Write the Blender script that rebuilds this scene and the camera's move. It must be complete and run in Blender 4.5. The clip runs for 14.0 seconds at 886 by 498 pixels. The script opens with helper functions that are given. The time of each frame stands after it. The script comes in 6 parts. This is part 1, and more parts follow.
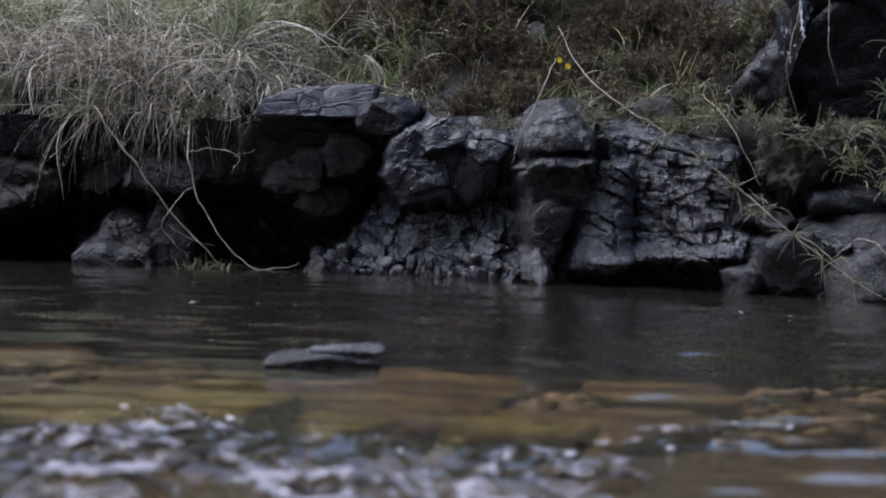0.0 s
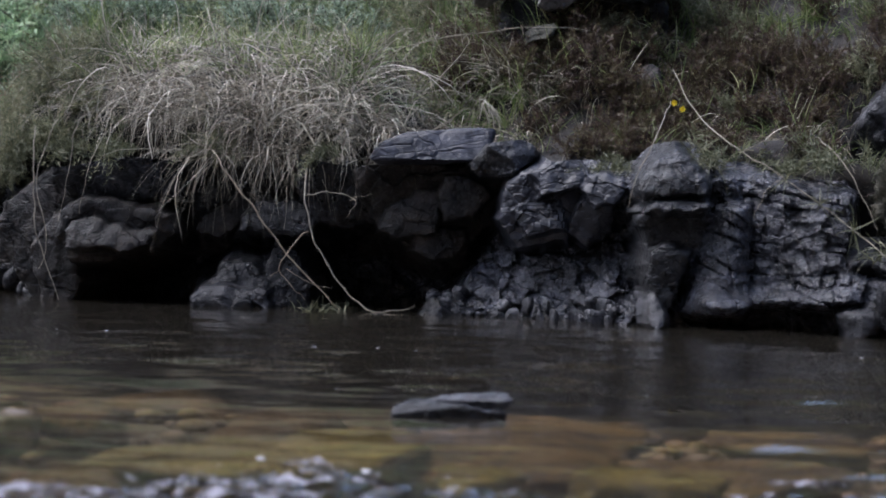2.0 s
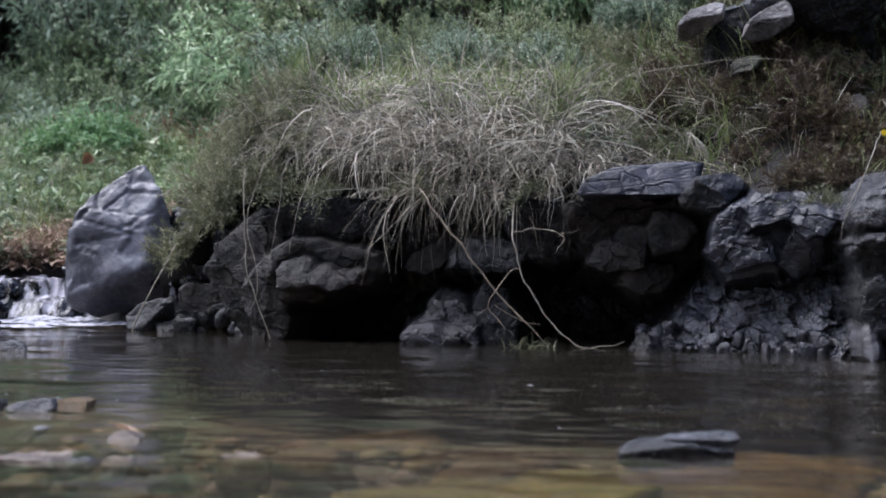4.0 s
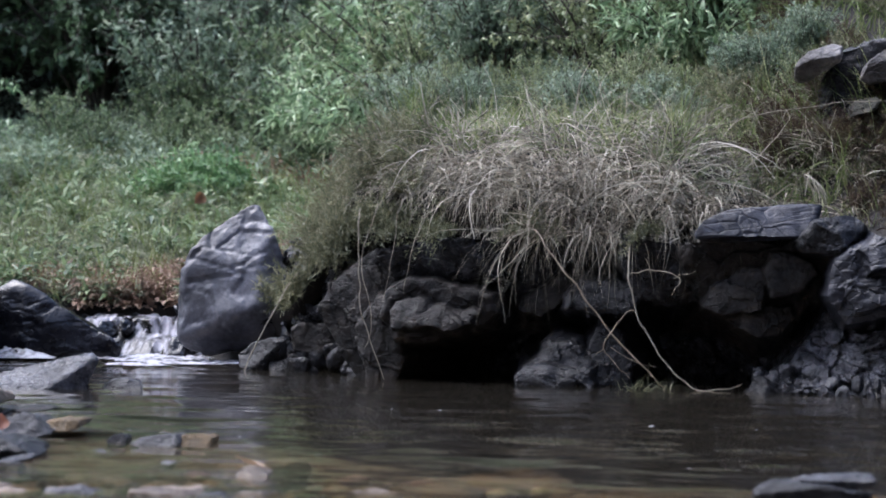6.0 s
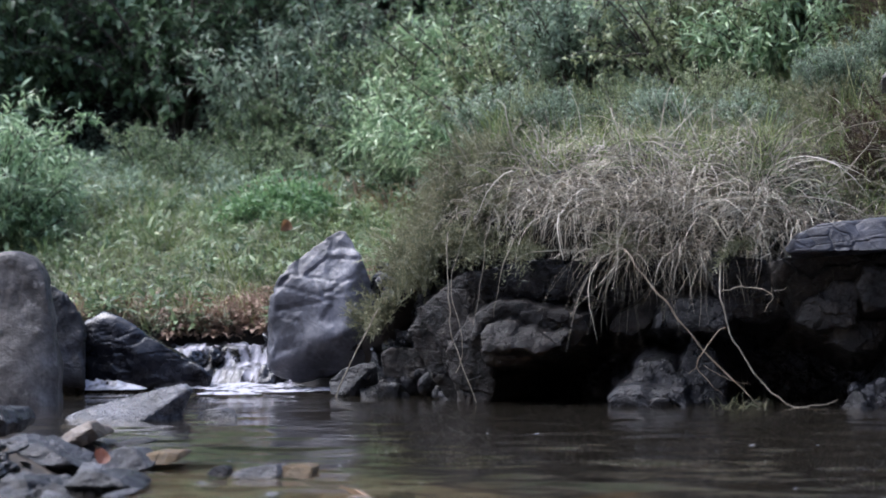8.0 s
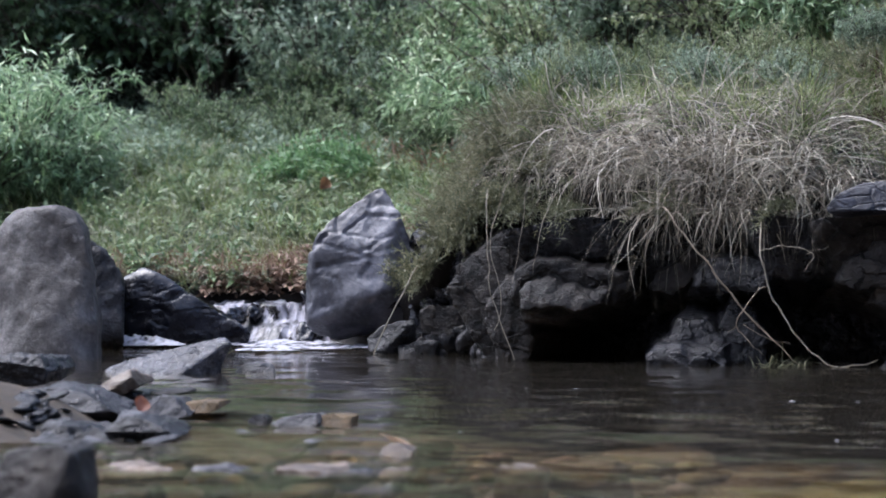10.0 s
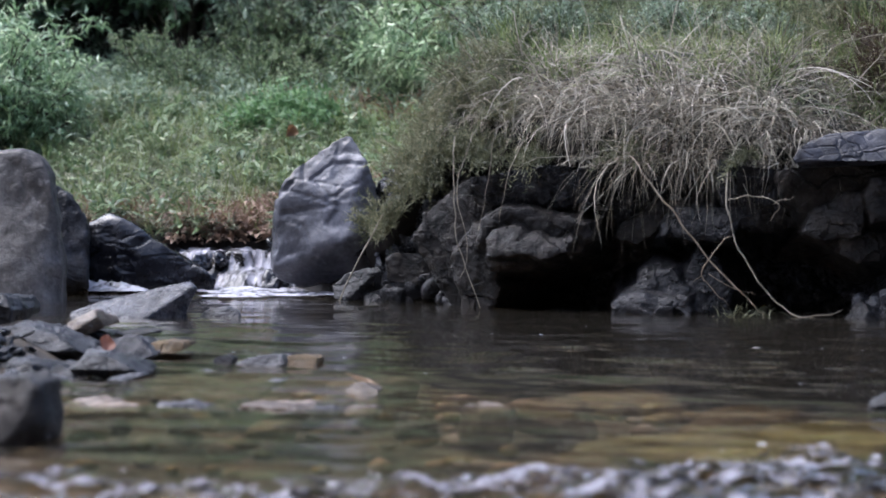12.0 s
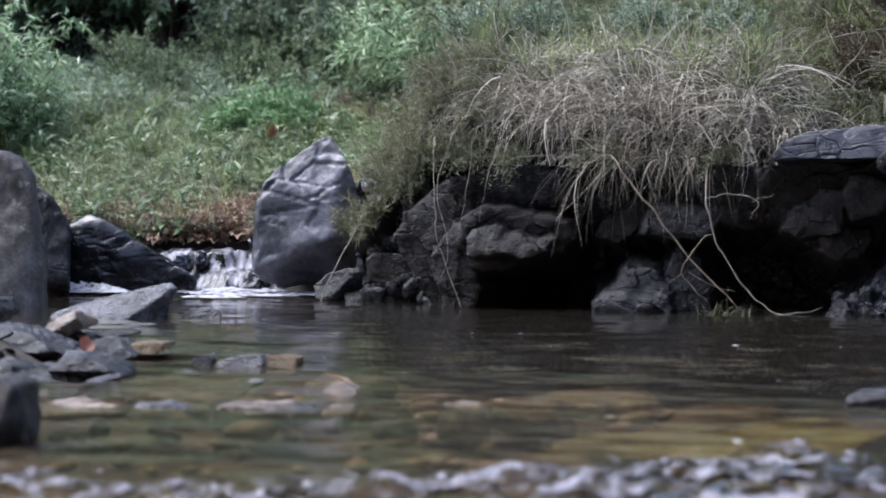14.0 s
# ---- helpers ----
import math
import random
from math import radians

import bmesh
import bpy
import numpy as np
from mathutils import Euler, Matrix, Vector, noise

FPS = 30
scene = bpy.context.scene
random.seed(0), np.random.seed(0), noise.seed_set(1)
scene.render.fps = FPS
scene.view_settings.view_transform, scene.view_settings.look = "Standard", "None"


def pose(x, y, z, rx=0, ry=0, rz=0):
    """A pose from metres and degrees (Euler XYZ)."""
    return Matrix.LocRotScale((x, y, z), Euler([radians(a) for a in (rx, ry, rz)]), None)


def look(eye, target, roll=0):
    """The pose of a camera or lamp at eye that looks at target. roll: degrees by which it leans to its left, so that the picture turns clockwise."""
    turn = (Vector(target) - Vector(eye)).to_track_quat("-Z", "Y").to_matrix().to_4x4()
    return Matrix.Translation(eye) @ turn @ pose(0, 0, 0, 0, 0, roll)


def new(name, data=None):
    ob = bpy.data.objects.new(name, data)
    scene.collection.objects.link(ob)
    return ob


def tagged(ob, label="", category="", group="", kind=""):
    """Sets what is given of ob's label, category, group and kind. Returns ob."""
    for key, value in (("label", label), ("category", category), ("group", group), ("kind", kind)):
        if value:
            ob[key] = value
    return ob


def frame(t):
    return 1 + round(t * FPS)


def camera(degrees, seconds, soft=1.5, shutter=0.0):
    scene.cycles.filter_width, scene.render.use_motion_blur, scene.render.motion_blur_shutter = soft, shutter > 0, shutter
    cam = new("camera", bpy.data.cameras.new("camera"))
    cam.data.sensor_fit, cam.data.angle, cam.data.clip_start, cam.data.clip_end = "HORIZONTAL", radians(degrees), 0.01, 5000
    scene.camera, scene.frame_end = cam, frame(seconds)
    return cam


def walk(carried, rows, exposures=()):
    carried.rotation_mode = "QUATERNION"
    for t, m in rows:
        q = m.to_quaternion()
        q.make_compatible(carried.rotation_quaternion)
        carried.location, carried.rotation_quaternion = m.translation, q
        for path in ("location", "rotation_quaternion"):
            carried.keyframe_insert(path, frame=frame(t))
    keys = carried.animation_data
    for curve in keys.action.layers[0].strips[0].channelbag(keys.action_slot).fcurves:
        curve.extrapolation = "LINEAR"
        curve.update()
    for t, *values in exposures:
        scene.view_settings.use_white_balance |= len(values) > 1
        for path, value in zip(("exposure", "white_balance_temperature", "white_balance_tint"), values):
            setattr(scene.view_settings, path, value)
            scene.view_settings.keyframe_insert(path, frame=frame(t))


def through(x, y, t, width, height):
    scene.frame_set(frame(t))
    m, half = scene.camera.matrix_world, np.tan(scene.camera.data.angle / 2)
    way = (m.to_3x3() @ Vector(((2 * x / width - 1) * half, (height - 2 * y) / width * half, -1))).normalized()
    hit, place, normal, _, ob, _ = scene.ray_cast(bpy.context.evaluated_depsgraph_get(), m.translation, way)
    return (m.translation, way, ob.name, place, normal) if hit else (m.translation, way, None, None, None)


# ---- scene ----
# ---- camera and its walk ----
cam = camera(22.0, 14.0, soft=1.8)
cam.data.dof.use_dof, cam.data.dof.focus_distance, cam.data.dof.aperture_fstop = True, 7.2, 6.0
ROWS = [
    (0.0, 0.0, 0.0, 0.36, 0.0, -2.35, -1.295), (0.5, -0.0177, -0.0112, 0.3665, 0.545, -2.231, -1.08),
    (1.0, -0.0246, -0.0123, 0.3732, 1.12, -1.976, -1.164), (1.5, -0.0364, -0.0213, 0.3792, 1.636, -1.77, -1.23),
    (2.0, -0.0422, -0.0318, 0.3892, 2.569, -1.566, -1.183), (2.5, -0.0552, -0.0259, 0.3924, 3.376, -1.375, -1.006),
    (3.0, -0.077, -0.0358, 0.3983, 4.685, -1.178, -0.868), (3.5, -0.0896, -0.0435, 0.4036, 6.105, -1.01, -0.408),
    (3.7, -0.0935, -0.0434, 0.4038, 6.656, -0.95, -0.26), (4.85, -0.132, -0.038, 0.398, 8.5, -0.33, -0.45),
    (6.0, -0.1695, -0.0319, 0.3875, 9.696, 0.298, -0.597),
    (6.5, -0.1849, -0.0369, 0.3896, 10.284, 0.43, -0.341), (7.0, -0.1944, -0.0306, 0.3916, 10.89, 0.48, -0.118),
    (7.5, -0.2, -0.0239, 0.3931, 11.33, 0.601, 0.239), (8.0, -0.2109, -0.0239, 0.3993, 11.622, 0.789, 0.865),
    (8.2, -0.2139, -0.0261, 0.4013, 11.766, 0.872, 0.995), (9.25, -0.223, -0.02, 0.386, 12.42, 0.62, 0.72),
    (10.3, -0.2272, -0.012, 0.3504, 12.373, -0.204, 0.1), (10.5, -0.2312, -0.0089, 0.3427, 12.207, -0.307, -0.1),
    (11.0, -0.2365, -0.008, 0.3262, 11.93, -0.665, -0.19), (11.5, -0.2275, -0.0167, 0.329, 11.772, -0.988, -0.217),
    (12.0, -0.2271, -0.0167, 0.3312, 11.666, -1.078, -0.207), (12.5, -0.221, -0.019, 0.3364, 11.556, -1.1, -0.105),
    (13.0, -0.2229, -0.0188, 0.3341, 11.366, -1.101, -0.01), (13.5, -0.2255, -0.0122, 0.331, 11.258, -1.088, -0.0),
    (14.0, -0.2136, -0.0224, 0.3312, 11.27, -1.089, 0.103),
]
walk(cam, [(t, pose(x, y, z, 90 + pitch, 0, yaw) @ pose(0, 0, 0, 0, 0, -lean)) for t, x, y, z, yaw, pitch, lean in ROWS],
     exposures=[(0.0, 1.22, 5420, 12.5), (1.5, 1.28, 5420, 12.5), (3.5, 1.42, 5420, 12.5), (6.5, 1.58, 5420, 12.5), (14.0, 1.6, 5420, 12.5)])

# ---- world and sun: a bright overcast day in a shaded valley ----
world = bpy.data.worlds.new("world")
scene.world = world
world.use_nodes = True
wn = world.node_tree.nodes
sky = wn.new("ShaderNodeTexSky")
sky.sky_type, sky.sun_disc = "NISHITA", False
sky.sun_elevation, sky.sun_rotation = radians(60), radians(285)
sky.air_density, sky.dust_density, sky.ozone_density = 1.0, 6.5, 1.0
world.node_tree.links.new(sky.outputs["Color"], wn["Background"].inputs["Color"])
wn["Background"].inputs["Strength"].default_value = 0.13
sun = new("sun", bpy.data.lights.new("sun", "SUN"))
sun.data.energy, sun.data.angle, sun.data.color = 0.6, radians(50), (1.0, 0.98, 0.95)
sun.matrix_world = look((-4.5, 1.0, 8.5), (0, 0, 0))

# ---- numbers: vectorised noise ----
RNG = np.random.default_rng(7)


def hashed(ix, iy, iz, seed):
    h = (ix * 374761393 + iy * 668265263 + iz * 2147483647 + seed * 1274126177) & 0xFFFFFFFF
    h = ((h ^ (h >> 13)) * 1274126177) & 0xFFFFFFFF
    h = ((h ^ (h >> 16)) * 2246822519) & 0xFFFFFFFF
    return ((h ^ (h >> 15)) & 0xFFFFFF) / float(0xFFFFFF)


def vnoise(p, seed=0):
    """Smooth value noise in -1..1 at the rows of p."""
    p = np.asarray(p, float)
    i = np.floor(p).astype(np.int64)
    f = p - i
    f = f * f * f * (f * (f * 6 - 15) + 10)
    out = np.zeros(len(p))
    for dx in (0, 1):
        for dy in (0, 1):
            for dz in (0, 1):
                w = (f[:, 0] if dx else 1 - f[:, 0]) * (f[:, 1] if dy else 1 - f[:, 1]) * (f[:, 2] if dz else 1 - f[:, 2])
                out += w * hashed(i[:, 0] + dx, i[:, 1] + dy, i[:, 2] + dz, seed)
    return out * 2 - 1


def fbm(p, octaves=4, seed=0, gain=0.5):
    p = np.asarray(p, float)
    out, a, s = np.zeros(len(p)), 1.0, 1.0
    for k in range(octaves):
        out += a * vnoise(p * s + 17.3 * k, seed + k)
        a, s = a * gain, s * 2.03
    return out


def cells(p, seed=0):
    """Worley cells: distance to the nearest and second nearest feature and the nearest cell's random number."""
    p = np.asarray(p, float)
    i = np.floor(p).astype(np.int64)
    d1, d2, idn = np.full(len(p), 9.0), np.full(len(p), 9.0), np.zeros(len(p))
    for dx in (-1, 0, 1):
        for dy in (-1, 0, 1):
            for dz in (-1, 0, 1):
                c = i + np.array((dx, dy, dz))
                q = c + np.stack([hashed(c[:, 0], c[:, 1], c[:, 2], seed + k) for k in (1, 2, 3)], 1)
                d = np.linalg.norm(p - q, axis=1)
                r = hashed(c[:, 0], c[:, 1], c[:, 2], seed + 9)
                near = d < d1
                d2 = np.where(near, d1, np.minimum(d2, d))
                idn = np.where(near, r, idn)
                d1 = np.where(near, d, d1)
    return d1, d2, idn


def facets_of(p, seed=0):
    """Broken facets: every Worley cell is a plane with its own tilt and depth; returns depth and distance to the nearest joint."""
    p = np.asarray(p, float)
    i = np.floor(p).astype(np.int64)
    d1, d2, off = np.full(len(p), 9.0), np.full(len(p), 9.0), np.zeros(len(p))
    for dx in (-1, 0, 1):
        for dz in (-1, 0, 1):
            c = i + np.array((dx, 0, dz))
            h = [hashed(c[:, 0], 0 * c[:, 1], c[:, 2], seed + k) for k in range(1, 6)]
            ox, oz = p[:, 0] - c[:, 0] - h[0], p[:, 2] - c[:, 2] - h[1]
            d = np.maximum(np.abs(ox) * 0.9 + np.abs(oz) * 0.35, np.abs(oz) * 0.9 + np.abs(ox) * 0.35)
            near = d < d1
            d2 = np.where(near, d1, np.minimum(d2, d))
            off = np.where(near, (h[2] - 0.5) * 1.2 + (h[3] - 0.5) * 1.6 * ox + (h[4] - 0.6) * 1.6 * oz, off)
            d1 = np.where(near, d, d1)
    return off, d2 - d1


def step01(x, a, b):
    t = np.clip((np.asarray(x, float) - a) / (b - a), 0, 1)
    return t * t * (3 - 2 * t)


# ---- meshes ----
def mesh_of(name, verts, faces, smooth=True):
    """faces: an int array of n x 3 or n x 4, or a list of such arrays."""
    if not isinstance(faces, list):
        faces = [faces]
    me = bpy.data.meshes.new(name)
    verts = np.asarray(verts, np.float32)
    loops = np.concatenate([f.ravel() for f in faces]).astype(np.int32)
    sizes = np.concatenate([np.full(len(f), f.shape[1]) for f in faces]).astype(np.int32)
    starts = np.concatenate([[0], np.cumsum(sizes)[:-1]]).astype(np.int32)
    me.vertices.add(len(verts))
    me.vertices.foreach_set("co", verts.ravel())
    me.loops.add(len(loops))
    me.loops.foreach_set("vertex_index", loops)
    me.polygons.add(len(sizes))
    me.polygons.foreach_set("loop_start", starts)
    me.polygons.foreach_set("use_smooth", np.full(len(sizes), smooth))
    me.update(calc_edges=True)
    me.validate()
    return me


def part(name, me, material, parent=None, label=""):
    """Links a mesh as one object, under parent where one is given."""
    ob = new(name, me)
    if material is not None and not len(me.materials):
        me.materials.append(material)
    if parent is not None:
        ob.parent = parent
    return tagged(ob, label)


def grid_faces(nu, nv):
    i = np.arange(nu * nv).reshape(nu, nv)
    return np.stack([i[:-1, :-1].ravel(), i[1:, :-1].ravel(), i[1:, 1:].ravel(), i[:-1, 1:].ravel()], 1)


def joined(parts):
    """One set of vertices and faces from several (verts, faces) pairs with faces of one size."""
    vs, fs, n = [], [], 0
    for v, f in parts:
        vs.append(v)
        fs.append(f + n)
        n += len(v)
    return np.concatenate(vs), np.concatenate(fs)


SPHERES = {}


def sphere(sub):
    if sub not in SPHERES:
        bm = bmesh.new()
        bmesh.ops.create_icosphere(bm, subdivisions=sub, radius=1.0)
        bm.verts.ensure_lookup_table()
        SPHERES[sub] = (np.array([v.co[:] for v in bm.verts]), np.array([[v.index for v in f.verts] for f in bm.faces]))
        bm.free()
    return SPHERES[sub]


def unit(v):
    v = np.asarray(v, float)
    return v / np.maximum(np.linalg.norm(v, axis=-1, keepdims=True), 1e-9)


def rock_mesh(half, seed, sub=4, cuts=(), facets=12, sharp=60, rough=0.05, grain=6.0, crack=0.05, plates=(1.5, 1.5, 3.2), tilt=25, chip=0.025, wave=0.085, turn=(0, 0, 0)):
    """An angular stone: a ball cut by random planes and by the given ones (nx, ny, nz, distance), split into plates, chipped and weathered."""
    d, f = sphere(sub)
    rng = np.random.default_rng(seed)
    nrm = unit(rng.normal(size=(facets, 3))) if facets else np.zeros((0, 3))
    dist = rng.uniform(0.66, 0.97, facets)
    axes = unit(np.array([(1, 0, 0), (-1, 0, 0), (0, 1, 0), (0, -1, 0), (0, 0, 1), (0, 0, -1)], float) + rng.normal(size=(6, 3)) * 0.14)
    nrm, dist = np.concatenate([nrm, axes]), np.concatenate([dist, np.ones(6)])
    if len(cuts):
        c = np.array(cuts, float)
        nrm, dist = np.concatenate([nrm, unit(c[:, :3])]), np.concatenate([dist, c[:, 3]])
    jit = wave * np.stack([fbm(d * 2.1 + 5 * k, 4 if wave > 0.05 else 2, seed + k) for k in range(3)], 1)
    r = (np.maximum(unit(d + jit) @ nrm.T, 0) / dist) ** sharp
    r = r.sum(1) ** (-1.0 / sharp)
    half = np.array(half, float)
    v = d * r[:, None] * half
    size = half.mean()
    off = rough * fbm(v / size * 1.5, 3, seed) - rough * 0.9 * np.abs(fbm(v / size * grain * 0.6, 4, seed + 5))
    m = np.array(Euler((radians(rng.uniform(-tilt, tilt)), radians(rng.uniform(-tilt, tilt)), rng.uniform(0, 3))).to_matrix())
    q = (v / size) @ m.T * np.array(plates) + seed
    if crack:
        w = q + 0.25 * fbm(q * 2, 2, seed + 8)[:, None]
        d1, d2, idn = cells(w, seed)
        off += crack * 1.6 * (idn - 0.5) - crack * 1.2 * (1 - step01(d2 - d1, 0.0, 0.08))
    if chip:
        d1, d2, idn = cells(q * 2.7 + 0.3 * fbm(q * 5, 2, seed + 9)[:, None], seed + 3)
        off += chip * 1.6 * (idn - 0.5) - chip * (1 - step01(d2 - d1, 0.0, 0.12))
    v = v + d * off[:, None] * size
    rot = np.array(Euler([radians(a) for a in turn]).to_matrix())
    return v @ rot.T, f


def rock(name, label, centre, half, seed, material, group="", category="rock", parent=None, **how):
    v, f = rock_mesh(half, seed, **how)
    ob = part(name, mesh_of(name, v, f), material, parent, label)
    ob.location = centre
    if parent is None:
        tagged(ob, label, category, group)
    return ob


def leaves(base, way, up, length, width, bend=0.25):
    """Lance-shaped folded leaves: five points and four triangles each."""
    way, n = unit(way), len(base)
    side = unit(np.cross(way, up))
    up = unit(np.cross(side, way))
    L, w = length[:, None], width[:, None]
    mid = base + way * L * 0.45
    pts = np.stack([base, mid + side * w + up * w * 0.35, mid, mid - side * w + up * w * 0.35, base + way * L - up * L * bend], 1)
    k = np.arange(n)[:, None] * 5
    tri = np.array([(0, 2, 1), (0, 3, 2), (1, 2, 4), (2, 3, 4)])
    return pts.reshape(-1, 3), (k[:, None] + tri).reshape(-1, 3)


def blades(base, way, length, width, fall, steps=6, curl=0.15, rng=RNG):
    """Grass blades that bend under their weight; each is one tapering strip."""
    n = len(base)
    d = unit(way)
    side = unit(np.cross(d, unit(rng.normal(size=(n, 3)))))
    p, rows = base.copy(), []
    drift = rng.normal(size=(n, 3)) * curl
    for k in range(steps + 1):
        w = width * (1 - (k / steps) ** 1.5) + 0.0003
        rows.append(np.stack([p - side * w[:, None], p + side * w[:, None]], 1))
        d = unit(d + drift / steps + rng.normal(size=(n, 3)) * curl * 0.14 + np.array((0, 0, -1.0)) * (fall / steps * (0.4 + 1.2 * k / steps))[:, None])
        p = p + d * (length / steps)[:, None]
    v = np.stack(rows, 1).reshape(n, -1, 3)
    m = 2 * (steps + 1)
    quad = np.array([(2 * k, 2 * k + 1, 2 * k + 3, 2 * k + 2) for k in range(steps)])
    return v.reshape(-1, 3), (np.arange(n)[:, None, None] * m + quad).reshape(-1, 4)


def tube(points, radius, sides=6, wobble=0.0, seed=0, steps=10):
    """A tapering round twig through points, smoothed."""
    pts = np.array(points, float)
    t = np.linspace(0, len(pts) - 1, steps * (len(pts) - 1) + 1)
    i = np.clip(t.astype(int), 0, len(pts) - 2)
    f = (t - i)[:, None]
    a, b = pts[np.maximum(i - 1, 0)], pts[i]
    c, e = pts[i + 1], pts[np.minimum(i + 2, len(pts) - 1)]
    p = 0.5 * (2 * b + (c - a) * f + (2 * a - 5 * b + 4 * c - e) * f ** 2 + (3 * b - a - 3 * c + e) * f ** 3)
    if wobble:
        q = np.arange(len(p))[:, None] * 0.35
        z = np.zeros_like(q)
        p = p + wobble * np.stack([vnoise(np.hstack([q, z + 3.1 * k, z]), seed + k) for k in range(3)], 1)
    r = np.interp(np.linspace(0, 1, len(p)), np.linspace(0, 1, len(radius)), radius)
    tan = unit(np.gradient(p, axis=0))
    s1 = unit(np.cross(tan, (0.31, 0.87, 0.38)))
    s2 = np.cross(tan, s1)
    ang = np.linspace(0, 2 * math.pi, sides, endpoint=False)
    v = p[:, None] + r[:, None, None] * (np.cos(ang)[None, :, None] * s1[:, None] + np.sin(ang)[None, :, None] * s2[:, None])
    n = len(p)
    k = np.arange(n * sides).reshape(n, sides)
    nxt = np.roll(k, -1, axis=1)
    return v.reshape(-1, 3), np.stack([k[:-1].ravel(), nxt[:-1].ravel(), nxt[1:].ravel(), k[1:].ravel()], 1)


# ---- materials ----
def shader(name):
    m = bpy.data.materials.new(name)
    m.use_nodes = True
    nt = m.node_tree
    return m, nt, nt.nodes["Principled BSDF"]


def node(nt, kind, **values):
    n = nt.nodes.new(kind)
    for key, value in values.items():
        n.inputs[key].default_value = value
    return n


def ramp(nt, source, stops):
    r = nt.nodes.new("ShaderNodeValToRGB")
    el = r.color_ramp.elements
    while len(el) < len(stops):
        el.new(0.5)
    for e, (at, c) in zip(el, stops):
        e.position, e.color = at, (*c, 1)
    nt.links.new(source, r.inputs["Fac"])
    return r.outputs["Color"]


def mixed(nt, factor, a, b, kind="MIX"):
    m = nt.nodes.new("ShaderNodeMix")
    m.data_type, m.blend_type = "RGBA", kind
    for value, k in ((factor, 0), (a, 6), (b, 7)):
        if isinstance(value, (float, int)):
            m.inputs[k].default_value = value
        elif isinstance(value, tuple):
            m.inputs[k].default_value = (*value, 1)
        else:
            nt.links.new(value, m.inputs[k])
    return m.outputs[2]


def texture(nt, kind, scale, detail=5.0, stretch=None, rough=0.6):
    geo = nt.nodes.new("ShaderNodeNewGeometry")
    at = geo.outputs["Position"]
    if stretch:
        mp = nt.nodes.new("ShaderNodeMapping")
        mp.inputs["Scale"].default_value = stretch
        nt.links.new(at, mp.inputs["Vector"])
        at = mp.outputs["Vector"]
    t = nt.nodes.new(kind)
    t.inputs["Scale"].default_value = scale
    if kind == "ShaderNodeTexNoise":
        t.inputs["Detail"].default_value, t.inputs["Roughness"].default_value = detail, rough
    nt.links.new(at, t.inputs["Vector"])
    return t


def bumped(nt, bsdf, height, strength, distance, normal=None):
    b = nt.nodes.new("ShaderNodeBump")
    b.inputs["Strength"].default_value, b.inputs["Distance"].default_value = strength, distance
    nt.links.new(height, b.inputs["Height"])
    if normal is not None:
        nt.links.new(normal, b.inputs["Normal"])
    nt.links.new(b.outputs["Normal"], bsdf.inputs["Normal"])
    return b.outputs["Normal"]


def rock_material(name, dark, mid, pale, gloss=(0.3, 0.6), scale=9.0, crack=0.25, stretch=None, relief=1.0, sheen=0.3, veins=0.6):
    m, nt, b = shader(name)
    big = texture(nt, "ShaderNodeTexNoise", scale, 6, stretch)
    fine = texture(nt, "ShaderNodeTexNoise", scale * 11, 6)
    spots = texture(nt, "ShaderNodeTexNoise", scale * 3.1, 4)
    col = ramp(nt, big.outputs["Fac"], [(0.34, dark), (0.52, mid), (0.72, pale)])
    col = mixed(nt, 0.55, col, ramp(nt, fine.outputs["Fac"], [(0.3, (0.35, 0.35, 0.36)), (0.7, (1.3, 1.28, 1.25))]), "MULTIPLY")
    patch = texture(nt, "ShaderNodeTexNoise", scale * 0.45, 3)
    col = mixed(nt, 0.7, col, ramp(nt, patch.outputs["Fac"], [(0.32, (0.4, 0.38, 0.36)), (0.5, (0.95, 0.95, 0.97)), (0.68, (1.6, 1.62, 1.7))]), "MULTIPLY")
    lichen = ramp(nt, spots.outputs["Fac"], [(0.6, (0, 0, 0)), (0.72, (0.35, 0.35, 0.35))])
    col = mixed(nt, lichen, col, tuple(min(1, c * 1.9 + 0.02) for c in pale))
    vor = texture(nt, "ShaderNodeTexVoronoi", scale * 1.3, stretch=(1.0, 1.0, 1.7))
    vor.feature = "DISTANCE_TO_EDGE"
    line = ramp(nt, vor.outputs["Distance"], [(0.0, (0, 0, 0)), (0.05, (1, 1, 1))])
    vor2 = texture(nt, "ShaderNodeTexVoronoi", scale * 4.2, stretch=(1.0, 1.0, 1.5))
    vor2.feature = "DISTANCE_TO_EDGE"
    line2 = ramp(nt, vor2.outputs["Distance"], [(0.0, (0, 0, 0)), (0.07, (1, 1, 1))])
    col = mixed(nt, veins, col, mixed(nt, 0.5, line, line2), "MULTIPLY")
    nt.links.new(col, b.inputs["Base Color"])
    nt.links.new(ramp(nt, spots.outputs["Fac"], [(0.35, (gloss[0],) * 3), (0.7, (gloss[1],) * 3)]), b.inputs["Roughness"])
    b.inputs["Specular IOR Level"].default_value = sheen
    n1 = bumped(nt, b, line, crack, 0.006)
    n0 = bumped(nt, b, line2, 0.35 * relief, 0.004, n1)
    n2 = bumped(nt, b, big.outputs["Fac"], 0.6 * relief, 0.025, n0)
    bumped(nt, b, fine.outputs["Fac"], 0.8 * relief, 0.008, n2)
    return m


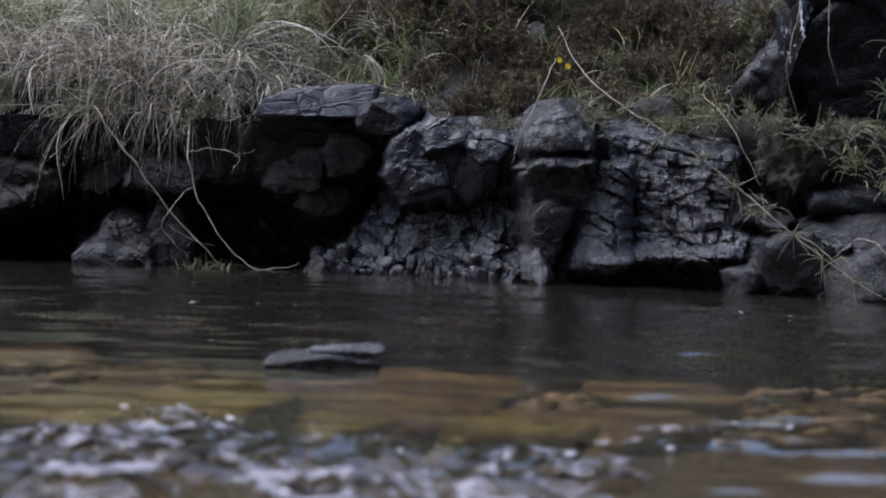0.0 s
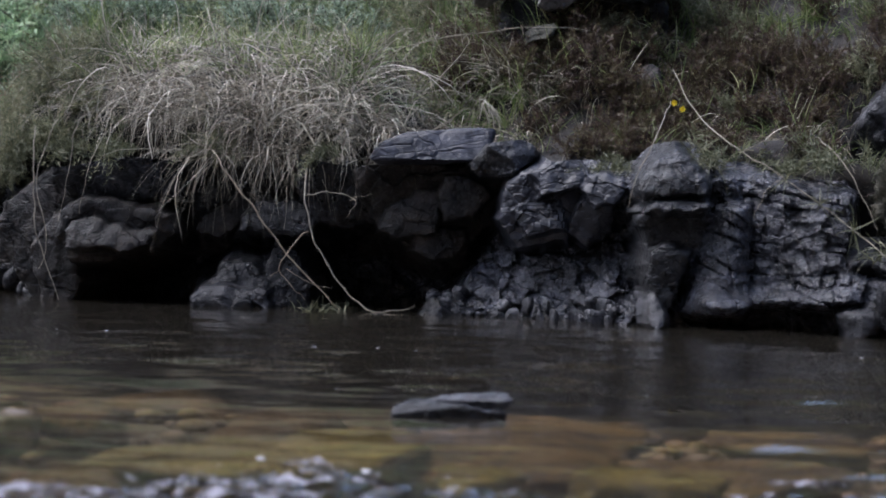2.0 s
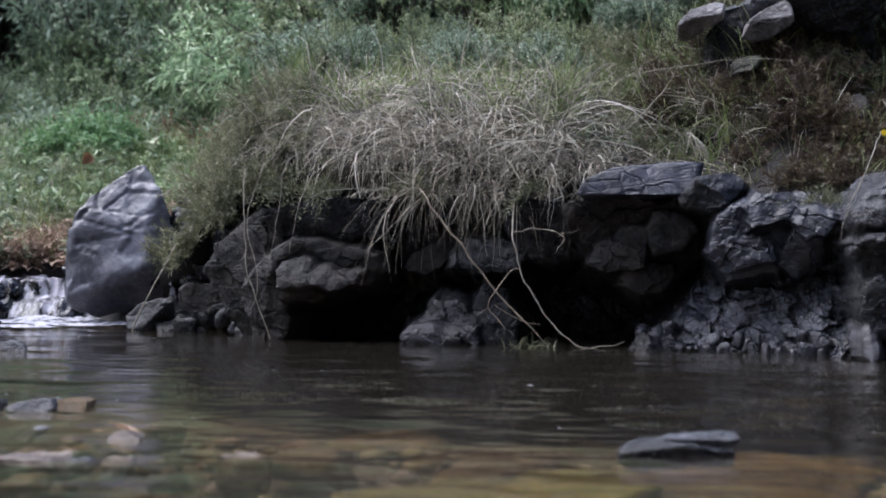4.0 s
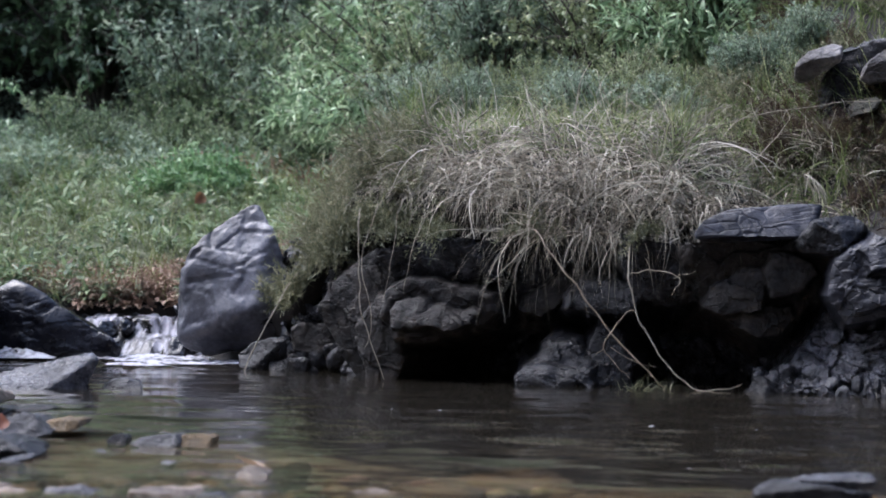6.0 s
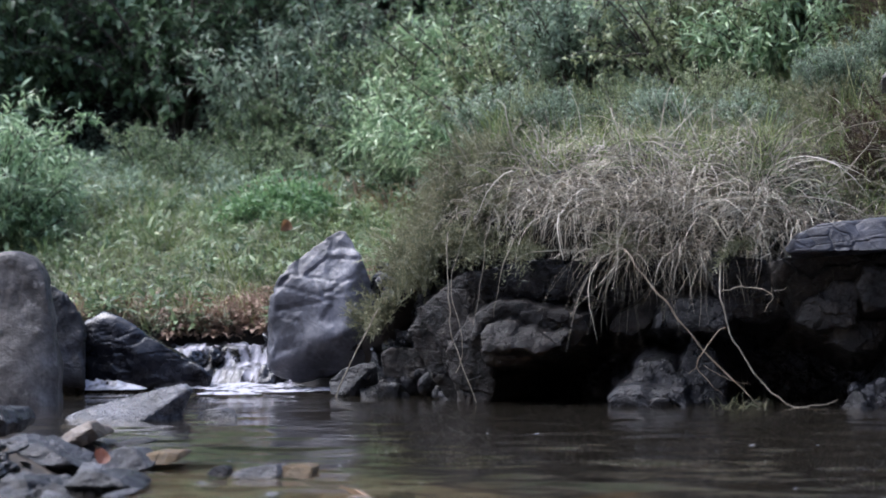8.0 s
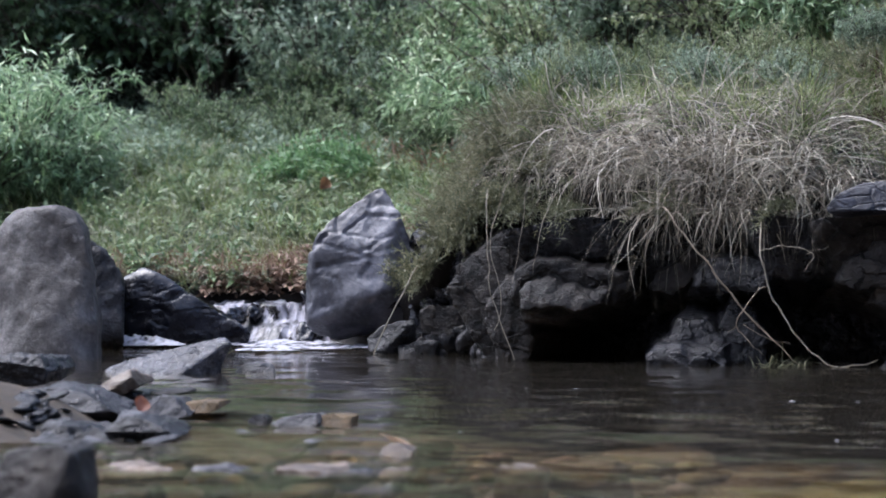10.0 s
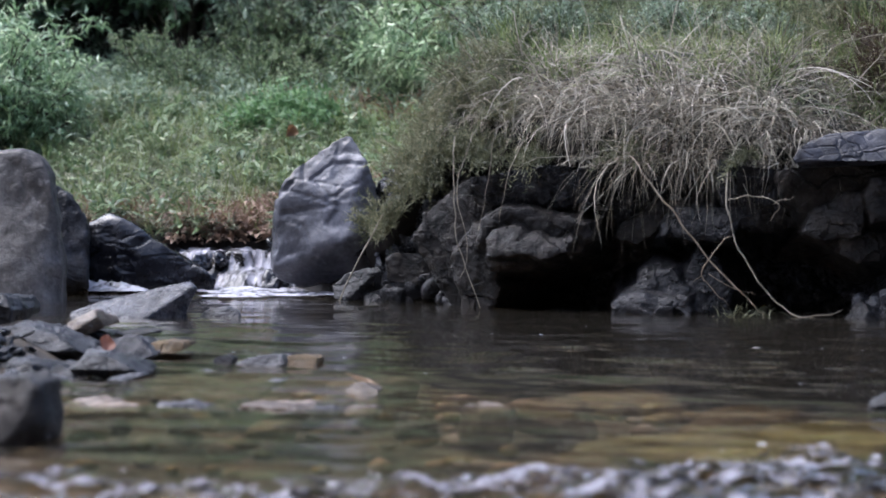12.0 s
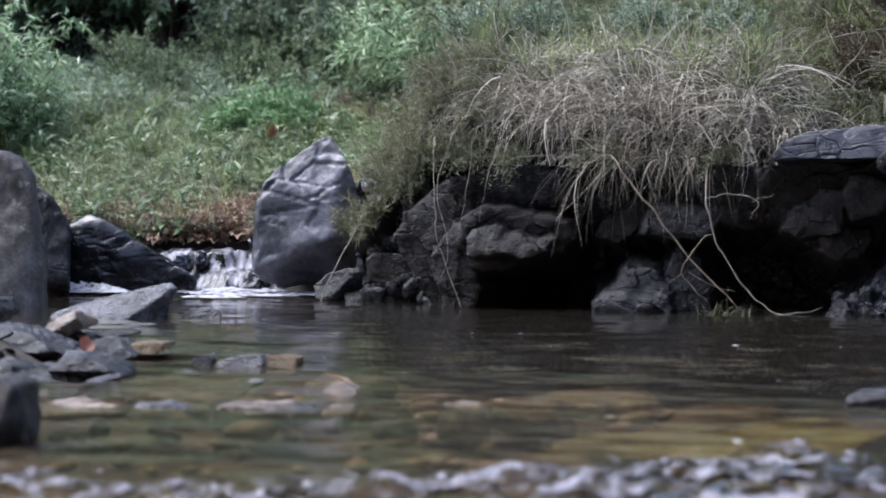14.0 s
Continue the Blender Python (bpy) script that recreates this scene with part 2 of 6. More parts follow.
def leaf_material(name, stops, gloss=0.45, through=0.3, patch=2.0, spec=0.4):
    """Foliage: each leaf takes its own tint, patches differ, and light passes through."""
    m, nt, b = shader(name)
    geo = nt.nodes.new("ShaderNodeNewGeometry")
    tone = texture(nt, "ShaderNodeTexNoise", patch, 3)
    add = nt.nodes.new("ShaderNodeMath")
    add.operation = "MULTIPLY_ADD"
    nt.links.new(geo.outputs["Random Per Island"], add.inputs[0])
    add.inputs[1].default_value = 0.6
    sub = nt.nodes.new("ShaderNodeMath")
    sub.operation = "MULTIPLY_ADD"
    nt.links.new(tone.outputs["Fac"], sub.inputs[0])
    sub.inputs[1].default_value, sub.inputs[2].default_value = 1.0, -0.3
    nt.links.new(sub.outputs[0], add.inputs[2])
    col = ramp(nt, add.outputs[0], [(at, tuple(1.3 * v for v in c)) for at, c in stops])
    nt.links.new(col, b.inputs["Base Color"])
    b.inputs["Roughness"].default_value = gloss
    b.inputs["Specular IOR Level"].default_value = spec
    tr = nt.nodes.new("ShaderNodeBsdfTranslucent")
    nt.links.new(col, tr.inputs["Color"])
    mx = nt.nodes.new("ShaderNodeMixShader")
    mx.inputs[0].default_value = through
    nt.links.new(b.outputs[0], mx.inputs[1])
    nt.links.new(tr.outputs[0], mx.inputs[2])
    nt.links.new(mx.outputs[0], nt.nodes["Material Output"].inputs["Surface"])
    return m


def soil_material(name, stops, scale=6.0, gloss=0.85, relief=0.02):
    m, nt, b = shader(name)
    big = texture(nt, "ShaderNodeTexNoise", scale, 8, rough=0.7)
    fine = texture(nt, "ShaderNodeTexNoise", scale * 14, 4)
    col = mixed(nt, 0.6, ramp(nt, big.outputs["Fac"], stops), ramp(nt, fine.outputs["Fac"], [(0.3, (0.3, 0.3, 0.3)), (0.7, (1.4, 1.4, 1.4))]), "MULTIPLY")
    nt.links.new(col, b.inputs["Base Color"])
    b.inputs["Roughness"].default_value = gloss
    n1 = bumped(nt, b, big.outputs["Fac"], 0.8, relief)
    bumped(nt, b, fine.outputs["Fac"], 0.6, relief * 0.3, n1)
    return m


def twig_material(name, a, c):
    m, nt, b = shader(name)
    t = texture(nt, "ShaderNodeTexNoise", 40, 4)
    nt.links.new(ramp(nt, t.outputs["Fac"], [(0.3, a), (0.7, c)]), b.inputs["Base Color"])
    b.inputs["Roughness"].default_value = 0.75
    bumped(nt, b, t.outputs["Fac"], 0.5, 0.002)
    return m


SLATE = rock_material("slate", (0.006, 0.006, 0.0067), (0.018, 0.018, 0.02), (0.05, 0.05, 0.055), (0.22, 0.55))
LEDGE = rock_material("blue slate", (0.011, 0.0115, 0.0152), (0.0235, 0.0248, 0.0325), (0.045, 0.0467, 0.06), (0.34, 0.55), 7, 0.3, relief=0.4, sheen=0.35, veins=0.3)
WETSLATE = rock_material("wet slate", (0.011, 0.011, 0.013), (0.041, 0.042, 0.05), (0.125, 0.127, 0.145), (0.16, 0.42), 11, sheen=0.5)
# base colours lowered to stand in for deep shade under the grassy overhang
BROWNROCK = rock_material("brown rock", (0.0045, 0.0037, 0.003), (0.017, 0.0138, 0.011), (0.06, 0.0495, 0.0395), (0.3, 0.7), 13)
HILLROCK = rock_material("weathered hillside stone", (0.04, 0.037, 0.035), (0.105, 0.098, 0.092), (0.23, 0.22, 0.207), (0.45, 0.75), 7, 0.12, (1.0, 1.0, 0.5), relief=0.6, veins=0.15)
BOULDER = rock_material("grey boulder stone", (0.04, 0.041, 0.05), (0.095, 0.097, 0.115), (0.175, 0.177, 0.2), (0.3, 0.5), 6, 0.1, relief=0.25, sheen=0.45, veins=0.15)
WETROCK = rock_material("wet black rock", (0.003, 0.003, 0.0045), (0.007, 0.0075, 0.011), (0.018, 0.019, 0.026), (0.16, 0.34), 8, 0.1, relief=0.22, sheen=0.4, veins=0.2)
LAYERED = rock_material("layered rock", (0.007, 0.007, 0.008), (0.023, 0.023, 0.025), (0.066, 0.065, 0.067), (0.22, 0.5), 10, 0.5, (0.7, 0.7, 2.6), sheen=0.45)
MOSSROCK = rock_material("mossy rock", (0.02, 0.02, 0.012), (0.06, 0.058, 0.04), (0.13, 0.12, 0.085), (0.6, 0.85), 14)
CREEKSTONE = rock_material("creek stone", (0.03, 0.03, 0.033), (0.085, 0.085, 0.092), (0.2, 0.197, 0.195), (0.25, 0.5), 15, 0.2)
OLIVESTONE = rock_material("algae covered stone", (0.085, 0.07, 0.016), (0.165, 0.138, 0.034), (0.23, 0.19, 0.055), (0.5, 0.7), 9, 0.1)
RUSTSTONE = rock_material("rust brown stone", (0.054, 0.0336, 0.01272), (0.126, 0.08232, 0.03142), (0.198, 0.1386, 0.06358), (0.5, 0.7), 9, 0.1)
TANSTONE = rock_material("tan stone", (0.08, 0.058, 0.04), (0.175, 0.135, 0.098), (0.28, 0.235, 0.185), (0.3, 0.5), 14, 0.15, relief=0.5)
GRAVEL = leaf_material("creek gravel", [(0.15, (0.035, 0.02464, 0.0153)), (0.35, (0.1, 0.066, 0.034)), (0.5, (0.13, 0.1012, 0.034)), (0.65, (0.17, 0.1056, 0.07225)), (0.8, (0.14, 0.1144, 0.102)), (0.95, (0.26, 0.176, 0.1105))], 0.5, 0.0, 3)
BED = soil_material("stream bed gravel", [(0.3, (0.01, 0.0075, 0.004)), (0.5, (0.044, 0.03, 0.0145)), (0.7, (0.096, 0.067, 0.034))], 5, 0.8)
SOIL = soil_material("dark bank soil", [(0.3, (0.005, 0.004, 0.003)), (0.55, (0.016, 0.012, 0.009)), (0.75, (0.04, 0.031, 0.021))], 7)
STRAW = leaf_material("dry grass", [(0.1, (0.055, 0.048, 0.034)), (0.4, (0.187, 0.168, 0.126)), (0.7, (0.335, 0.307, 0.24)), (0.95, (0.51, 0.475, 0.38))], 0.6, 0.25, 3)
PALESTRAW = leaf_material("pale straw stalks", [(0.1, (0.2, 0.18, 0.145)), (0.5, (0.4, 0.365, 0.3)), (0.9, (0.58, 0.54, 0.46))], 0.6, 0.2, 3)
RUSTGRASS = leaf_material("rust-brown grass", [(0.1, (0.055, 0.072, 0.034)), (0.45, (0.13, 0.157, 0.078)), (0.7, (0.23, 0.247, 0.147)), (0.95, (0.41, 0.4, 0.28))], 0.6, 0.25, 4)
REED = leaf_material("pale green reed leaves", [(0.1, (0.04, 0.043, 0.022)), (0.5, (0.09, 0.095, 0.052)), (0.9, (0.18, 0.18, 0.11))], 0.55, 0.3, 4)
LEAFY = leaf_material("soft green leaves", [(0.15, (0.084, 0.11, 0.05396)), (0.45, (0.168, 0.2035, 0.1019)), (0.75, (0.258, 0.2915, 0.1619)), (0.95, (0.456, 0.462, 0.3117))], 0.45, 0.35, 1.5)
OLDGRASS = leaf_material("old brown grass", [(0.15, (0.024, 0.019, 0.013)), (0.45, (0.062, 0.05, 0.036)), (0.75, (0.13, 0.106, 0.08)), (0.95, (0.24, 0.21, 0.165))], 0.7, 0.25, 5)
GRASS = leaf_material("green grass", [(0.1, (0.0525, 0.0784, 0.021)), (0.45, (0.126, 0.168, 0.0525)), (0.7, (0.231, 0.2576, 0.1155)), (0.95, (0.42, 0.4144, 0.252))], 0.5, 0.35, 2.5)
FEATHER = leaf_material("olive feathery herb", [(0.1, (0.052, 0.056, 0.03)), (0.45, (0.135, 0.139, 0.08)), (0.8, (0.24, 0.238, 0.15)), (0.95, (0.4, 0.388, 0.28))], 0.6, 0.3, 6)
HEATH = leaf_material("reddish brown herb", [(0.15, (0.02403, 0.01417, 0.01109)), (0.45, (0.05462, 0.03238, 0.02318)), (0.65, (0.06555, 0.05667, 0.02621)), (0.9, (0.1257, 0.1113, 0.05544))], 0.6, 0.25, 7)
WILLOW = leaf_material("willow leaves", [(0.15, (0.09, 0.15, 0.078)), (0.45, (0.2, 0.29, 0.155)), (0.7, (0.34, 0.445, 0.26)), (0.95, (0.72, 0.76, 0.56))], 0.4, 0.35, 3, 0.5)
SALLOW = leaf_material("grey-green leaves", [(0.15, (0.07, 0.1, 0.064)), (0.45, (0.145, 0.195, 0.13)), (0.7, (0.235, 0.3, 0.21)), (0.95, (0.44, 0.49, 0.38))], 0.5, 0.35, 2, 0.4)
LITTER = leaf_material("brown leaf litter", [(0.1, (0.06, 0.04, 0.028)), (0.5, (0.19, 0.125, 0.085)), (0.9, (0.36, 0.27, 0.2))], 0.7, 0.15, 8)
BUSH = leaf_material("bush leaves", [(0.15, (0.055, 0.086, 0.043)), (0.45, (0.125, 0.178, 0.088)), (0.75, (0.225, 0.285, 0.15)), (0.95, (0.45, 0.475, 0.31))], 0.45, 0.3, 2)
FRESH = leaf_material("fresh green willow leaves", [(0.15, (0.045, 0.09, 0.05)), (0.45, (0.095, 0.175, 0.095)), (0.75, (0.165, 0.27, 0.155)), (0.95, (0.32, 0.43, 0.29))], 0.45, 0.35, 2)
HERB = leaf_material("meadow herb leaves", [(0.1, (0.08721, 0.1017, 0.05993)), (0.45, (0.1949, 0.2151, 0.1363)), (0.75, (0.3181, 0.3246, 0.2288)), (0.95, (0.5335, 0.5136, 0.4249))], 0.45, 0.35, 5)
FERN = leaf_material("bright green fern", [(0.2, (0.07, 0.13, 0.055)), (0.5, (0.13, 0.22, 0.095)), (0.9, (0.22, 0.33, 0.16))], 0.45, 0.4, 2)
# foliage of the hollow, with the hollow's shade put into the leaf colour
SHADEDTREE = leaf_material("tree leaves darkened for shade", [(0.2, (0.03, 0.05, 0.025)), (0.5, (0.072, 0.118, 0.058)), (0.9, (0.17, 0.24, 0.13))], 0.45, 0.25, 1)
TWIG = twig_material("pale dead twig", (0.14, 0.12, 0.085), (0.32, 0.285, 0.22))
ROOT = twig_material("brown root", (0.1, 0.075, 0.05), (0.26, 0.21, 0.15))
BARK = twig_material("grey bark", (0.03, 0.024, 0.018), (0.1, 0.085, 0.065))
LEAFRED = leaf_material("red-brown fallen leaf", [(0.3, (0.17, 0.06, 0.03)), (0.7, (0.27, 0.115, 0.06))], 0.5, 0.2)
LEAFBROWN = leaf_material("brown dead leaf", [(0.3, (0.11, 0.06, 0.028)), (0.7, (0.2, 0.115, 0.055))], 0.5, 0.2)
LEAFTAN = leaf_material("tan fallen leaf", [(0.3, (0.26, 0.18, 0.11)), (0.7, (0.36, 0.27, 0.18))], 0.5, 0.2)
YELLOW = leaf_material("yellow petals", [(0.3, (0.6, 0.45, 0.01)), (0.7, (0.75, 0.6, 0.02))], 0.5, 0.3)


def water_material(name, foam, white_colour=(0.43, 0.43, 0.47, 1)):
    """Clear brownish water: gloss by Fresnel over a tinted see-through body, foam where the water breaks."""
    m, nt, b = shader(name)
    nt.nodes.remove(b)
    clear = node(nt, "ShaderNodeBsdfTransparent", Color=(0.89, 0.82, 0.67, 1))
    gloss = node(nt, "ShaderNodeBsdfGlossy", Color=(1, 1, 1, 1) if not foam else (0.1, 0.1, 0.1, 1), Roughness=0.06 if not foam else 0.5)
    fres = node(nt, "ShaderNodeFresnel", IOR=1.33)
    fine = texture(nt, "ShaderNodeTexNoise", 26, 3, (0.22, 1.0, 1.0))
    bump = node(nt, "ShaderNodeBump", Strength=0.18, Distance=0.006)
    nt.links.new(fine.outputs["Fac"], bump.inputs["Height"])
    nt.links.new(bump.outputs["Normal"], gloss.inputs["Normal"])
    nt.links.new(bump.outputs["Normal"], fres.inputs["Normal"])
    mx = nt.nodes.new("ShaderNodeMixShader")
    nt.links.new(fres.outputs[0], mx.inputs[0])
    nt.links.new(clear.outputs[0], mx.inputs[1])
    nt.links.new(gloss.outputs[0], mx.inputs[2])
    last = mx.outputs[0]
    if not foam:
        silt = node(nt, "ShaderNodeBsdfDiffuse", Color=(0.1, 0.087, 0.064, 1))
        mud = nt.nodes.new("ShaderNodeMixShader")
        mud.inputs[0].default_value = 0.13
        nt.links.new(clear.outputs[0], mud.inputs[1])
        nt.links.new(silt.outputs[0], mud.inputs[2])
        nt.links.new(mud.outputs[0], mx.inputs[1])
    if foam:
        white = node(nt, "ShaderNodeBsdfDiffuse", Color=white_colour)
        spray = texture(nt, "ShaderNodeTexNoise", 30, 6, (1.0, 0.45, 0.35))
        wide = texture(nt, "ShaderNodeTexNoise", 9, 3, (1.0, 0.6, 0.6))
        both = node(nt, "ShaderNodeMath", Value=0.0)
        both.operation = "MULTIPLY_ADD"
        nt.links.new(wide.outputs["Fac"], both.inputs[0])
        both.inputs[1].default_value = 0.9
        shift = node(nt, "ShaderNodeMath", Value=0.0)
        shift.operation = "SUBTRACT"
        nt.links.new(spray.outputs["Fac"], shift.inputs[0])
        shift.inputs[1].default_value = 0.45
        nt.links.new(shift.outputs[0], both.inputs[2])
        fx = nt.nodes.new("ShaderNodeMixShader")
        nt.links.new(ramp(nt, both.outputs[0], [(foam, (0, 0, 0)), (foam + 0.22, (0.95, 0.95, 0.95))]), fx.inputs[0])
        nt.links.new(last, fx.inputs[1])
        nt.links.new(white.outputs[0], fx.inputs[2])
        last = fx.outputs[0]
    nt.links.new(last, nt.nodes["Material Output"].inputs["Surface"])
    return m


WATER = water_material("creek water", 0)
WHITEWATER = water_material("falling water", 0.45, (0.44, 0.43, 0.47, 1))
FOAM = water_material("foam", 0.33)
# diffuse bluish-white that stands in for reflected sky as well as foam
BROKEN = water_material("riffle foam and painted sky reflection", 0.42, (0.255, 0.248, 0.272, 1))

# ---- the lie of the land ----
SHORE_X = np.array([-60, -6, -3.3, -2.75, -2.3, -2.0, -1.5, -1.1, -0.6, 0.1, 0.5, 1.1, 2.0, 6, 60])
SHORE_Y = np.array([9.5, 8.6, 8.45, 8.45, 7.95, 7.65, 7.38, 7.22, 7.05, 6.62, 6.42, 6.02, 5.6, 4.6, 4.0])


def shore(x):
    return np.interp(x, SHORE_X, SHORE_Y)


def bank_height(x, y):
    """The land beyond the far waterline: a steep rocky bank, a low terrace upstream, hills behind."""
    x, y = np.asarray(x, float), np.asarray(y, float)
    s = y - shore(x)
    right = 0.43 + np.interp(s, [0, 0.3, 0.95, 1.3, 2.0, 6, 40], [0.0, 0.04, 0.24, 0.48, 0.9, 2.6, 10])
    mid = 0.49 + np.interp(s, [0, 0.06, 0.2, 0.42, 0.9, 3.0, 6, 40], [0.0, 0.12, 0.24, 0.33, 0.38, 0.72, 2.4, 12])
    left = 0.2 + np.interp(s, [0, 0.3, 2.6, 4.2, 7, 40], [0.0, 0.03, 0.56, 0.85, 2.4, 24])
    right = right - 0.2 * np.exp(-((x - 1.12) / 0.3) ** 4) * (1 - step01(s, 0.85, 1.05)) * step01(s, 0.25, 0.45)
    right = right + 0.15 * np.exp(-((x + 0.12) / 0.36) ** 4) * step01(s, 0.5, 0.85) * (1 - step01(s, 1.05, 1.4))
    k = step01(x, -0.75, -0.25)
    z = mid * (1 - k) + right * k
    k = step01(x, -2.12, -1.75)
    return left * (1 - k) + z * k


def ground_height(x, y):
    x, y = np.asarray(x, float), np.asarray(y, float)
    s = y - shore(x)
    p = np.stack([x, y, 0 * x], -1).reshape(-1, 3)
    n = (0.05 * fbm(p * 0.9, 4, 3) + 0.012 * fbm(p * 9, 3, 4)).reshape(x.shape)
    bed = -0.085 - 0.2 * step01(y, 4.0, 6.2) - 0.04 * step01(3.1 - y, 0, 0.4) + 0.6 * n
    near = 0.15 * step01(-x - 1.62 - 0.12 * (y - 4.0), 0, 0.7) * step01(y, 1.2, 2.6) * (1 - step01(y, 4.5, 5.4))
    # unseen slopes added behind and beside the camera to shut out low sky
    back = 10.5 * step01(-y, 1.0, 7.0) + 9 * step01(-y, 5, 14) + 8 * step01(-y, 12, 60) + 6 * step01(x - 4, 0, 8) * step01(-y + 4, 0, 3) + 1.5 * step01(-x - 5, 0, 8) * step01(-y + 4, 0, 3)
    shoal = 0.1 * np.exp(-((x + 2.15) / 0.33) ** 2 - ((y - 4.5) / 0.45) ** 2) + 0.035 * np.exp(-((x + 1.45) / 0.45) ** 2 - ((y - 3.75) / 0.35) ** 2)
    bed = bed + near + back + shoal
    k = np.where(x > -2.2, step01(s, 0.72, 0.82), step01(s, 0.12, 0.3))
    return bed * (1 - k) + (bank_height(x, y) + n) * k


def spaced(lo, hi, a, b, fine, coarse):
    """Grid lines: fine between a and b, ever coarser outside."""
    mid = np.arange(a, b, fine)
    out = lambda n: np.cumsum(fine * 1.17 ** np.arange(n))
    left, right = a - out(60), b + out(60)
    left = left[left > lo][::-1]
    right = right[right < hi]
    return np.concatenate([[lo], left, mid, right, [hi]])


gx, gy = spaced(-90, 90, -5, 2, 0.045, 1), spaced(-60, 110, 1.4, 12, 0.045, 1)
GX, GY = np.meshgrid(gx, gy, indexing="ij")
gz = ground_height(GX, GY)
ground = part("ground", mesh_of("ground", np.stack([GX, GY, gz], -1).reshape(-1, 3), grid_faces(len(gx), len(gy))), None)
ground.data.materials.append(BED)
ground.data.materials.append(SOIL)
fx, fy = (GX[:-1, :-1]).ravel(), (GY[:-1, :-1]).ravel()
ground.data.polygons.foreach_set("material_index", ((fy - shore(fx) > -0.03) | (fy < -2)).astype(np.int32))
tagged(ground, "brown gravelly creek bed rising into dark soil banks, with added unseen slopes blocking sky", "ground", kind="structure")

RIFFLE_X = [-2, -0.8, -0.6, -0.4, -0.1, 0.1, 0.3, 0.6, 2]
RIFFLE_Y = [2.5, 2.66, 2.95, 3.05, 2.95, 2.9, 3.12, 3.05, 2.9]


def riffle_height(q):
    return 0.0105 * fbm(q * np.array((15.0, 11.0, 1)), 2, 31) + 0.0085 * (0.5 - np.abs(fbm(q * np.array((38, 24, 1)), 2, 35))) + 0.0018 * fbm(q * np.array((64, 44, 1)), 1, 37)


# ---- water: calm pool with low ripples, a shallow riffle close by ----
wx = spaced(-30, 30, -3.4, 1.4, 0.0085, 1)
wy = spaced(-20, 9.2, 1.9, 8.9, 0.016, 1)
wy = np.sort(np.concatenate([wy, np.arange(2.104, 3.2, 0.016) + 0.0042]))
WX, WY = np.meshgrid(wx, wy, indexing="ij")
q = np.stack([WX, WY, 0 * WX], -1).reshape(-1, 3)
calm = 0.005 * fbm(q * np.array((4.0, 7.5, 1)), 3, 21) * (0.45 + 0.55 * step01(7.2 - q[:, 1], 0, 3)) + 0.0014 * fbm(q * np.array((6, 19, 1)), 3, 25) * (0.25 + 0.75 * step01(6.9 - q[:, 1], 0, 1.6))
rough = riffle_height(q)
edge = np.interp(q[:, 0], RIFFLE_X, RIFFLE_Y) + 0.1 * fbm(q * np.array((3.0, 0.6, 1)), 2, 41)
k = step01(edge - q[:, 1], -0.08, 0.2)
k = k * np.maximum(1 - step01(q[:, 0] - 0.07 * fbm(q * 4, 2, 43), 0.17, 0.27), 0.8 * np.exp(-((q[:, 0] - 0.37) / 0.1) ** 2 - ((q[:, 1] - 2.95) / 0.13) ** 2))
rise = 0.02 * step01(edge - q[:, 1], 0.0, 0.6)
falls = 0.012 * np.exp(-((q[:, 0] + 2.62) ** 2 + (q[:, 1] - 8.1) ** 2) / 0.12) * fbm(q * 24, 2, 51)
wz = (calm * (1 - k) + rough * k) * step01(q[:, 1], 1.6, 2.05) + rise * 0.2 + falls
water = part("water", mesh_of("water", np.column_stack([q[:, :2], wz]), grid_faces(len(wx), len(wy))), WATER)
tagged(water, "clear brownish creek water with gentle ripples", "water", kind="structure")

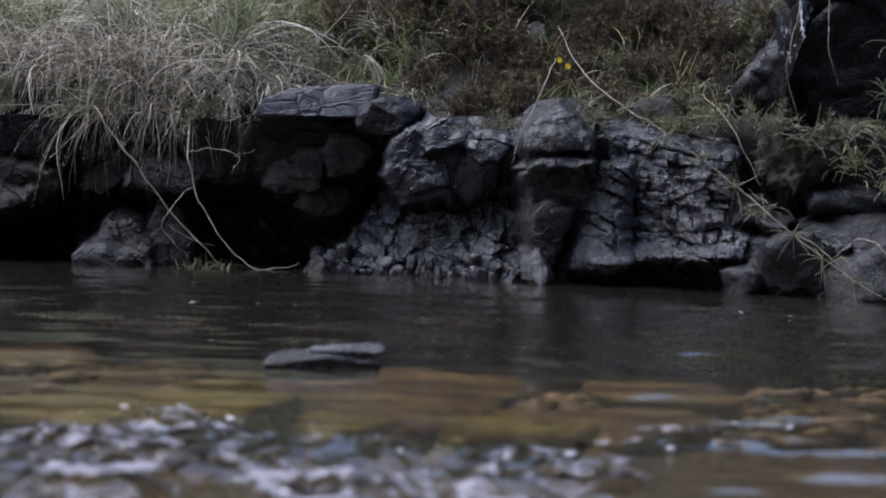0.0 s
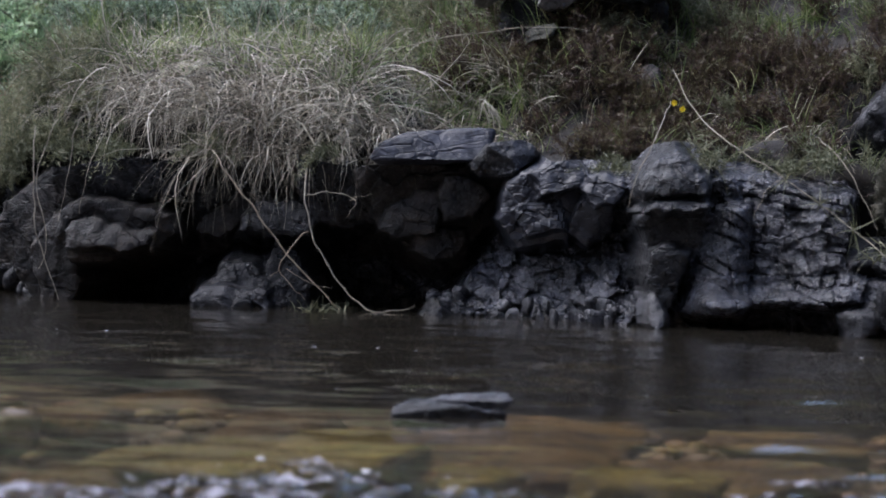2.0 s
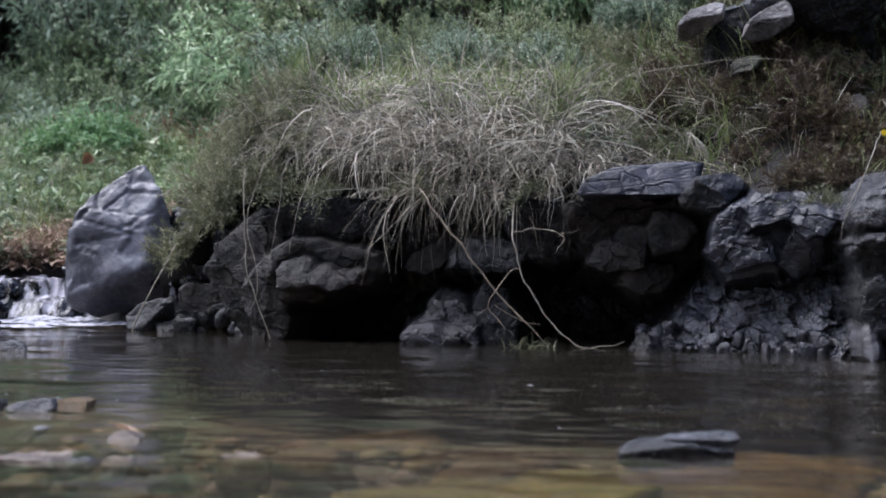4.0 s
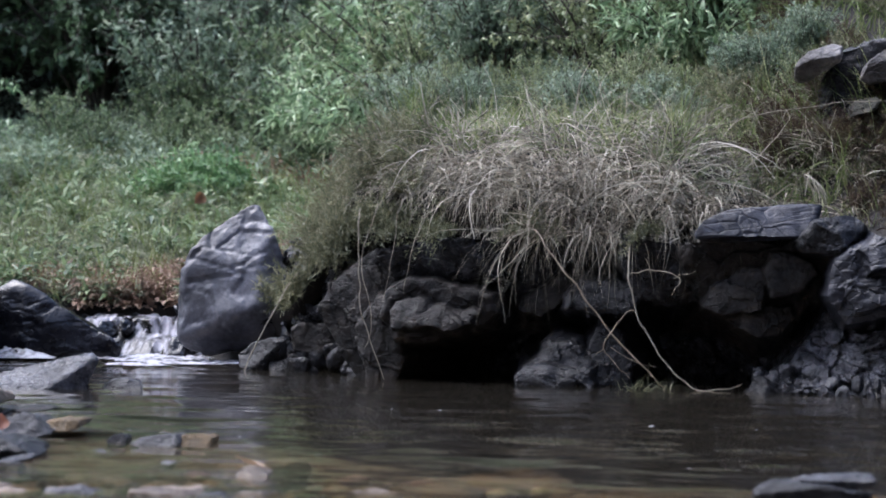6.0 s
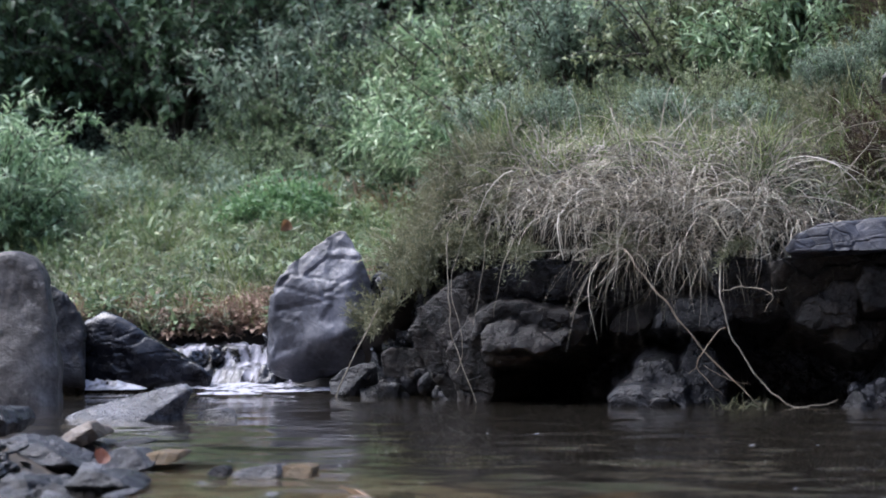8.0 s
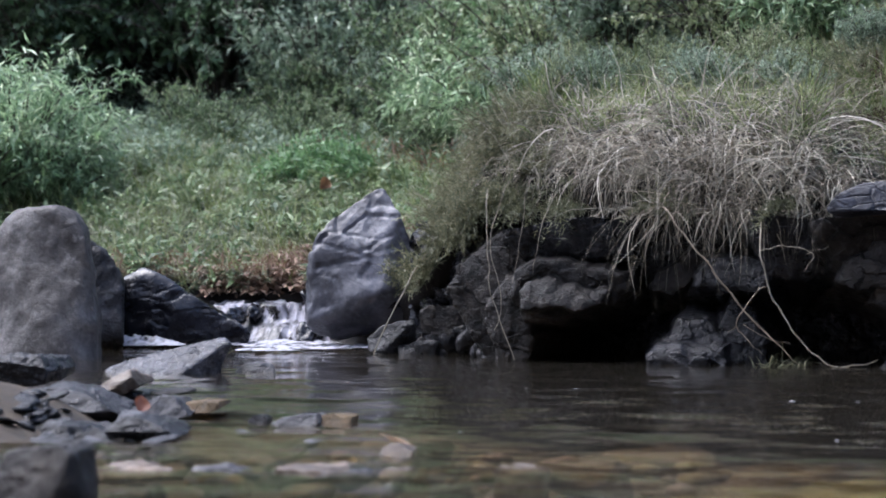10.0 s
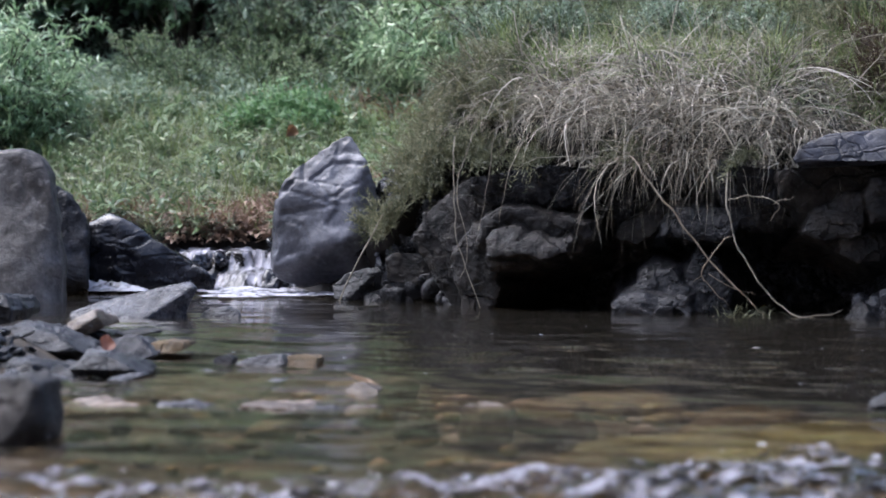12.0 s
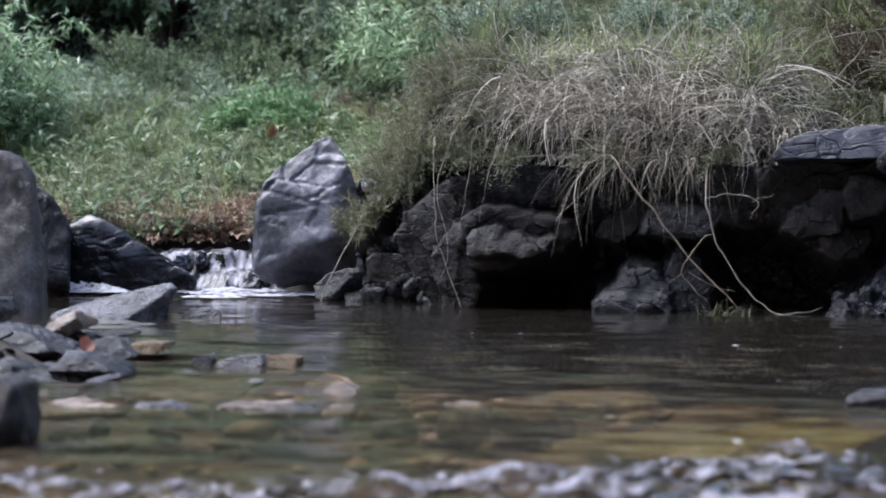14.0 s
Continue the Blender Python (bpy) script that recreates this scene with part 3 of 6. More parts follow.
# ---- the rocks of the bank's face: their fronts, corners in front view and faces (x, z, set back, normal) ----
BANKROCKS = "rocks of the far bank"
FACEROCKS = [
    ("brown_rock", "dull brown earthy rock shoulder above the gravel", BROWNROCK, [
        (7.4, [(-1.864, 0.227), (-1.825, 0.311), (-1.738, 0.396), (-1.643, 0.442), (-1.566, 0.395), (-1.567, 0.133), (-1.634, 0.002), (-1.72, 0.001), (-1.787, 0.133)],
         [(-1.719, 0.208, 0.0, -0.15, -0.98, 0.0)]),
        (7.28, [(-1.699, 0.191), (-1.639, 0.284), (-1.554, 0.284), (-1.515, 0.173), (-1.553, 0.063), (-1.568, -0.029), (-1.667, -0.03), (-1.695, 0.081)],
         [(-1.611, 0.118, 0.0, -0.2, -0.97, 0.05)])]),
    ("undercut_rock", "brown-grey rock with a pale sloping face above a dark hollow", BROWNROCK, [
        (7.16, [(-1.615, 0.212), (-1.582, 0.294), (-1.523, 0.324), (-1.358, 0.31), (-1.249, 0.266), (-1.242, 0.213), (-1.276, 0.18), (-1.377, 0.129), (-1.486, 0.104), (-1.551, 0.121)],
         [(-1.431, 0.266, 0.03, 0.0, -0.98, -0.12), (-1.431, 0.154, 0.03, 0.1, -0.6, -0.8)]),
        (7.12, [(-1.559, 0.22), (-1.541, 0.247), (-1.471, 0.26), (-1.38, 0.245), (-1.298, 0.213), (-1.307, 0.177), (-1.361, 0.155), (-1.471, 0.154), (-1.544, 0.166)],
         [(-1.397, 0.195, 0.0, 0.05, -0.86, 0.5), (-1.415, 0.152, 0.0, 0.0, -0.5, -0.86)])]),
    ("overhang_rock", "dark earthy rock under the grass overhang", SLATE, [
        (7.26, [(-1.653, 0.394), (-1.634, 0.578), (-1.411, 0.631), (-1.208, 0.574), (-1.208, 0.338), (-1.337, 0.324), (-1.578, 0.335)],
         [(-1.448, 0.394, 0, 0, -0.95, -0.2)])]),
    # near-black slate here carries the undercut's shade in its colour
    ("overhang_rock", "rock at the back of the undercut, shade put into its near-black colour", SLATE, [
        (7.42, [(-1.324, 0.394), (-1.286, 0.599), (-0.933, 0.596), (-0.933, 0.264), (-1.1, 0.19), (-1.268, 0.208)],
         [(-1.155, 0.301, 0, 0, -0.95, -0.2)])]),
    ("cleft_rock", "dull brown rock wedged in the undercut", BROWNROCK, [
        (7.3, [(-1.181, 0.214), (-1.172, 0.258), (-1.113, 0.287), (-1.031, 0.353), (-0.976, 0.334), (-1.052, 0.232), (-1.113, 0.203)],
         [(-1.113, 0.251, 0, -0.1, -0.9, 0.35)])]),
    ("cleft_rock", "smooth dark slate face behind the roots", SLATE, [
        (7.16, [(-1.029, 0.227), (-1.015, 0.263), (-0.961, 0.309), (-0.863, 0.33), (-0.757, 0.316), (-0.78, 0.222), (-0.908, 0.209)],
         [(-0.908, 0.258, 0, -0.1, -0.92, 0.3)])]),
    ("shore_rock", "wet slate rock with a pale quartz edge at the waterline", SLATE, [
        (7.12, [(-1.103, 0.071), (-1.085, 0.107), (-1.05, 0.142), (-0.966, 0.139), (-0.918, 0.081), (-0.915, 0.019), (-1.103, 0.017)],
         [(-1.01, 0.089, 0, -0.1, -0.97, 0.15)]),
        (7.06, [(-1.142, 0.02), (-1.124, 0.052), (-1.075, 0.066), (-0.986, 0.06), (-0.909, 0.057), (-0.902, -0.014), (-1.142, -0.016)],
         [(-1.021, 0.038, 0, -0.05, -0.95, 0.25)])]),
    ("shore_rock", "dark rock in the shade behind the roots", SLATE, [
        (7.14, [(-0.941, 0.142), (-0.897, 0.196), (-0.835, 0.178), (-0.773, 0.09), (-0.764, -0.034), (-0.933, -0.036)],
         [(-0.87, 0.089, 0, 0.2, -0.95, 0.2)])]),
    ("dark_rock", "dark pointed slate rock beside the blue-grey ledge", SLATE, [
        (6.86, [(-0.275, 0.462), (-0.238, 0.51), (-0.195, 0.552), (-0.144, 0.552), (-0.084, 0.509), (-0.085, 0.482), (-0.138, 0.42), (-0.249, 0.418)],
         [(-0.207, 0.453, 0.0, -0.35, -0.9, -0.25), (-0.131, 0.505, 0.02, 0.45, -0.75, 0.45)])]),
    ("hanging_rock", "big mottled brown rock overhanging the dark hollow", BROWNROCK, [
        (6.99, [(-0.628, 0.448), (-0.595, 0.605), (-0.281, 0.609), (-0.131, 0.455), (-0.147, 0.385), (-0.224, 0.262), (-0.344, 0.17), (-0.466, 0.18), (-0.572, 0.256)],
         [(-0.348, 0.417, 0.0, 0.0, -0.93, -0.36)]),
        (6.98, [(-0.562, 0.239), (-0.537, 0.318), (-0.451, 0.372), (-0.372, 0.356), (-0.397, 0.26), (-0.475, 0.223)],
         [(-0.467, 0.302, 0, -0.1, -0.97, 0.12)]),
        (6.95, [(-0.388, 0.338), (-0.363, 0.413), (-0.277, 0.414), (-0.207, 0.358), (-0.275, 0.288), (-0.362, 0.295)],
         [(-0.311, 0.362, 0, 0, -0.97, 0.12)]),
        (7, [(-0.463, 0.185), (-0.441, 0.25), (-0.372, 0.274), (-0.302, 0.243), (-0.313, 0.182), (-0.396, 0.154)],
         [(-0.389, 0.216, 0, 0, -0.97, 0.05)])]),
    ("hanging_rock", "rough dark rock under the grass overhang", SLATE, [
        (7.13, [(-0.835, 0.374), (-0.82, 0.624), (-0.57, 0.628), (-0.548, 0.361), (-0.564, 0.254), (-0.671, 0.234), (-0.797, 0.286)],
         [(-0.691, 0.341, 0, 0, -0.9, -0.35)])]),
    ("rock_knob", "smooth grey-violet rock knob on the cracked face", LEDGE, [
        (6.8, [(-0.19, 0.292), (-0.151, 0.402), (-0.088, 0.446), (0.047, 0.431), (0.057, 0.321), (0.014, 0.219), (-0.126, 0.203)],
         [(-0.086, 0.336, 0.0, -0.15, -0.98, 0.1)]),
        (6.77, [(-0.132, 0.281), (-0.119, 0.339), (-0.083, 0.353), (-0.002, 0.334), (0.013, 0.257), (-0.047, 0.226), (-0.111, 0.238)],
         [(-0.052, 0.295, 0.0, -0.15, -0.93, 0.3), (-0.059, 0.236, 0.01, 0, -0.5, -0.85)])]),
    ("rock_knob", "small pale-topped slate knob below the herbs", LEDGE, [
        (6.78, [(-0.087, 0.429), (-0.048, 0.468), (0.009, 0.462), (0.08, 0.443), (0.089, 0.381), (-0.053, 0.362)],
         [(-0.029, 0.438, 0, -0.1, -0.85, 0.5)])]),
    ("rock_knob", "rounded slate knob with a chipped face", LEDGE, [
        (6.7, [(0.05, 0.369), (0.075, 0.419), (0.128, 0.445), (0.174, 0.432), (0.195, 0.391), (0.159, 0.341), (0.088, 0.333)],
         [(0.112, 0.39, 0, -0.2, -0.9, 0.35)]),
        (6.74, [(0.016, 0.246), (0.057, 0.347), (0.164, 0.349), (0.157, 0.257), (0.083, 0.214)],
         [(0.09, 0.289, 0, 0, -0.93, -0.35)])]),
    ("folded_rock", "rounded cap of layered grey rock", LAYERED, [
        (6.5, [(0.234, 0.41), (0.252, 0.471), (0.287, 0.501), (0.325, 0.51), (0.358, 0.49), (0.375, 0.438), (0.417, 0.427), (0.415, 0.388), (0.253, 0.378)],
         [(0.316, 0.44, 0, -0.15, -0.9, 0.4)])]),
    ("folded_rock", "jutting lip of layered grey rock", LAYERED, [
        (6.46, [(0.251, 0.336), (0.279, 0.359), (0.34, 0.367), (0.41, 0.362), (0.42, 0.343), (0.402, 0.32), (0.285, 0.321)],
         [(0.34, 0.348, 0, 0, -0.85, 0.5), (0.341, 0.329, 0.01, 0, -0.4, -0.9)])]),
    ("folded_rock", "hollowed dark rock face under the lip", LAYERED, [
        (6.54, [(0.232, 0.293), (0.259, 0.388), (0.416, 0.391), (0.426, 0.314), (0.384, 0.167), (0.343, 0.052), (0.255, 0.034)],
         [(0.313, 0.295, 0, 0, -0.95, -0.25)]),
        (6.47, [(0.237, 0.134), (0.247, 0.227), (0.327, 0.242), (0.379, 0.214), (0.361, 0.165), (0.324, 0.055), (0.252, 0.037)],
         [(0.32, 0.208, 0, 0.1, -0.75, 0.65), (0.298, 0.103, 0.03, 0, -0.97, -0.1)])]),
    ("white_rock", "pale quartz-veined stone at the waterline", CREEKSTONE, [
        (6.42, [(0.238, 0.016), (0.24, 0.068), (0.257, 0.094), (0.281, 0.069), (0.292, 0.009), (0.267, -0.008)],
         [(0.261, 0.048, 0, -0.1, -0.85, 0.5)])])]


def convex(points):
    """The convex hull of points in a plane, anticlockwise."""
    pts, both = sorted(points), []
    for run in (pts, pts[::-1]):
        hull = []
        for p in run:
            while len(hull) > 1 and (hull[-1][0] - hull[-2][0]) * (p[1] - hull[-2][1]) <= (hull[-1][1] - hull[-2][1]) * (p[0] - hull[-2][0]):
                hull.pop()
            hull.append(p)
        both += hull[:-1]
    return both


def lump_front(x, z, front, corners, faces):
    """How far back a lump's surface lies at x, z: its tilted faces, falling away steeply outside its corners."""
    y = np.full(len(x), front - 0.06)
    for fx0, fz0, back, nx, ny, nz in faces:
        y = np.maximum(y, front + back - (nx * (x - fx0) + nz * (z - fz0)) / min(ny, -0.3))
    ring, out = convex(corners), np.full(len(x), -9.0)
    for p, q in zip(ring, ring[1:] + ring[:1]):
        n = unit((q[1] - p[1], p[0] - q[0]))
        out = np.maximum(out, (x - p[0]) * n[0] + (z - p[1]) * n[1])
    return y + 0.012 * np.exp(np.clip(out / 0.014, -8, 1.2)) + 6.0 * np.maximum(out, 0)


# ---- rock bank: a cracked, undercut face along the far shore, soil above it ----
ux = np.arange(-2.12, 2.6, 0.0055)
uv = np.linspace(0, 1, 190)
UX, UV = np.meshgrid(ux, uv, indexing="ij")
top = 0.46 + 0.02 * np.sin(UX * 5.0) + 0.015 * np.sin(UX * 13 + 1) + 0.1 * np.exp(-((UX + 0.17) / 0.11) ** 4) + 0.07 * np.exp(-((UX - 0.33) / 0.1) ** 4)
UZ = -0.25 + (top + 0.25) * UV
hollow = 0.42 * step01(UX + 0.05 * np.sin(UZ * 23) + 0.04 * np.sin(UZ * 51 + 1), -1.62, -1.42) * (1 - step01(UX + 0.39 - 0.59 * UZ, -0.03, 0.06))
hollow += 0.22 * np.exp(-((UX - 0.66) / 0.2) ** 4) * (1 - step01(UZ, 0.03, 0.1))
hollow += 0.34 * step01(UX, 0.8, 0.9) * step01(UZ, 0.14, 0.24)
hollow += 0.09 + 0.11 * (1 - step01(UX, -1.5, -1.3))
steep = 1 - step01(UX, 0.2, 0.35)
lean = (0.34 * np.maximum(UZ, 0) * (1 - steep) + (0.62 * np.clip(UZ, 0, 0.2) - 0.5 * np.clip(UZ - 0.22, 0, 0.12)) * steep) * step01(UX, -0.5, -0.2)
q = np.stack([UX, 0 * UX, UZ], -1).reshape(-1, 3)
X, Z = q[:, 0], q[:, 2]
warp = q + 0.013 * np.stack([fbm(q * 9, 3, 60 + k) for k in range(3)], 1)
slope = warp @ np.array(((0.9, 0, 0.42), (0, 1, 0), (-0.42, 0, 0.9)))
big, j1 = facets_of(slope * np.array((5.5, 1, 7)), 62)
mid, j2 = facets_of(slope * np.array((15, 1, 19)), 66)
small, j3 = facets_of(warp * np.array((34, 1, 44)), 70)
broken = 0.075 * big + 0.036 * mid + 0.009 * small + 0.009 * (1 - step01(j1, 0, 0.05)) + 0.004 * (1 - step01(j2, 0, 0.08)) + 0.002 * (1 - step01(j3, 0, 0.12))
# courses of natural blocks
zb = (Z + 0.022 * np.sin(7 * X + 1.0) + 0.022 * fbm(q * 6, 3, 90)) / 0.043
row = np.floor(zb + 0.22 * np.sin(2.3 * zb))
xb = (X + 0.02 * fbm(q * 11, 3, 91)) / 0.055 + 13.7 * hashed(row.astype(np.int64), 0 * row.astype(np.int64), 0 * row.astype(np.int64), 5)
xb = xb + 0.3 * np.sin(1.9 * xb)
col = np.floor(xb)
fz, fx_ = zb + 0.22 * np.sin(2.3 * zb) - row, xb - col
ri, ci = row.astype(np.int64), col.astype(np.int64)
joint = np.minimum(np.minimum(fz, 1 - fz) * 0.8, np.minimum(fx_, 1 - fx_))
laid = 0.03 * (hashed(ri, ci, 0 * ri, 6) - 0.5) + 0.02 * (hashed(ri, ci, 0 * ri, 7) - 0.5) * (fx_ - 0.5) + 0.02 * (hashed(ri, ci, 0 * ri, 8) - 0.65) * (fz - 0.5)
laid = laid * 1.15 + 0.02 * (1 - step01(joint, 0.02, 0.2)) * step01(fbm(q * 10, 2, 95), -0.7, 0.0) + 0.015 * big + 0.006 * mid + 0.005 * small
brick = step01(X, 0.49, 0.54) * (1 - step01(X, 0.78, 0.88)) * step01(Z, 0.08, 0.13)
yy = (shore(UX) + hollow + lean).ravel() + broken * (1 - brick) + laid * brick
# a smooth fold sweeping down to the water, banded by curved cracks
fold_c, fold_w = 0.425 + 0.06 * np.clip(Z / 0.36, 0, 1) ** 1.3, 0.125 - 0.055 * np.clip(Z / 0.36, 0, 1)
u = (X - fold_c) / fold_w
fold = np.sqrt(np.maximum(0, 1 - u ** 2)) * step01(0.385 - Z, 0, 0.05) * step01(Z, -0.02, 0.05)
bands = Z + 0.05 * u + 0.02 * u ** 2 + 0.022 * fbm(q * 7, 3, 93)
groove = np.abs((bands / 0.05 + 0.3 * np.sin(bands * 40)) % 1 - 0.5)
yy = np.where(fold > 0.05, yy * (1 - fold) + fold * ((shore(UX) + lean).ravel() + 0.04 - 0.075 * fold + 0.02 * step01(groove, 0.42, 0.49) * step01(fbm(q * 9, 2, 97), -0.55, 0.1) + 0.012 * big), yy)
lip = np.exp(-((Z - 0.085 - 0.02 * np.sin(9 * X)) / 0.028) ** 2) * step01(X, 0.36, 0.44) * (1 - step01(X, 0.76, 0.86))
yy = yy - 0.1 * lip + 0.008 * np.abs(fbm(q * 24, 3, 64))
yy = yy + 0.15 * step01(UV.ravel(), 0.92, 1.0)
owner = np.full(len(yy), -1)
bend = 0.016 * np.stack([fbm(q * 8, 3, 160 + k) for k in range(2)], 1) + 0.006 * np.stack([fbm(q * 30, 2, 165 + k) for k in range(2)], 1)
skin = 0.016 * big + 0.008 * mid + 0.003 * small + 0.008 * fbm(q * 7, 3, 170) + 0.003 * (1 - step01(j1, 0, 0.05)) + 0.006 * fbm(q * 17, 3, 171)
for k, (name, label, material, lumps) in enumerate(FACEROCKS):
    for front, corners, faces in lumps:
        y = lump_front(X + bend[:, 0], Z + bend[:, 1], front, corners, faces) + skin * 0.65
        h = np.clip(0.5 + 0.5 * (yy - y) / 0.024, 0, 1)
        owner = np.where(y < yy - 0.004, k, owner)
        yy = yy * (1 - h) + y * h - 0.024 * h * (1 - h)
points, quads = np.column_stack([X, yy, Z]), grid_faces(len(ux), len(uv))
held = np.sort(owner[quads], axis=1)[:, 1]


def cut_out(name, material, keep, smooth):
    """One rock of the face as a mesh of its own, about its own middle."""
    used, index = np.unique(quads[keep], return_inverse=True)
    at = points[used].mean(0)
    ob = part(name, mesh_of(name, points[used] - at, index.reshape(-1, 4), smooth), material)
    ob.location = at
    return ob


for k, (name, label, material, lumps) in enumerate(FACEROCKS):
    if (held == k).sum() > 20:
        tagged(cut_out(name, material, held == k, False), label, "rock", BANKROCKS)
bank = cut_out("rock_bank", WETSLATE, held == -1, False)
tagged(bank, "dark cracked slate bank undercut at the waterline", "rock face", kind="structure")
sv = np.concatenate([np.linspace(-0.35, 0, 6), np.linspace(0.02, 0.85, 44)])
SX, SV = np.meshgrid(np.arange(-2.16, 3.2, 0.02), sv, indexing="ij")
S = np.maximum(SV, 0)
START = 0.13 + 0.27 * step01(SX, -0.72, -0.5)
SY = shore(SX) + START + S + np.minimum(SV, 0) * -0.3
q = np.stack([SX, SY, 0 * SX], -1).reshape(-1, 3)
SZ = bank_height(SX, shore(SX) + START - 0.11 + S) + 0.03 * fbm(q * 7, 4, 71).reshape(SX.shape) + np.minimum(SV, 0) * (0.25 + 0.6 * step01(SX, -0.72, -0.5)) + 0.012
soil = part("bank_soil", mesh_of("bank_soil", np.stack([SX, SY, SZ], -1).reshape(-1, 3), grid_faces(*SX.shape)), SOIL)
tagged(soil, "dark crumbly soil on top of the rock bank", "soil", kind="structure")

# ---- rocks of the far bank ----
def box_rock(name, label, x0, x1, z0, z1, front, deep, seed, material, **how):
    """A stone that fills a box: from x0 to x1, z0 to z1, its front at that distance, deep metres thick."""
    half = ((x1 - x0) / 2 * 1.06, deep / 2, (z1 - z0) / 2 * 1.06)
    return rock(name, label, ((x0 + x1) / 2, front + deep / 2, (z0 + z1) / 2), half, seed, material, how.pop("group", BANKROCKS), **how)


def shaped_rock(name, label, material, group, seed, lumps, below=None, sub=5, sharp=40, rough=0.03, crack=0.025, chip=0.012, plates=(1.6, 1.6, 3.0), taper=0.12, wave=0.07, facets=7):
    """A stone of one or more lumps. Each lump: its front, its depth, its corners in front view, and its faces (x, z, set back, normal)."""
    ball, f = sphere(sub)
    made = []
    for k, (front, deep, corners, faces) in enumerate(lumps):
        ring = convex(corners)
        half = np.array((max(p[0] for p in ring) - min(p[0] for p in ring), deep, max(p[1] for p in ring) - min(p[1] for p in ring))) / 2
        inset = min(0.45 * deep, 1.1 * min(half[0], half[2]) + 0.01)
        c = np.array((sum(p[0] for p in ring) / len(ring), front + inset, sum(p[1] for p in ring) / len(ring)))
        nrm, dist = [(0, 1, 0), (0, -1, 0)], [deep - inset, inset + 0.1]
        for p, q in zip(ring, ring[1:] + ring[:1]):
            n = unit((q[1] - p[1], 0.0, p[0] - q[0]))
            n = unit((n[0], taper * max(n[0], 0) + 0.1 * max(-n[0], 0) + 0.04, n[2]))
            nrm.append(n)
            dist.append(max(0.008, float(np.dot((p[0] - c[0], front - c[1], p[1] - c[2]), n))))
        for x, z, back, nx, ny, nz in faces:
            n = unit((nx, ny, nz))
            nrm.append(n)
            dist.append(max(0.012, float(np.dot((x - c[0], front + back - c[1], z - c[2]), n))))
        d = unit(ball * half)
        rng = np.random.default_rng(seed + 31 * k)

        def surface(planes, far):
            w = (np.maximum(d @ np.array(planes).T, 0) / np.array(far)) ** sharp
            return d * (w.sum(1) ** (-1.0 / sharp))[:, None], unit(w @ np.array(planes))

        v, out = surface(nrm, dist)
        for n in unit(rng.normal(size=(facets, 3)) * np.array((1.0, 0.7, 1.0)) + np.array((0, -0.8, 0))):
            nrm.append(n)
            dist.append(max(0.008, float((v @ n).max()) * rng.uniform(0.84, 0.98)))
        v, out = surface(nrm, dist)
        size = float(np.sort(half)[1])
        u = v / size
        off = wave * fbm(u * 1.4 + 3 * k, 3, seed + 2) + rough * fbm(u * 3.1 + k, 3, seed) - rough * np.abs(fbm(u * 6.0, 3, seed + 5))
        w = u * np.array(plates) + seed + 0.25 * fbm(u * 2.5, 2, seed + 8)[:, None]
        d1, d2, own = cells(w, seed + k)
        off += crack * 1.6 * (own - 0.5) - crack * 1.3 * (1 - step01(d2 - d1, 0.0, 0.07))
        d1, d2, own = cells(w * 2.7 + 0.3 * fbm(u * 6, 2, seed + 9)[:, None], seed + 3)
        off += chip * 1.6 * (own - 0.5) - chip * (1 - step01(d2 - d1, 0.0, 0.12))
        made.append((v + out * off[:, None] * size + c, f))
    at, root = made[0][0].mean(0), None
    for v, f in made:
        if root is None:
            root = part(name, mesh_of(name, v - at, f), material)
        else:
            part("bulge", mesh_of("bulge", v - at, f), below or material, root)
    root.location = at
    return tagged(root, label, "rock", group)


shaped_rock("ledge_slab", "blue-grey slate slab jutting from the grassy bank", LEDGE, BANKROCKS, 11, [
    (6.92, 0.55, [(-0.581, 0.475), (-0.554, 0.521), (-0.489, 0.556), (-0.348, 0.572), (-0.193, 0.57), (-0.217, 0.474), (-0.346, 0.455), (-0.56, 0.453)],
     [(-0.398, 0.475, 0.0, 0.0, -0.84, 0.54), (-0.398, 0.468, 0.004, 0.0, -0.25, -0.97)])], sub=6, rough=0.004, crack=0.012, chip=0.002, sharp=80, facets=0, wave=0.03)
shaped_rock("hillside_rock", "pale weathered rock ledge in the grassy slope", HILLROCK, BANKROCKS, 43, [
    (7.62, 0.3, [(-0.306, 0.995), (-0.295, 1.056), (-0.254, 1.097), (-0.179, 1.128), (-0.126, 1.11), (-0.141, 1.068), (-0.203, 1.049), (-0.241, 0.999)],
     [(-0.213, 1.083, 0, -0.1, -0.7, 0.7), (-0.193, 1.041, 0.01, 0.1, -0.8, -0.5)])], sub=6, sharp=60, rough=0.02, crack=0.02, chip=0.01, facets=4, wave=0.03)
shaped_rock("hillside_rock", "grey blocky rock jutting over a dark hollow", HILLROCK, BANKROCKS, 44, [
    (7.56, 0.35, [(-0.094, 0.996), (-0.08, 1.041), (-0.025, 1.086), (0.077, 1.136), (0.088, 1.05), (0.014, 0.993), (-0.057, 0.981)],
     [(0.003, 1.07, 0, -0.1, -0.8, 0.6), (-0.023, 1.004, 0.01, 0, -0.9, -0.35)])], sub=6, sharp=60, rough=0.02, crack=0.02, chip=0.01, facets=4, wave=0.03)
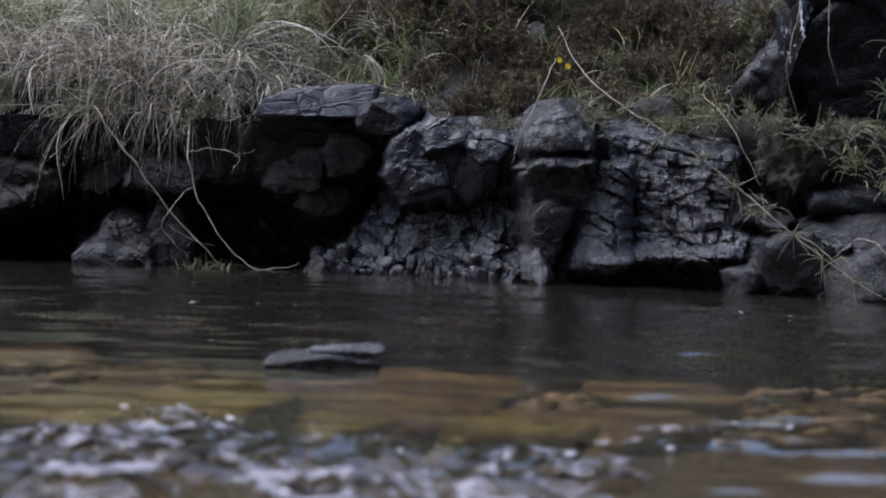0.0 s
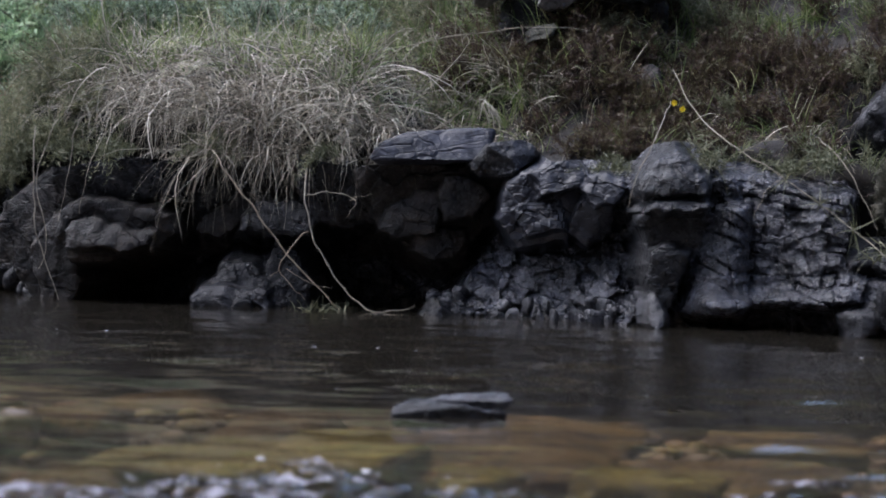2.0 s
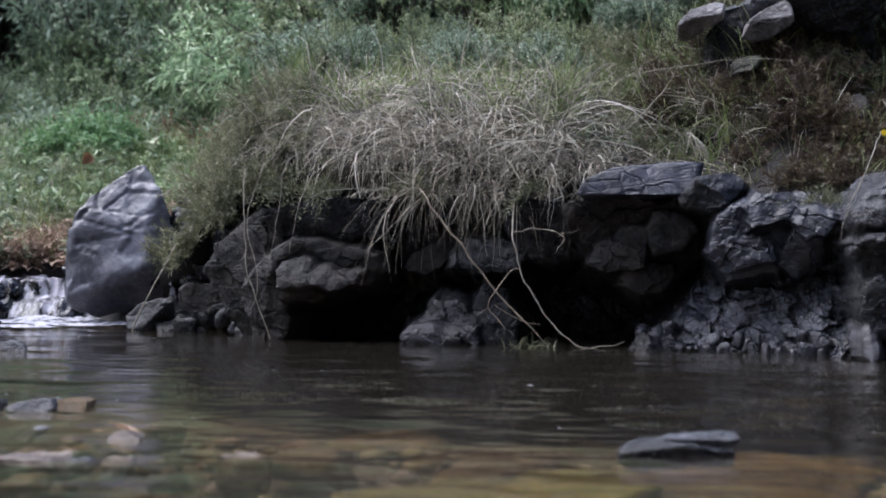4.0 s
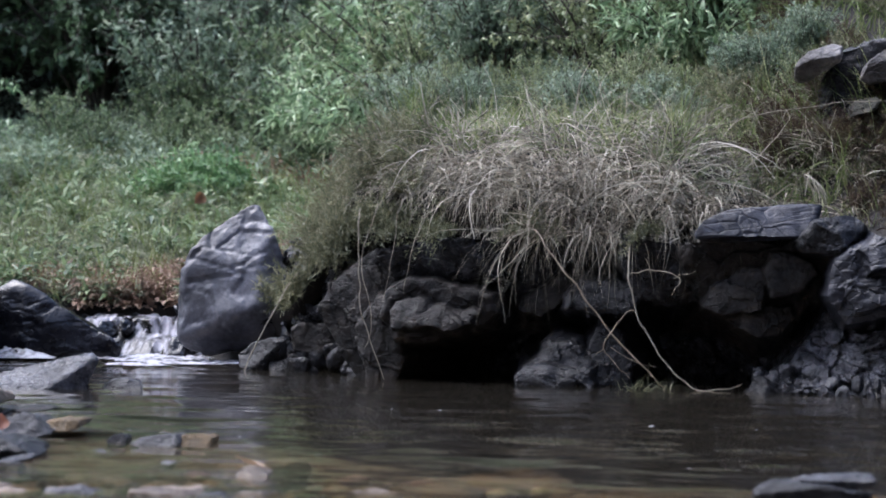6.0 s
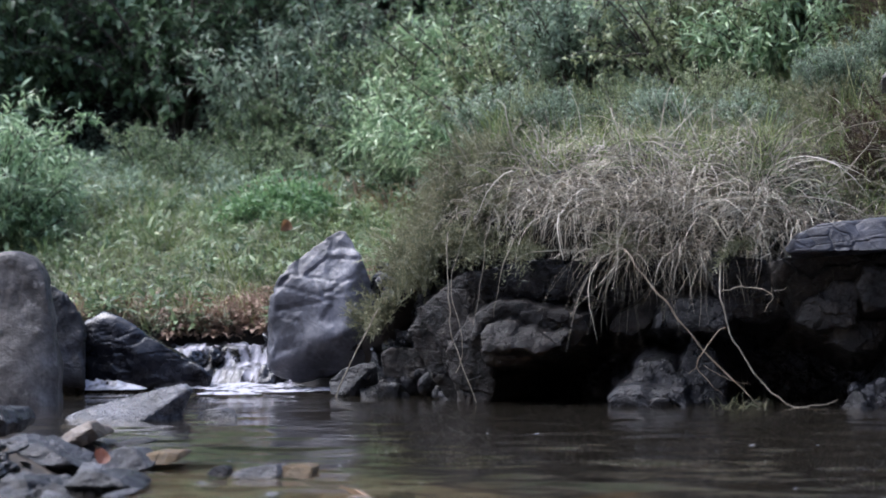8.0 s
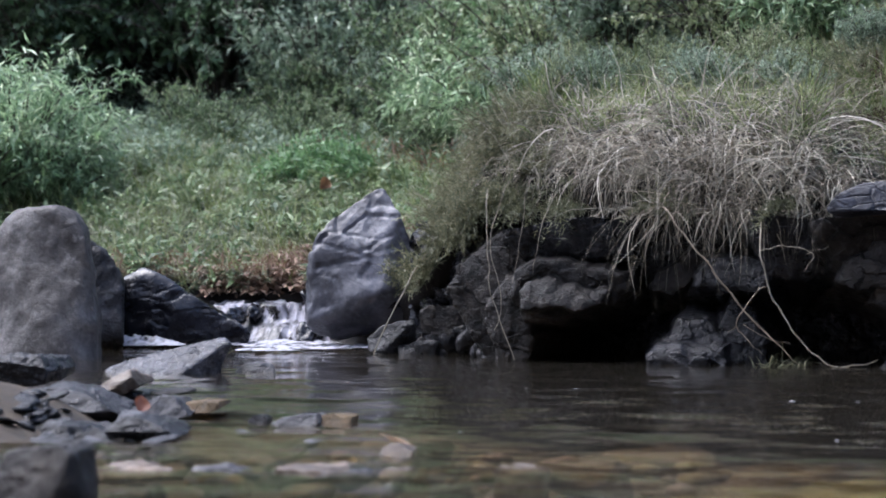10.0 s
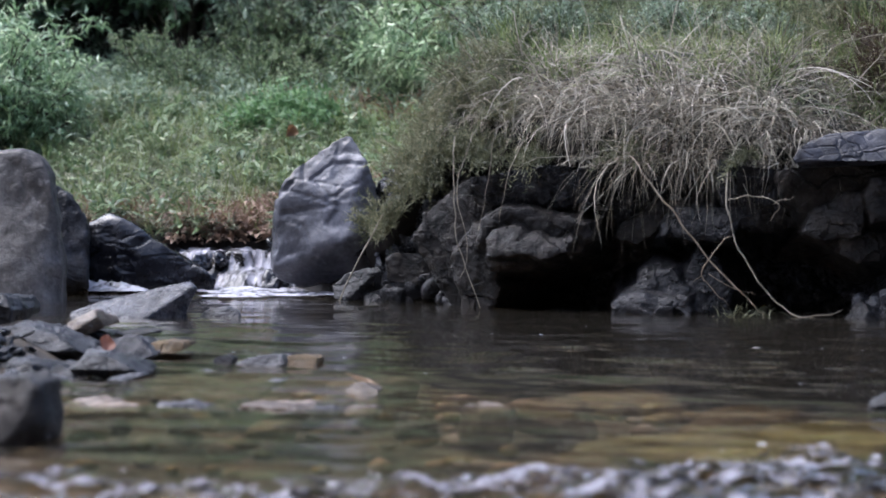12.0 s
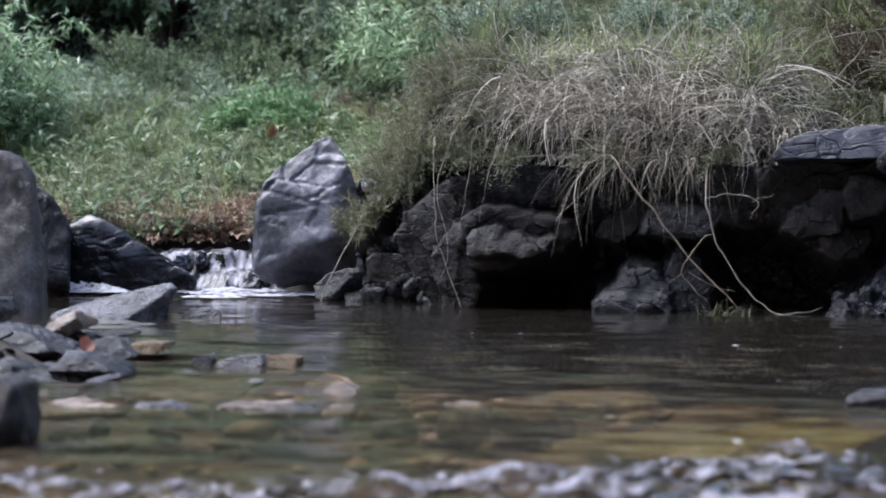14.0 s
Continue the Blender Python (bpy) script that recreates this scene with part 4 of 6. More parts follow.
shaped_rock("hillside_rock", "thin flat grey stone under the blocky rock", MOSSROCK, BANKROCKS, 48, [
    (7.52, 0.4, [(-0.124, 0.898), (-0.1, 0.926), (-0.026, 0.941), (-0.008, 0.927), (-0.031, 0.893), (-0.114, 0.87)],
     [(-0.059, 0.915, 0, 0, -0.75, 0.66)])], sub=5, sharp=60, rough=0.02, crack=0.02, chip=0.01, facets=3, wave=0.05)
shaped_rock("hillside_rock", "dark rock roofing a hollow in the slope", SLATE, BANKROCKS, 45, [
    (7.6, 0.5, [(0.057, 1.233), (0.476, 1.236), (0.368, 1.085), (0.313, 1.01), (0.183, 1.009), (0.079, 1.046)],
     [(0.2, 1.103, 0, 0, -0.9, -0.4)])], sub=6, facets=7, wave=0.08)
# the hollow's darkness is put into this rock's slate colour
shaped_rock("hillside_rock", "rock at the back of the slope hollow, shade put into its dark colour", SLATE, BANKROCKS, 49, [
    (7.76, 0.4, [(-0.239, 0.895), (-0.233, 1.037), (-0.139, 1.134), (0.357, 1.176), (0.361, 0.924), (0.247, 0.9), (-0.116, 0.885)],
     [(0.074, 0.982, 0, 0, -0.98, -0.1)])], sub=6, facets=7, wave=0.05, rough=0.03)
shaped_rock("hillside_rock", "small grey rock among brown herbs", BROWNROCK, BANKROCKS, 46, [
    (7.42, 0.25, [(0.236, 0.739), (0.253, 0.794), (0.293, 0.809), (0.322, 0.786), (0.32, 0.721), (0.263, 0.712)],
     [(0.281, 0.776, 0, -0.1, -0.8, 0.6)])], sub=4, facets=6, sharp=70, rough=0.02, crack=0.014, chip=0.007, wave=0.06)
for k, (x0, x1, z0, z1, fr) in enumerate([(0.76, 0.92, -0.05, 0.12, 6.2), (0.88, 1.08, -0.05, 0.17, 6.12), (1.02, 1.3, -0.06, 0.2, 6.02), (0.8, 1.02, 0.1, 0.28, 6.4),
                                          (1.0, 1.35, 0.16, 0.33, 6.35), (0.86, 1.0, 0.12, 0.24, 6.3), (1.3, 1.75, -0.06, 0.3, 5.85), (1.7, 2.3, -0.06, 0.4, 5.6)]):
    box_rock("shore_rock", "dark angular slate rock at the waterline", x0, x1, z0, z1, fr, 0.4, 30 + k, SLATE, sub=4, facets=10, rough=0.05)
box_rock("mossy_rock", "rounded earthy rock with moss and dry herbs", 0.87, 1.12, 0.2, 0.485, 6.36, 0.4, 40, MOSSROCK, sub=5, facets=9, rough=0.1, crack=0.08, chip=0.05)
# shade put into the colour: near-black material keeps this sky-facing slab dark
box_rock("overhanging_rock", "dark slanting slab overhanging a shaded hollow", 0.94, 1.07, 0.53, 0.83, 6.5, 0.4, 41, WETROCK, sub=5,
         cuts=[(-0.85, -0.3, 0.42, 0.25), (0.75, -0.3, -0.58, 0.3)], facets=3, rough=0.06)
box_rock("overhanging_rock", "dark rock overhanging a shaded hollow", 1.05, 1.9, 0.5, 1.15, 6.5, 0.7, 42, SLATE, sub=5, cuts=[(-0.2, -0.9, -0.35, 0.5), (-0.6, -0.5, -0.6, 0.5)], facets=9, rough=0.07)
# dark slate backing that paints in the hollow's shade
box_rock("overhanging_rock", "rock at the back of the hollow, shade put into its dark colour", 0.84, 1.4, 0.4, 0.8, 6.78, 0.3, 47, SLATE, sub=5, facets=6, rough=0.06)
box_rock("shore_rock", "small wet stone at the waterline", -0.42, -0.31, -0.05, 0.05, 6.85, 0.16, 60, SLATE, sub=4, facets=9, rough=0.05)

rng = np.random.default_rng(808)
for k in range(26):
    x = rng.uniform(-2.16, -1.64)
    r = rng.uniform(0.018, 0.05)
    fr = float(shore(x)) - rng.uniform(-0.12, 0.1)
    z = rng.uniform(-0.03, 0.02) + 0.5 * max(0.0, fr - float(shore(x)))
    box_rock("rubble_stone", "small dark wet rubble stone at the waterline", x - r, x + r, z - 0.02, z + 1.1 * r, fr, 1.6 * r, 810 + k, SLATE, group="wet rubble at the waterline", sub=3, facets=9, rough=0.05)

rng = np.random.default_rng(818)
for k in range(30):
    x = rng.uniform(-0.42, 0.26)
    r = 0.009 + 0.026 * rng.uniform(0, 1) ** 2.5
    fr = float(shore(x)) + rng.uniform(-0.03, 0.09)
    z = 0.55 * max(0.0, fr - float(shore(x)))
    box_rock("rubble_stone", "small grey-blue wet rubble stone at the foot of the rock face", x - r, x + r, z - 0.03, z + 1.2 * r, fr, 2.0 * r, 860 + k, WETSLATE if k % 4 else CREEKSTONE, group="wet rubble at the waterline", sub=3, facets=9, rough=0.05)

# ---- boulders at the little fall ----
FALLROCKS = "boulders at the little fall"
shaped_rock("standing_boulder", "tall grey boulder leaning beside the little waterfall", BOULDER, FALLROCKS, 70, [
    (7.99, 0.5, [(-2.554, 0.263), (-2.526, 0.313), (-2.511, 0.393), (-2.475, 0.477), (-2.404, 0.536), (-2.319, 0.591), (-2.235, 0.609), (-2.189, 0.59), (-2.159, 0.514), (-2.078, 0.361), (-2.064, 0.218), (-2.135, 0.096), (-2.406, 0.012), (-2.508, 0.049), (-2.55, 0.125)],
     [(-2.32, 0.337, 0.0, -0.05, -0.85, 0.52), (-2.341, 0.259, 0.0, -0.14, -0.96, 0.24), (-2.342, 0.14, 0.0, 0.24, -0.66, -0.72), (-2.518, 0.197, 0.025, -0.86, -0.5, 0.05), (-2.485, 0.403, 0.05, -0.8, -0.55, 0.2), (-2.11, 0.3, 0.04, 0.6, -0.8, 0.05), (-2.193, 0.545, 0.1, 0.5, -0.8, 0.3)])], taper=0.36, sub=6, rough=0.01, crack=0.02, chip=0.004, sharp=48, facets=0, wave=0.05)
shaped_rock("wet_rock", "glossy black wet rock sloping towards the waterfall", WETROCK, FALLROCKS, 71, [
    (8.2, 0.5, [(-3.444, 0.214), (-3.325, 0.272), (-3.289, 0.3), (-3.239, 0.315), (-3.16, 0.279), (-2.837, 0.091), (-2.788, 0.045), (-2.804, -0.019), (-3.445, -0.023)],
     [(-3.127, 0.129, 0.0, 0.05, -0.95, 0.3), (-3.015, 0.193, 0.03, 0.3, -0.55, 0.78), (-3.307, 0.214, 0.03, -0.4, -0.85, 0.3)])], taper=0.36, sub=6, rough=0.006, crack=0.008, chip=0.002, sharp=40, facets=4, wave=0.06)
shaped_rock("wet_rock", "dark rock in the shade behind the pale boulder", SLATE, FALLROCKS, 72, [
    (7.85, 0.45, [(-3.415, 0.405), (-3.305, 0.415), (-3.208, 0.339), (-3.171, 0.26), (-3.164, -0.007), (-3.417, -0.009)],
     [(-3.263, 0.198, 0.0, 0.3, -0.9, 0.25)])], taper=0.36, sub=5, facets=6, sharp=70, rough=0.02, crack=0.014, chip=0.007, wave=0.06)
shaped_rock("pale_boulder", "pale grey block-shaped boulder with streaked wet sides", HILLROCK, FALLROCKS, 73, [
    (7.18, 0.4, [(-3.425, 0.457), (-3.343, 0.517), (-3.161, 0.528), (-3.085, 0.501), (-3.046, 0.436), (-3.023, 0.285), (-3.0, 0.115), (-2.997, -0.055), (-3.428, -0.058)],
     [(-3.163, 0.304, 0.0, 0.1, -0.97, 0.2), (-3.122, 0.455, 0.03, 0.35, -0.6, 0.7), (-3.023, 0.266, 0.05, 0.8, -0.6, 0.1), (-3.284, 0.266, 0.02, -0.3, -0.93, 0.2)])], taper=0.36, sub=6, rough=0.006, crack=0.006, chip=0.002, sharp=22, facets=2, wave=0.07)
shaped_rock("flat_stone", "flat grey wedge-shaped stone in the water", WETSLATE, FALLROCKS, 74, [
    (6.44, 0.2, [(-2.718, 0.009), (-2.664, 0.031), (-2.504, 0.064), (-2.381, 0.1), (-2.328, 0.109), (-2.297, 0.081), (-2.318, 0.03), (-2.346, -0.037), (-2.718, -0.04)],
     [(-2.504, 0.029, 0.0, -0.16, -0.66, 0.73), (-2.355, 0.038, 0.012, 0.62, -0.74, -0.25)])], taper=0.36, sub=5, rough=0.01, crack=0.01, chip=0.004, sharp=56, facets=3, wave=0.04)
shaped_rock("wet_stone", "broken dark wet stone standing beside the boulder", SLATE, FALLROCKS, 76, [
    (7.66, 0.22, [(-2.218, 0.05), (-2.169, 0.097), (-2.092, 0.115), (-2.03, 0.121), (-2.022, 0.037), (-2.101, -0.003), (-2.194, 0.006)],
     [(-2.113, 0.066, 0.0, -0.2, -0.85, 0.45), (-2.062, 0.027, 0.02, 0.5, -0.8, -0.2)])], taper=0.36, sub=5, sharp=56, facets=6, rough=0.02, crack=0.014, chip=0.007, wave=0.06)
shaped_rock("wet_stone", "dark earthy stone above the wet rubble", BROWNROCK, FALLROCKS, 77, [
    (7.72, 0.3, [(-2.05, 0.139), (-2.022, 0.171), (-1.925, 0.175), (-1.829, 0.14), (-1.825, 0.065), (-1.925, 0.045), (-2.036, 0.068)],
     [(-1.945, 0.124, 0.0, 0.1, -0.95, 0.2)])], taper=0.36, sub=5, sharp=56, facets=6, rough=0.02, crack=0.014, chip=0.007, wave=0.06)
shaped_rock("wet_stone", "low dark wet stone in the water", SLATE, FALLROCKS, 78, [
    (6.5, 0.14, [(-2.316, 0.009), (-2.286, 0.024), (-2.221, 0.03), (-2.186, 0.02), (-2.179, -0.022), (-2.316, -0.023)],
     [(-2.26, 0.009, 0, 0, -0.7, 0.7)])], taper=0.36, sub=4, facets=6, sharp=70, rough=0.02, crack=0.014, chip=0.007, wave=0.06)
box_rock("dark_rock", "dark rock leaning on the standing boulder", -2.26, -2.03, 0.02, 0.37, 7.95, 0.4, 69, SLATE, group=FALLROCKS, sub=5, cuts=[(0.4, -0.5, 0.75, 0.6), (0.1, -0.6, -0.75, 0.55)], facets=6, rough=0.05)
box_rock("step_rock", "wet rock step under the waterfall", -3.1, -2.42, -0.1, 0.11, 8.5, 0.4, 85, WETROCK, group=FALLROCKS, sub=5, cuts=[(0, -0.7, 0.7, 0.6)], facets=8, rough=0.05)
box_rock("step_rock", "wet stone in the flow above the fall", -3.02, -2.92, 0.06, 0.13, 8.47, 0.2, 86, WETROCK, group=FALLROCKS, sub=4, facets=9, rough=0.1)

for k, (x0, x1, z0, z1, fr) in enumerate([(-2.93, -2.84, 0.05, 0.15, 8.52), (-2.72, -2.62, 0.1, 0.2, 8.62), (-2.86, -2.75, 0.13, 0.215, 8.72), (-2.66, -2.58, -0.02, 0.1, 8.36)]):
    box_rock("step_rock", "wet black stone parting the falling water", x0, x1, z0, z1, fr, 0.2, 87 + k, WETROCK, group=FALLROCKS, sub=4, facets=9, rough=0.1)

# ---- stones close by ----
NEAR = "stones by the near shore"
shaped_rock("creek_stone", "big dark slate slab sloping into the heap", SLATE, NEAR, 301, [
    (4.52, 0.35, [(-2.241, 0.045), (-2.203, 0.07), (-2.101, 0.082), (-2.057, 0.076), (-1.987, 0.049), (-1.912, 0.011), (-1.929, -0.015), (-2.075, 0.016), (-2.229, 0.013)],
     [(-2.063, 0.03, 0.0, -0.02, -0.62, 0.78), (-2.05, 0.007, 0.01, 0, -0.6, -0.8)])], sub=5, sharp=90, rough=0.02, crack=0.02, chip=0.008, facets=3, wave=0.05)
shaped_rock("creek_stone", "dark slate slab dipping into the water", SLATE, NEAR, 302, [
    (4.12, 0.25, [(-1.821, 0.027), (-1.792, 0.045), (-1.764, 0.048), (-1.707, 0.029), (-1.666, 0.004), (-1.675, -0.006), (-1.752, -0.004), (-1.809, 0.004)],
     [(-1.747, 0.016, 0.0, 0.05, -0.7, 0.72), (-1.747, 0.003, 0.01, 0.05, -0.75, -0.6)])], sub=5, sharp=90, rough=0.02, crack=0.02, chip=0.008, facets=3, wave=0.05)
shaped_rock("creek_stone", "grey slate stone under the big slab", SLATE, NEAR, 303, [
    (4.2, 0.22, [(-1.999, -0.006), (-1.987, 0.021), (-1.957, 0.031), (-1.91, 0.016), (-1.887, -0.003), (-1.91, -0.039), (-1.993, -0.041)],
     [(-1.945, 0.007, 0.0, -0.1, -0.75, 0.66)])], sub=5, sharp=90, rough=0.02, crack=0.02, chip=0.008, facets=3, wave=0.05)
shaped_rock("creek_stone", "broken dark slate stone under the big slab", SLATE, NEAR, 304, [
    (4.14, 0.2, [(-1.896, -0.028), (-1.881, 0.006), (-1.849, 0.025), (-1.817, 0.011), (-1.803, -0.033), (-1.88, -0.038)],
     [(-1.846, -0.004, 0.0, 0.1, -0.85, 0.5)])], sub=5, sharp=90, rough=0.02, crack=0.02, chip=0.008, facets=3, wave=0.05)
shaped_rock("creek_stone", "small dark slate stone wedged in the heap", SLATE, NEAR, 305, [
    (4.2, 0.2, [(-1.857, -0.014), (-1.849, 0.022), (-1.822, 0.031), (-1.803, 0.009), (-1.805, -0.037), (-1.852, -0.038)],
     [(-1.828, -0.002, 0.0, 0.2, -0.9, 0.3)])], sub=5, sharp=90, rough=0.02, crack=0.02, chip=0.008, facets=3, wave=0.05)
shaped_rock("creek_stone", "dark rounded slate stone with a pale top", SLATE, NEAR, 306, [
    (4.75, 0.3, [(-2.343, 0.075), (-2.33, 0.124), (-2.263, 0.139), (-2.209, 0.127), (-2.185, 0.096), (-2.196, 0.062), (-2.33, 0.05)],
     [(-2.249, 0.114, 0.0, 0.1, -0.6, 0.78), (-2.236, 0.089, 0.0, 0, -0.96, -0.2)])], sub=5, sharp=90, rough=0.02, crack=0.02, chip=0.008, facets=3, wave=0.05)
shaped_rock("creek_stone", "pale tilted slate slab lying on the heap", TANSTONE, NEAR, 307, [
    (4.74, 0.2, [(-2.114, 0.046), (-2.085, 0.059), (-2.046, 0.08), (-2.001, 0.105), (-1.98, 0.078), (-1.972, 0.063), (-2.006, 0.045), (-2.085, 0.039)],
     [(-2.046, 0.06, 0.0, -0.25, -0.62, 0.74), (-2.0, 0.061, 0.01, 0.5, -0.8, -0.3)])], sub=5, sharp=90, rough=0.02, crack=0.02, chip=0.008, facets=3, wave=0.05)
shaped_rock("creek_stone", "dark slate underside of a stacked slab", SLATE, NEAR, 308, [
    (4.78, 0.3, [(-2.168, 0.032), (-2.141, 0.049), (-2.021, 0.051), (-1.984, 0.039), (-2.001, 0.016), (-2.101, 0.002)],
     [(-2.074, 0.034, 0.0, 0, -0.95, 0.1)])], sub=5, sharp=90, rough=0.02, crack=0.02, chip=0.008, facets=3, wave=0.05)
shaped_rock("creek_stone", "pale wet slate slab beside a red leaf", CREEKSTONE, NEAR, 309, [
    (4.6, 0.2, [(-1.939, 0.009), (-1.922, 0.037), (-1.884, 0.052), (-1.85, 0.05), (-1.825, 0.029), (-1.802, 0.012), (-1.84, 0.0), (-1.91, -0.001)],
     [(-1.872, 0.026, 0.0, 0.1, -0.7, 0.72)])], sub=5, sharp=90, rough=0.02, crack=0.02, chip=0.008, facets=3, wave=0.05)
shaped_rock("creek_stone", "flat brown stone at the water's edge", RUSTSTONE, NEAR, 310, [
    (4.7, 0.2, [(-1.875, 0.027), (-1.836, 0.039), (-1.779, 0.034), (-1.772, 0.019), (-1.798, 0.009), (-1.856, 0.008)],
     [(-1.823, 0.023, 0.0, 0, -0.7, 0.72)])], sub=5, sharp=90, rough=0.02, crack=0.02, chip=0.008, facets=3, wave=0.05)
shaped_rock("creek_stone", "blocky brown stone in the shallow water", BROWNROCK, NEAR, 311, [
    (2.98, 0.14, [(-1.551, -0.006), (-1.543, 0.082), (-1.484, 0.089), (-1.45, 0.091), (-1.423, 0.079), (-1.412, 0.029), (-1.418, -0.006), (-1.517, -0.029)],
     [(-1.483, 0.035, 0.0, -0.15, -0.9, 0.4), (-1.433, 0.037, 0.0, 0.7, -0.7, 0.0)])], sub=5, sharp=56, rough=0.02, crack=0.014, chip=0.007, facets=6, wave=0.06)
shaped_rock("creek_stone", "low pale slate stone breaking the surface", CREEKSTONE, NEAR, 312, [
    (4.5, 0.14, [(-1.595, 0.004), (-1.567, 0.018), (-1.525, 0.026), (-1.498, 0.024), (-1.489, 0.006), (-1.501, -0.004), (-1.591, -0.005)],
     [(-1.537, 0.016, 0.0, -0.1, -0.7, 0.7)])], sub=5, sharp=90, rough=0.02, crack=0.02, chip=0.008, facets=3, wave=0.05)
shaped_rock("creek_stone", "small dark stone breaking the surface", SLATE, NEAR, 313, [
    (4.52, 0.08, [(-1.65, 0.009), (-1.64, 0.019), (-1.622, 0.023), (-1.608, 0.012), (-1.611, -0.007), (-1.646, -0.008)],
     [(-1.628, 0.009, 0.0, 0.2, -0.8, 0.5)])], sub=5, sharp=90, rough=0.02, crack=0.02, chip=0.008, facets=3, wave=0.05)
shaped_rock("creek_stone", "rust-brown stone just at the surface", RUSTSTONE, NEAR, 314, [
    (4.55, 0.14, [(-1.515, 0.002), (-1.503, 0.02), (-1.466, 0.024), (-1.433, 0.015), (-1.435, -0.006), (-1.509, -0.007)],
     [(-1.472, 0.012, 0.0, 0, -0.6, 0.8)])], sub=5, sharp=90, rough=0.02, crack=0.02, chip=0.008, facets=3, wave=0.05)
shaped_rock("creek_stone", "tan stone just breaking the surface", TANSTONE, NEAR, 316, [
    (3.94, 0.1, [(-1.221, -0.0), (-1.212, 0.013), (-1.198, 0.017), (-1.181, 0.012), (-1.158, 0.002), (-1.165, -0.01), (-1.214, -0.011)],
     [(-1.194, 0.006, 0.0, 0, -0.6, 0.8)])], sub=5, sharp=90, rough=0.02, crack=0.02, chip=0.008, facets=3, wave=0.05)
shaped_rock("flat_stone", "flat dark slate stone with a pale top edge breaking the surface", CREEKSTONE, NEAR, 315, [
    (3.84, 0.1, [(-0.254, 0.016), (-0.225, 0.029), (-0.172, 0.035), (-0.099, 0.038), (-0.09, 0.025), (-0.103, 0.013), (-0.181, 0.009)],
     [(-0.163, 0.027, 0.0, 0, -0.5, 0.87), (-0.162, 0.021, 0.0, 0, -0.9, -0.4)]),
    (3.81, 0.12, [(-0.305, -0.004), (-0.299, 0.013), (-0.276, 0.023), (-0.219, 0.025), (-0.162, 0.011), (-0.097, 0.009), (-0.1, -0.018), (-0.295, -0.023)],
     [(-0.247, 0.009, 0.0, -0.1, -0.6, 0.8), (-0.181, 0.003, 0.0, 0, -0.96, -0.1)])], below=SLATE, sub=5, sharp=90, rough=0.02, crack=0.02, chip=0.008, facets=3, wave=0.05)
HEAP = [
    (-1.758, 4.09, -0.017, 0.045, 0.013, 6, SLATE, "flat dark slate at the water's edge"),
    (-2.021, 4.87, 0.028, 0.038, 0.011, 14, TANSTONE, "small tan slate chip on the heap"),
    (-1.960, 4.92, 0.041, 0.029, 0.006, 4, BROWNROCK, "small brown chip on the heap"),
    (-1.870, 4.42, 0.022, 0.027, 0.008, -10, CREEKSTONE, "small pale slate chip on the dark slabs")]
SHALLOWS = [
    (-1.838, 4.12, -0.007, 0.022, 0.008, 10, CREEKSTONE, "small pale slate chip on the dark slabs"),
    (-1.691, 4.09, 0.003, 0.019, 0.006, 0, CREEKSTONE, "small grey chip at the water's edge"),
    (-1.608, 4.35, -0.002, 0.025, 0.004, 3, CREEKSTONE, "small pale stone awash at the surface"),
    (-1.400, 4.07, -0.006, 0.018, 0.006, -5, CREEKSTONE, "small pale stone awash at the surface")]
for k, (x, y, z, wide, thick, slant, mat, lab) in enumerate(HEAP + SHALLOWS):
    rock("creek_stone", lab, (x, y, z), (wide * 1.08, max(0.05, wide * 0.9), thick), 90 + k, mat, NEAR, sub=4 if wide > 0.03 else 3, facets=9, sharp=120, rough=0.03, chip=0.016, crack=0.04, wave=0.03,
         plates=(1.0, 1.0, 5.0), tilt=8, turn=(7 + 6 * math.sin(3 * k), slant, 40 * math.sin(2.3 * k)))
for k, (x0, x1, z0, z1, fr, deep, mat, lab) in enumerate([
        (-2.5, -1.98, -0.1, 0.07, 4.35, 0.5, SLATE, "dark slate stone at the bottom of the heap"),
        (-2.1, -1.8, -0.1, 0.03, 4.1, 0.35, SLATE, "dark slate stone at the bottom of the heap"),
        (-1.68, -1.48, -0.03, 0.004, 3.56, 0.16, TANSTONE, "tan stone awash at the surface"),
        (-1.47, -1.35, -0.03, 0.006, 3.54, 0.14, CREEKSTONE, "grey stone awash at the surface"),
        (-1.34, -1.17, -0.03, 0.003, 3.56, 0.14, TANSTONE, "rust-brown stone awash at the surface")]):
    box_rock("creek_stone", lab, x0, x1, z0, z1, fr, deep, 130 + k, mat, group=NEAR, sub=5, facets=14, rough=0.05)
rng = np.random.default_rng(139)
for k in range(34):
    x, y = rng.uniform(-1.75, -0.95), rng.uniform(3.4, 3.85)
    r = rng.uniform(0.012, 0.04)
    z = rng.uniform(-0.008, 0.003)
    box_rock("creek_stone", ("tan stone awash at the surface", "grey stone awash at the surface", "rust-brown stone just under the surface")[k % 3], x - r, x + r, z - 0.03, z, y, 1.6 * r, 1400 + k, (TANSTONE, CREEKSTONE, RUSTSTONE)[k % 3], group=NEAR, sub=3, facets=9, rough=0.05)
rng = np.random.default_rng(140)
bits = []
for k in range(60):
    x, y = rng.normal(-1.95, 0.1), rng.normal(4.35, 0.18)
    v, f = rock_mesh(np.array((rng.uniform(0.008, 0.03), rng.uniform(0.008, 0.03), rng.uniform(0.003, 0.009))), 1000 + k, sub=2, facets=7, rough=0.02, crack=0, chip=0, turn=(rng.uniform(-20, 20), rng.uniform(-20, 20), 0))
    bits.append((v + np.array((x, y, float(ground_height(np.array([x]), np.array([y]))[0]) + 0.006)), f))
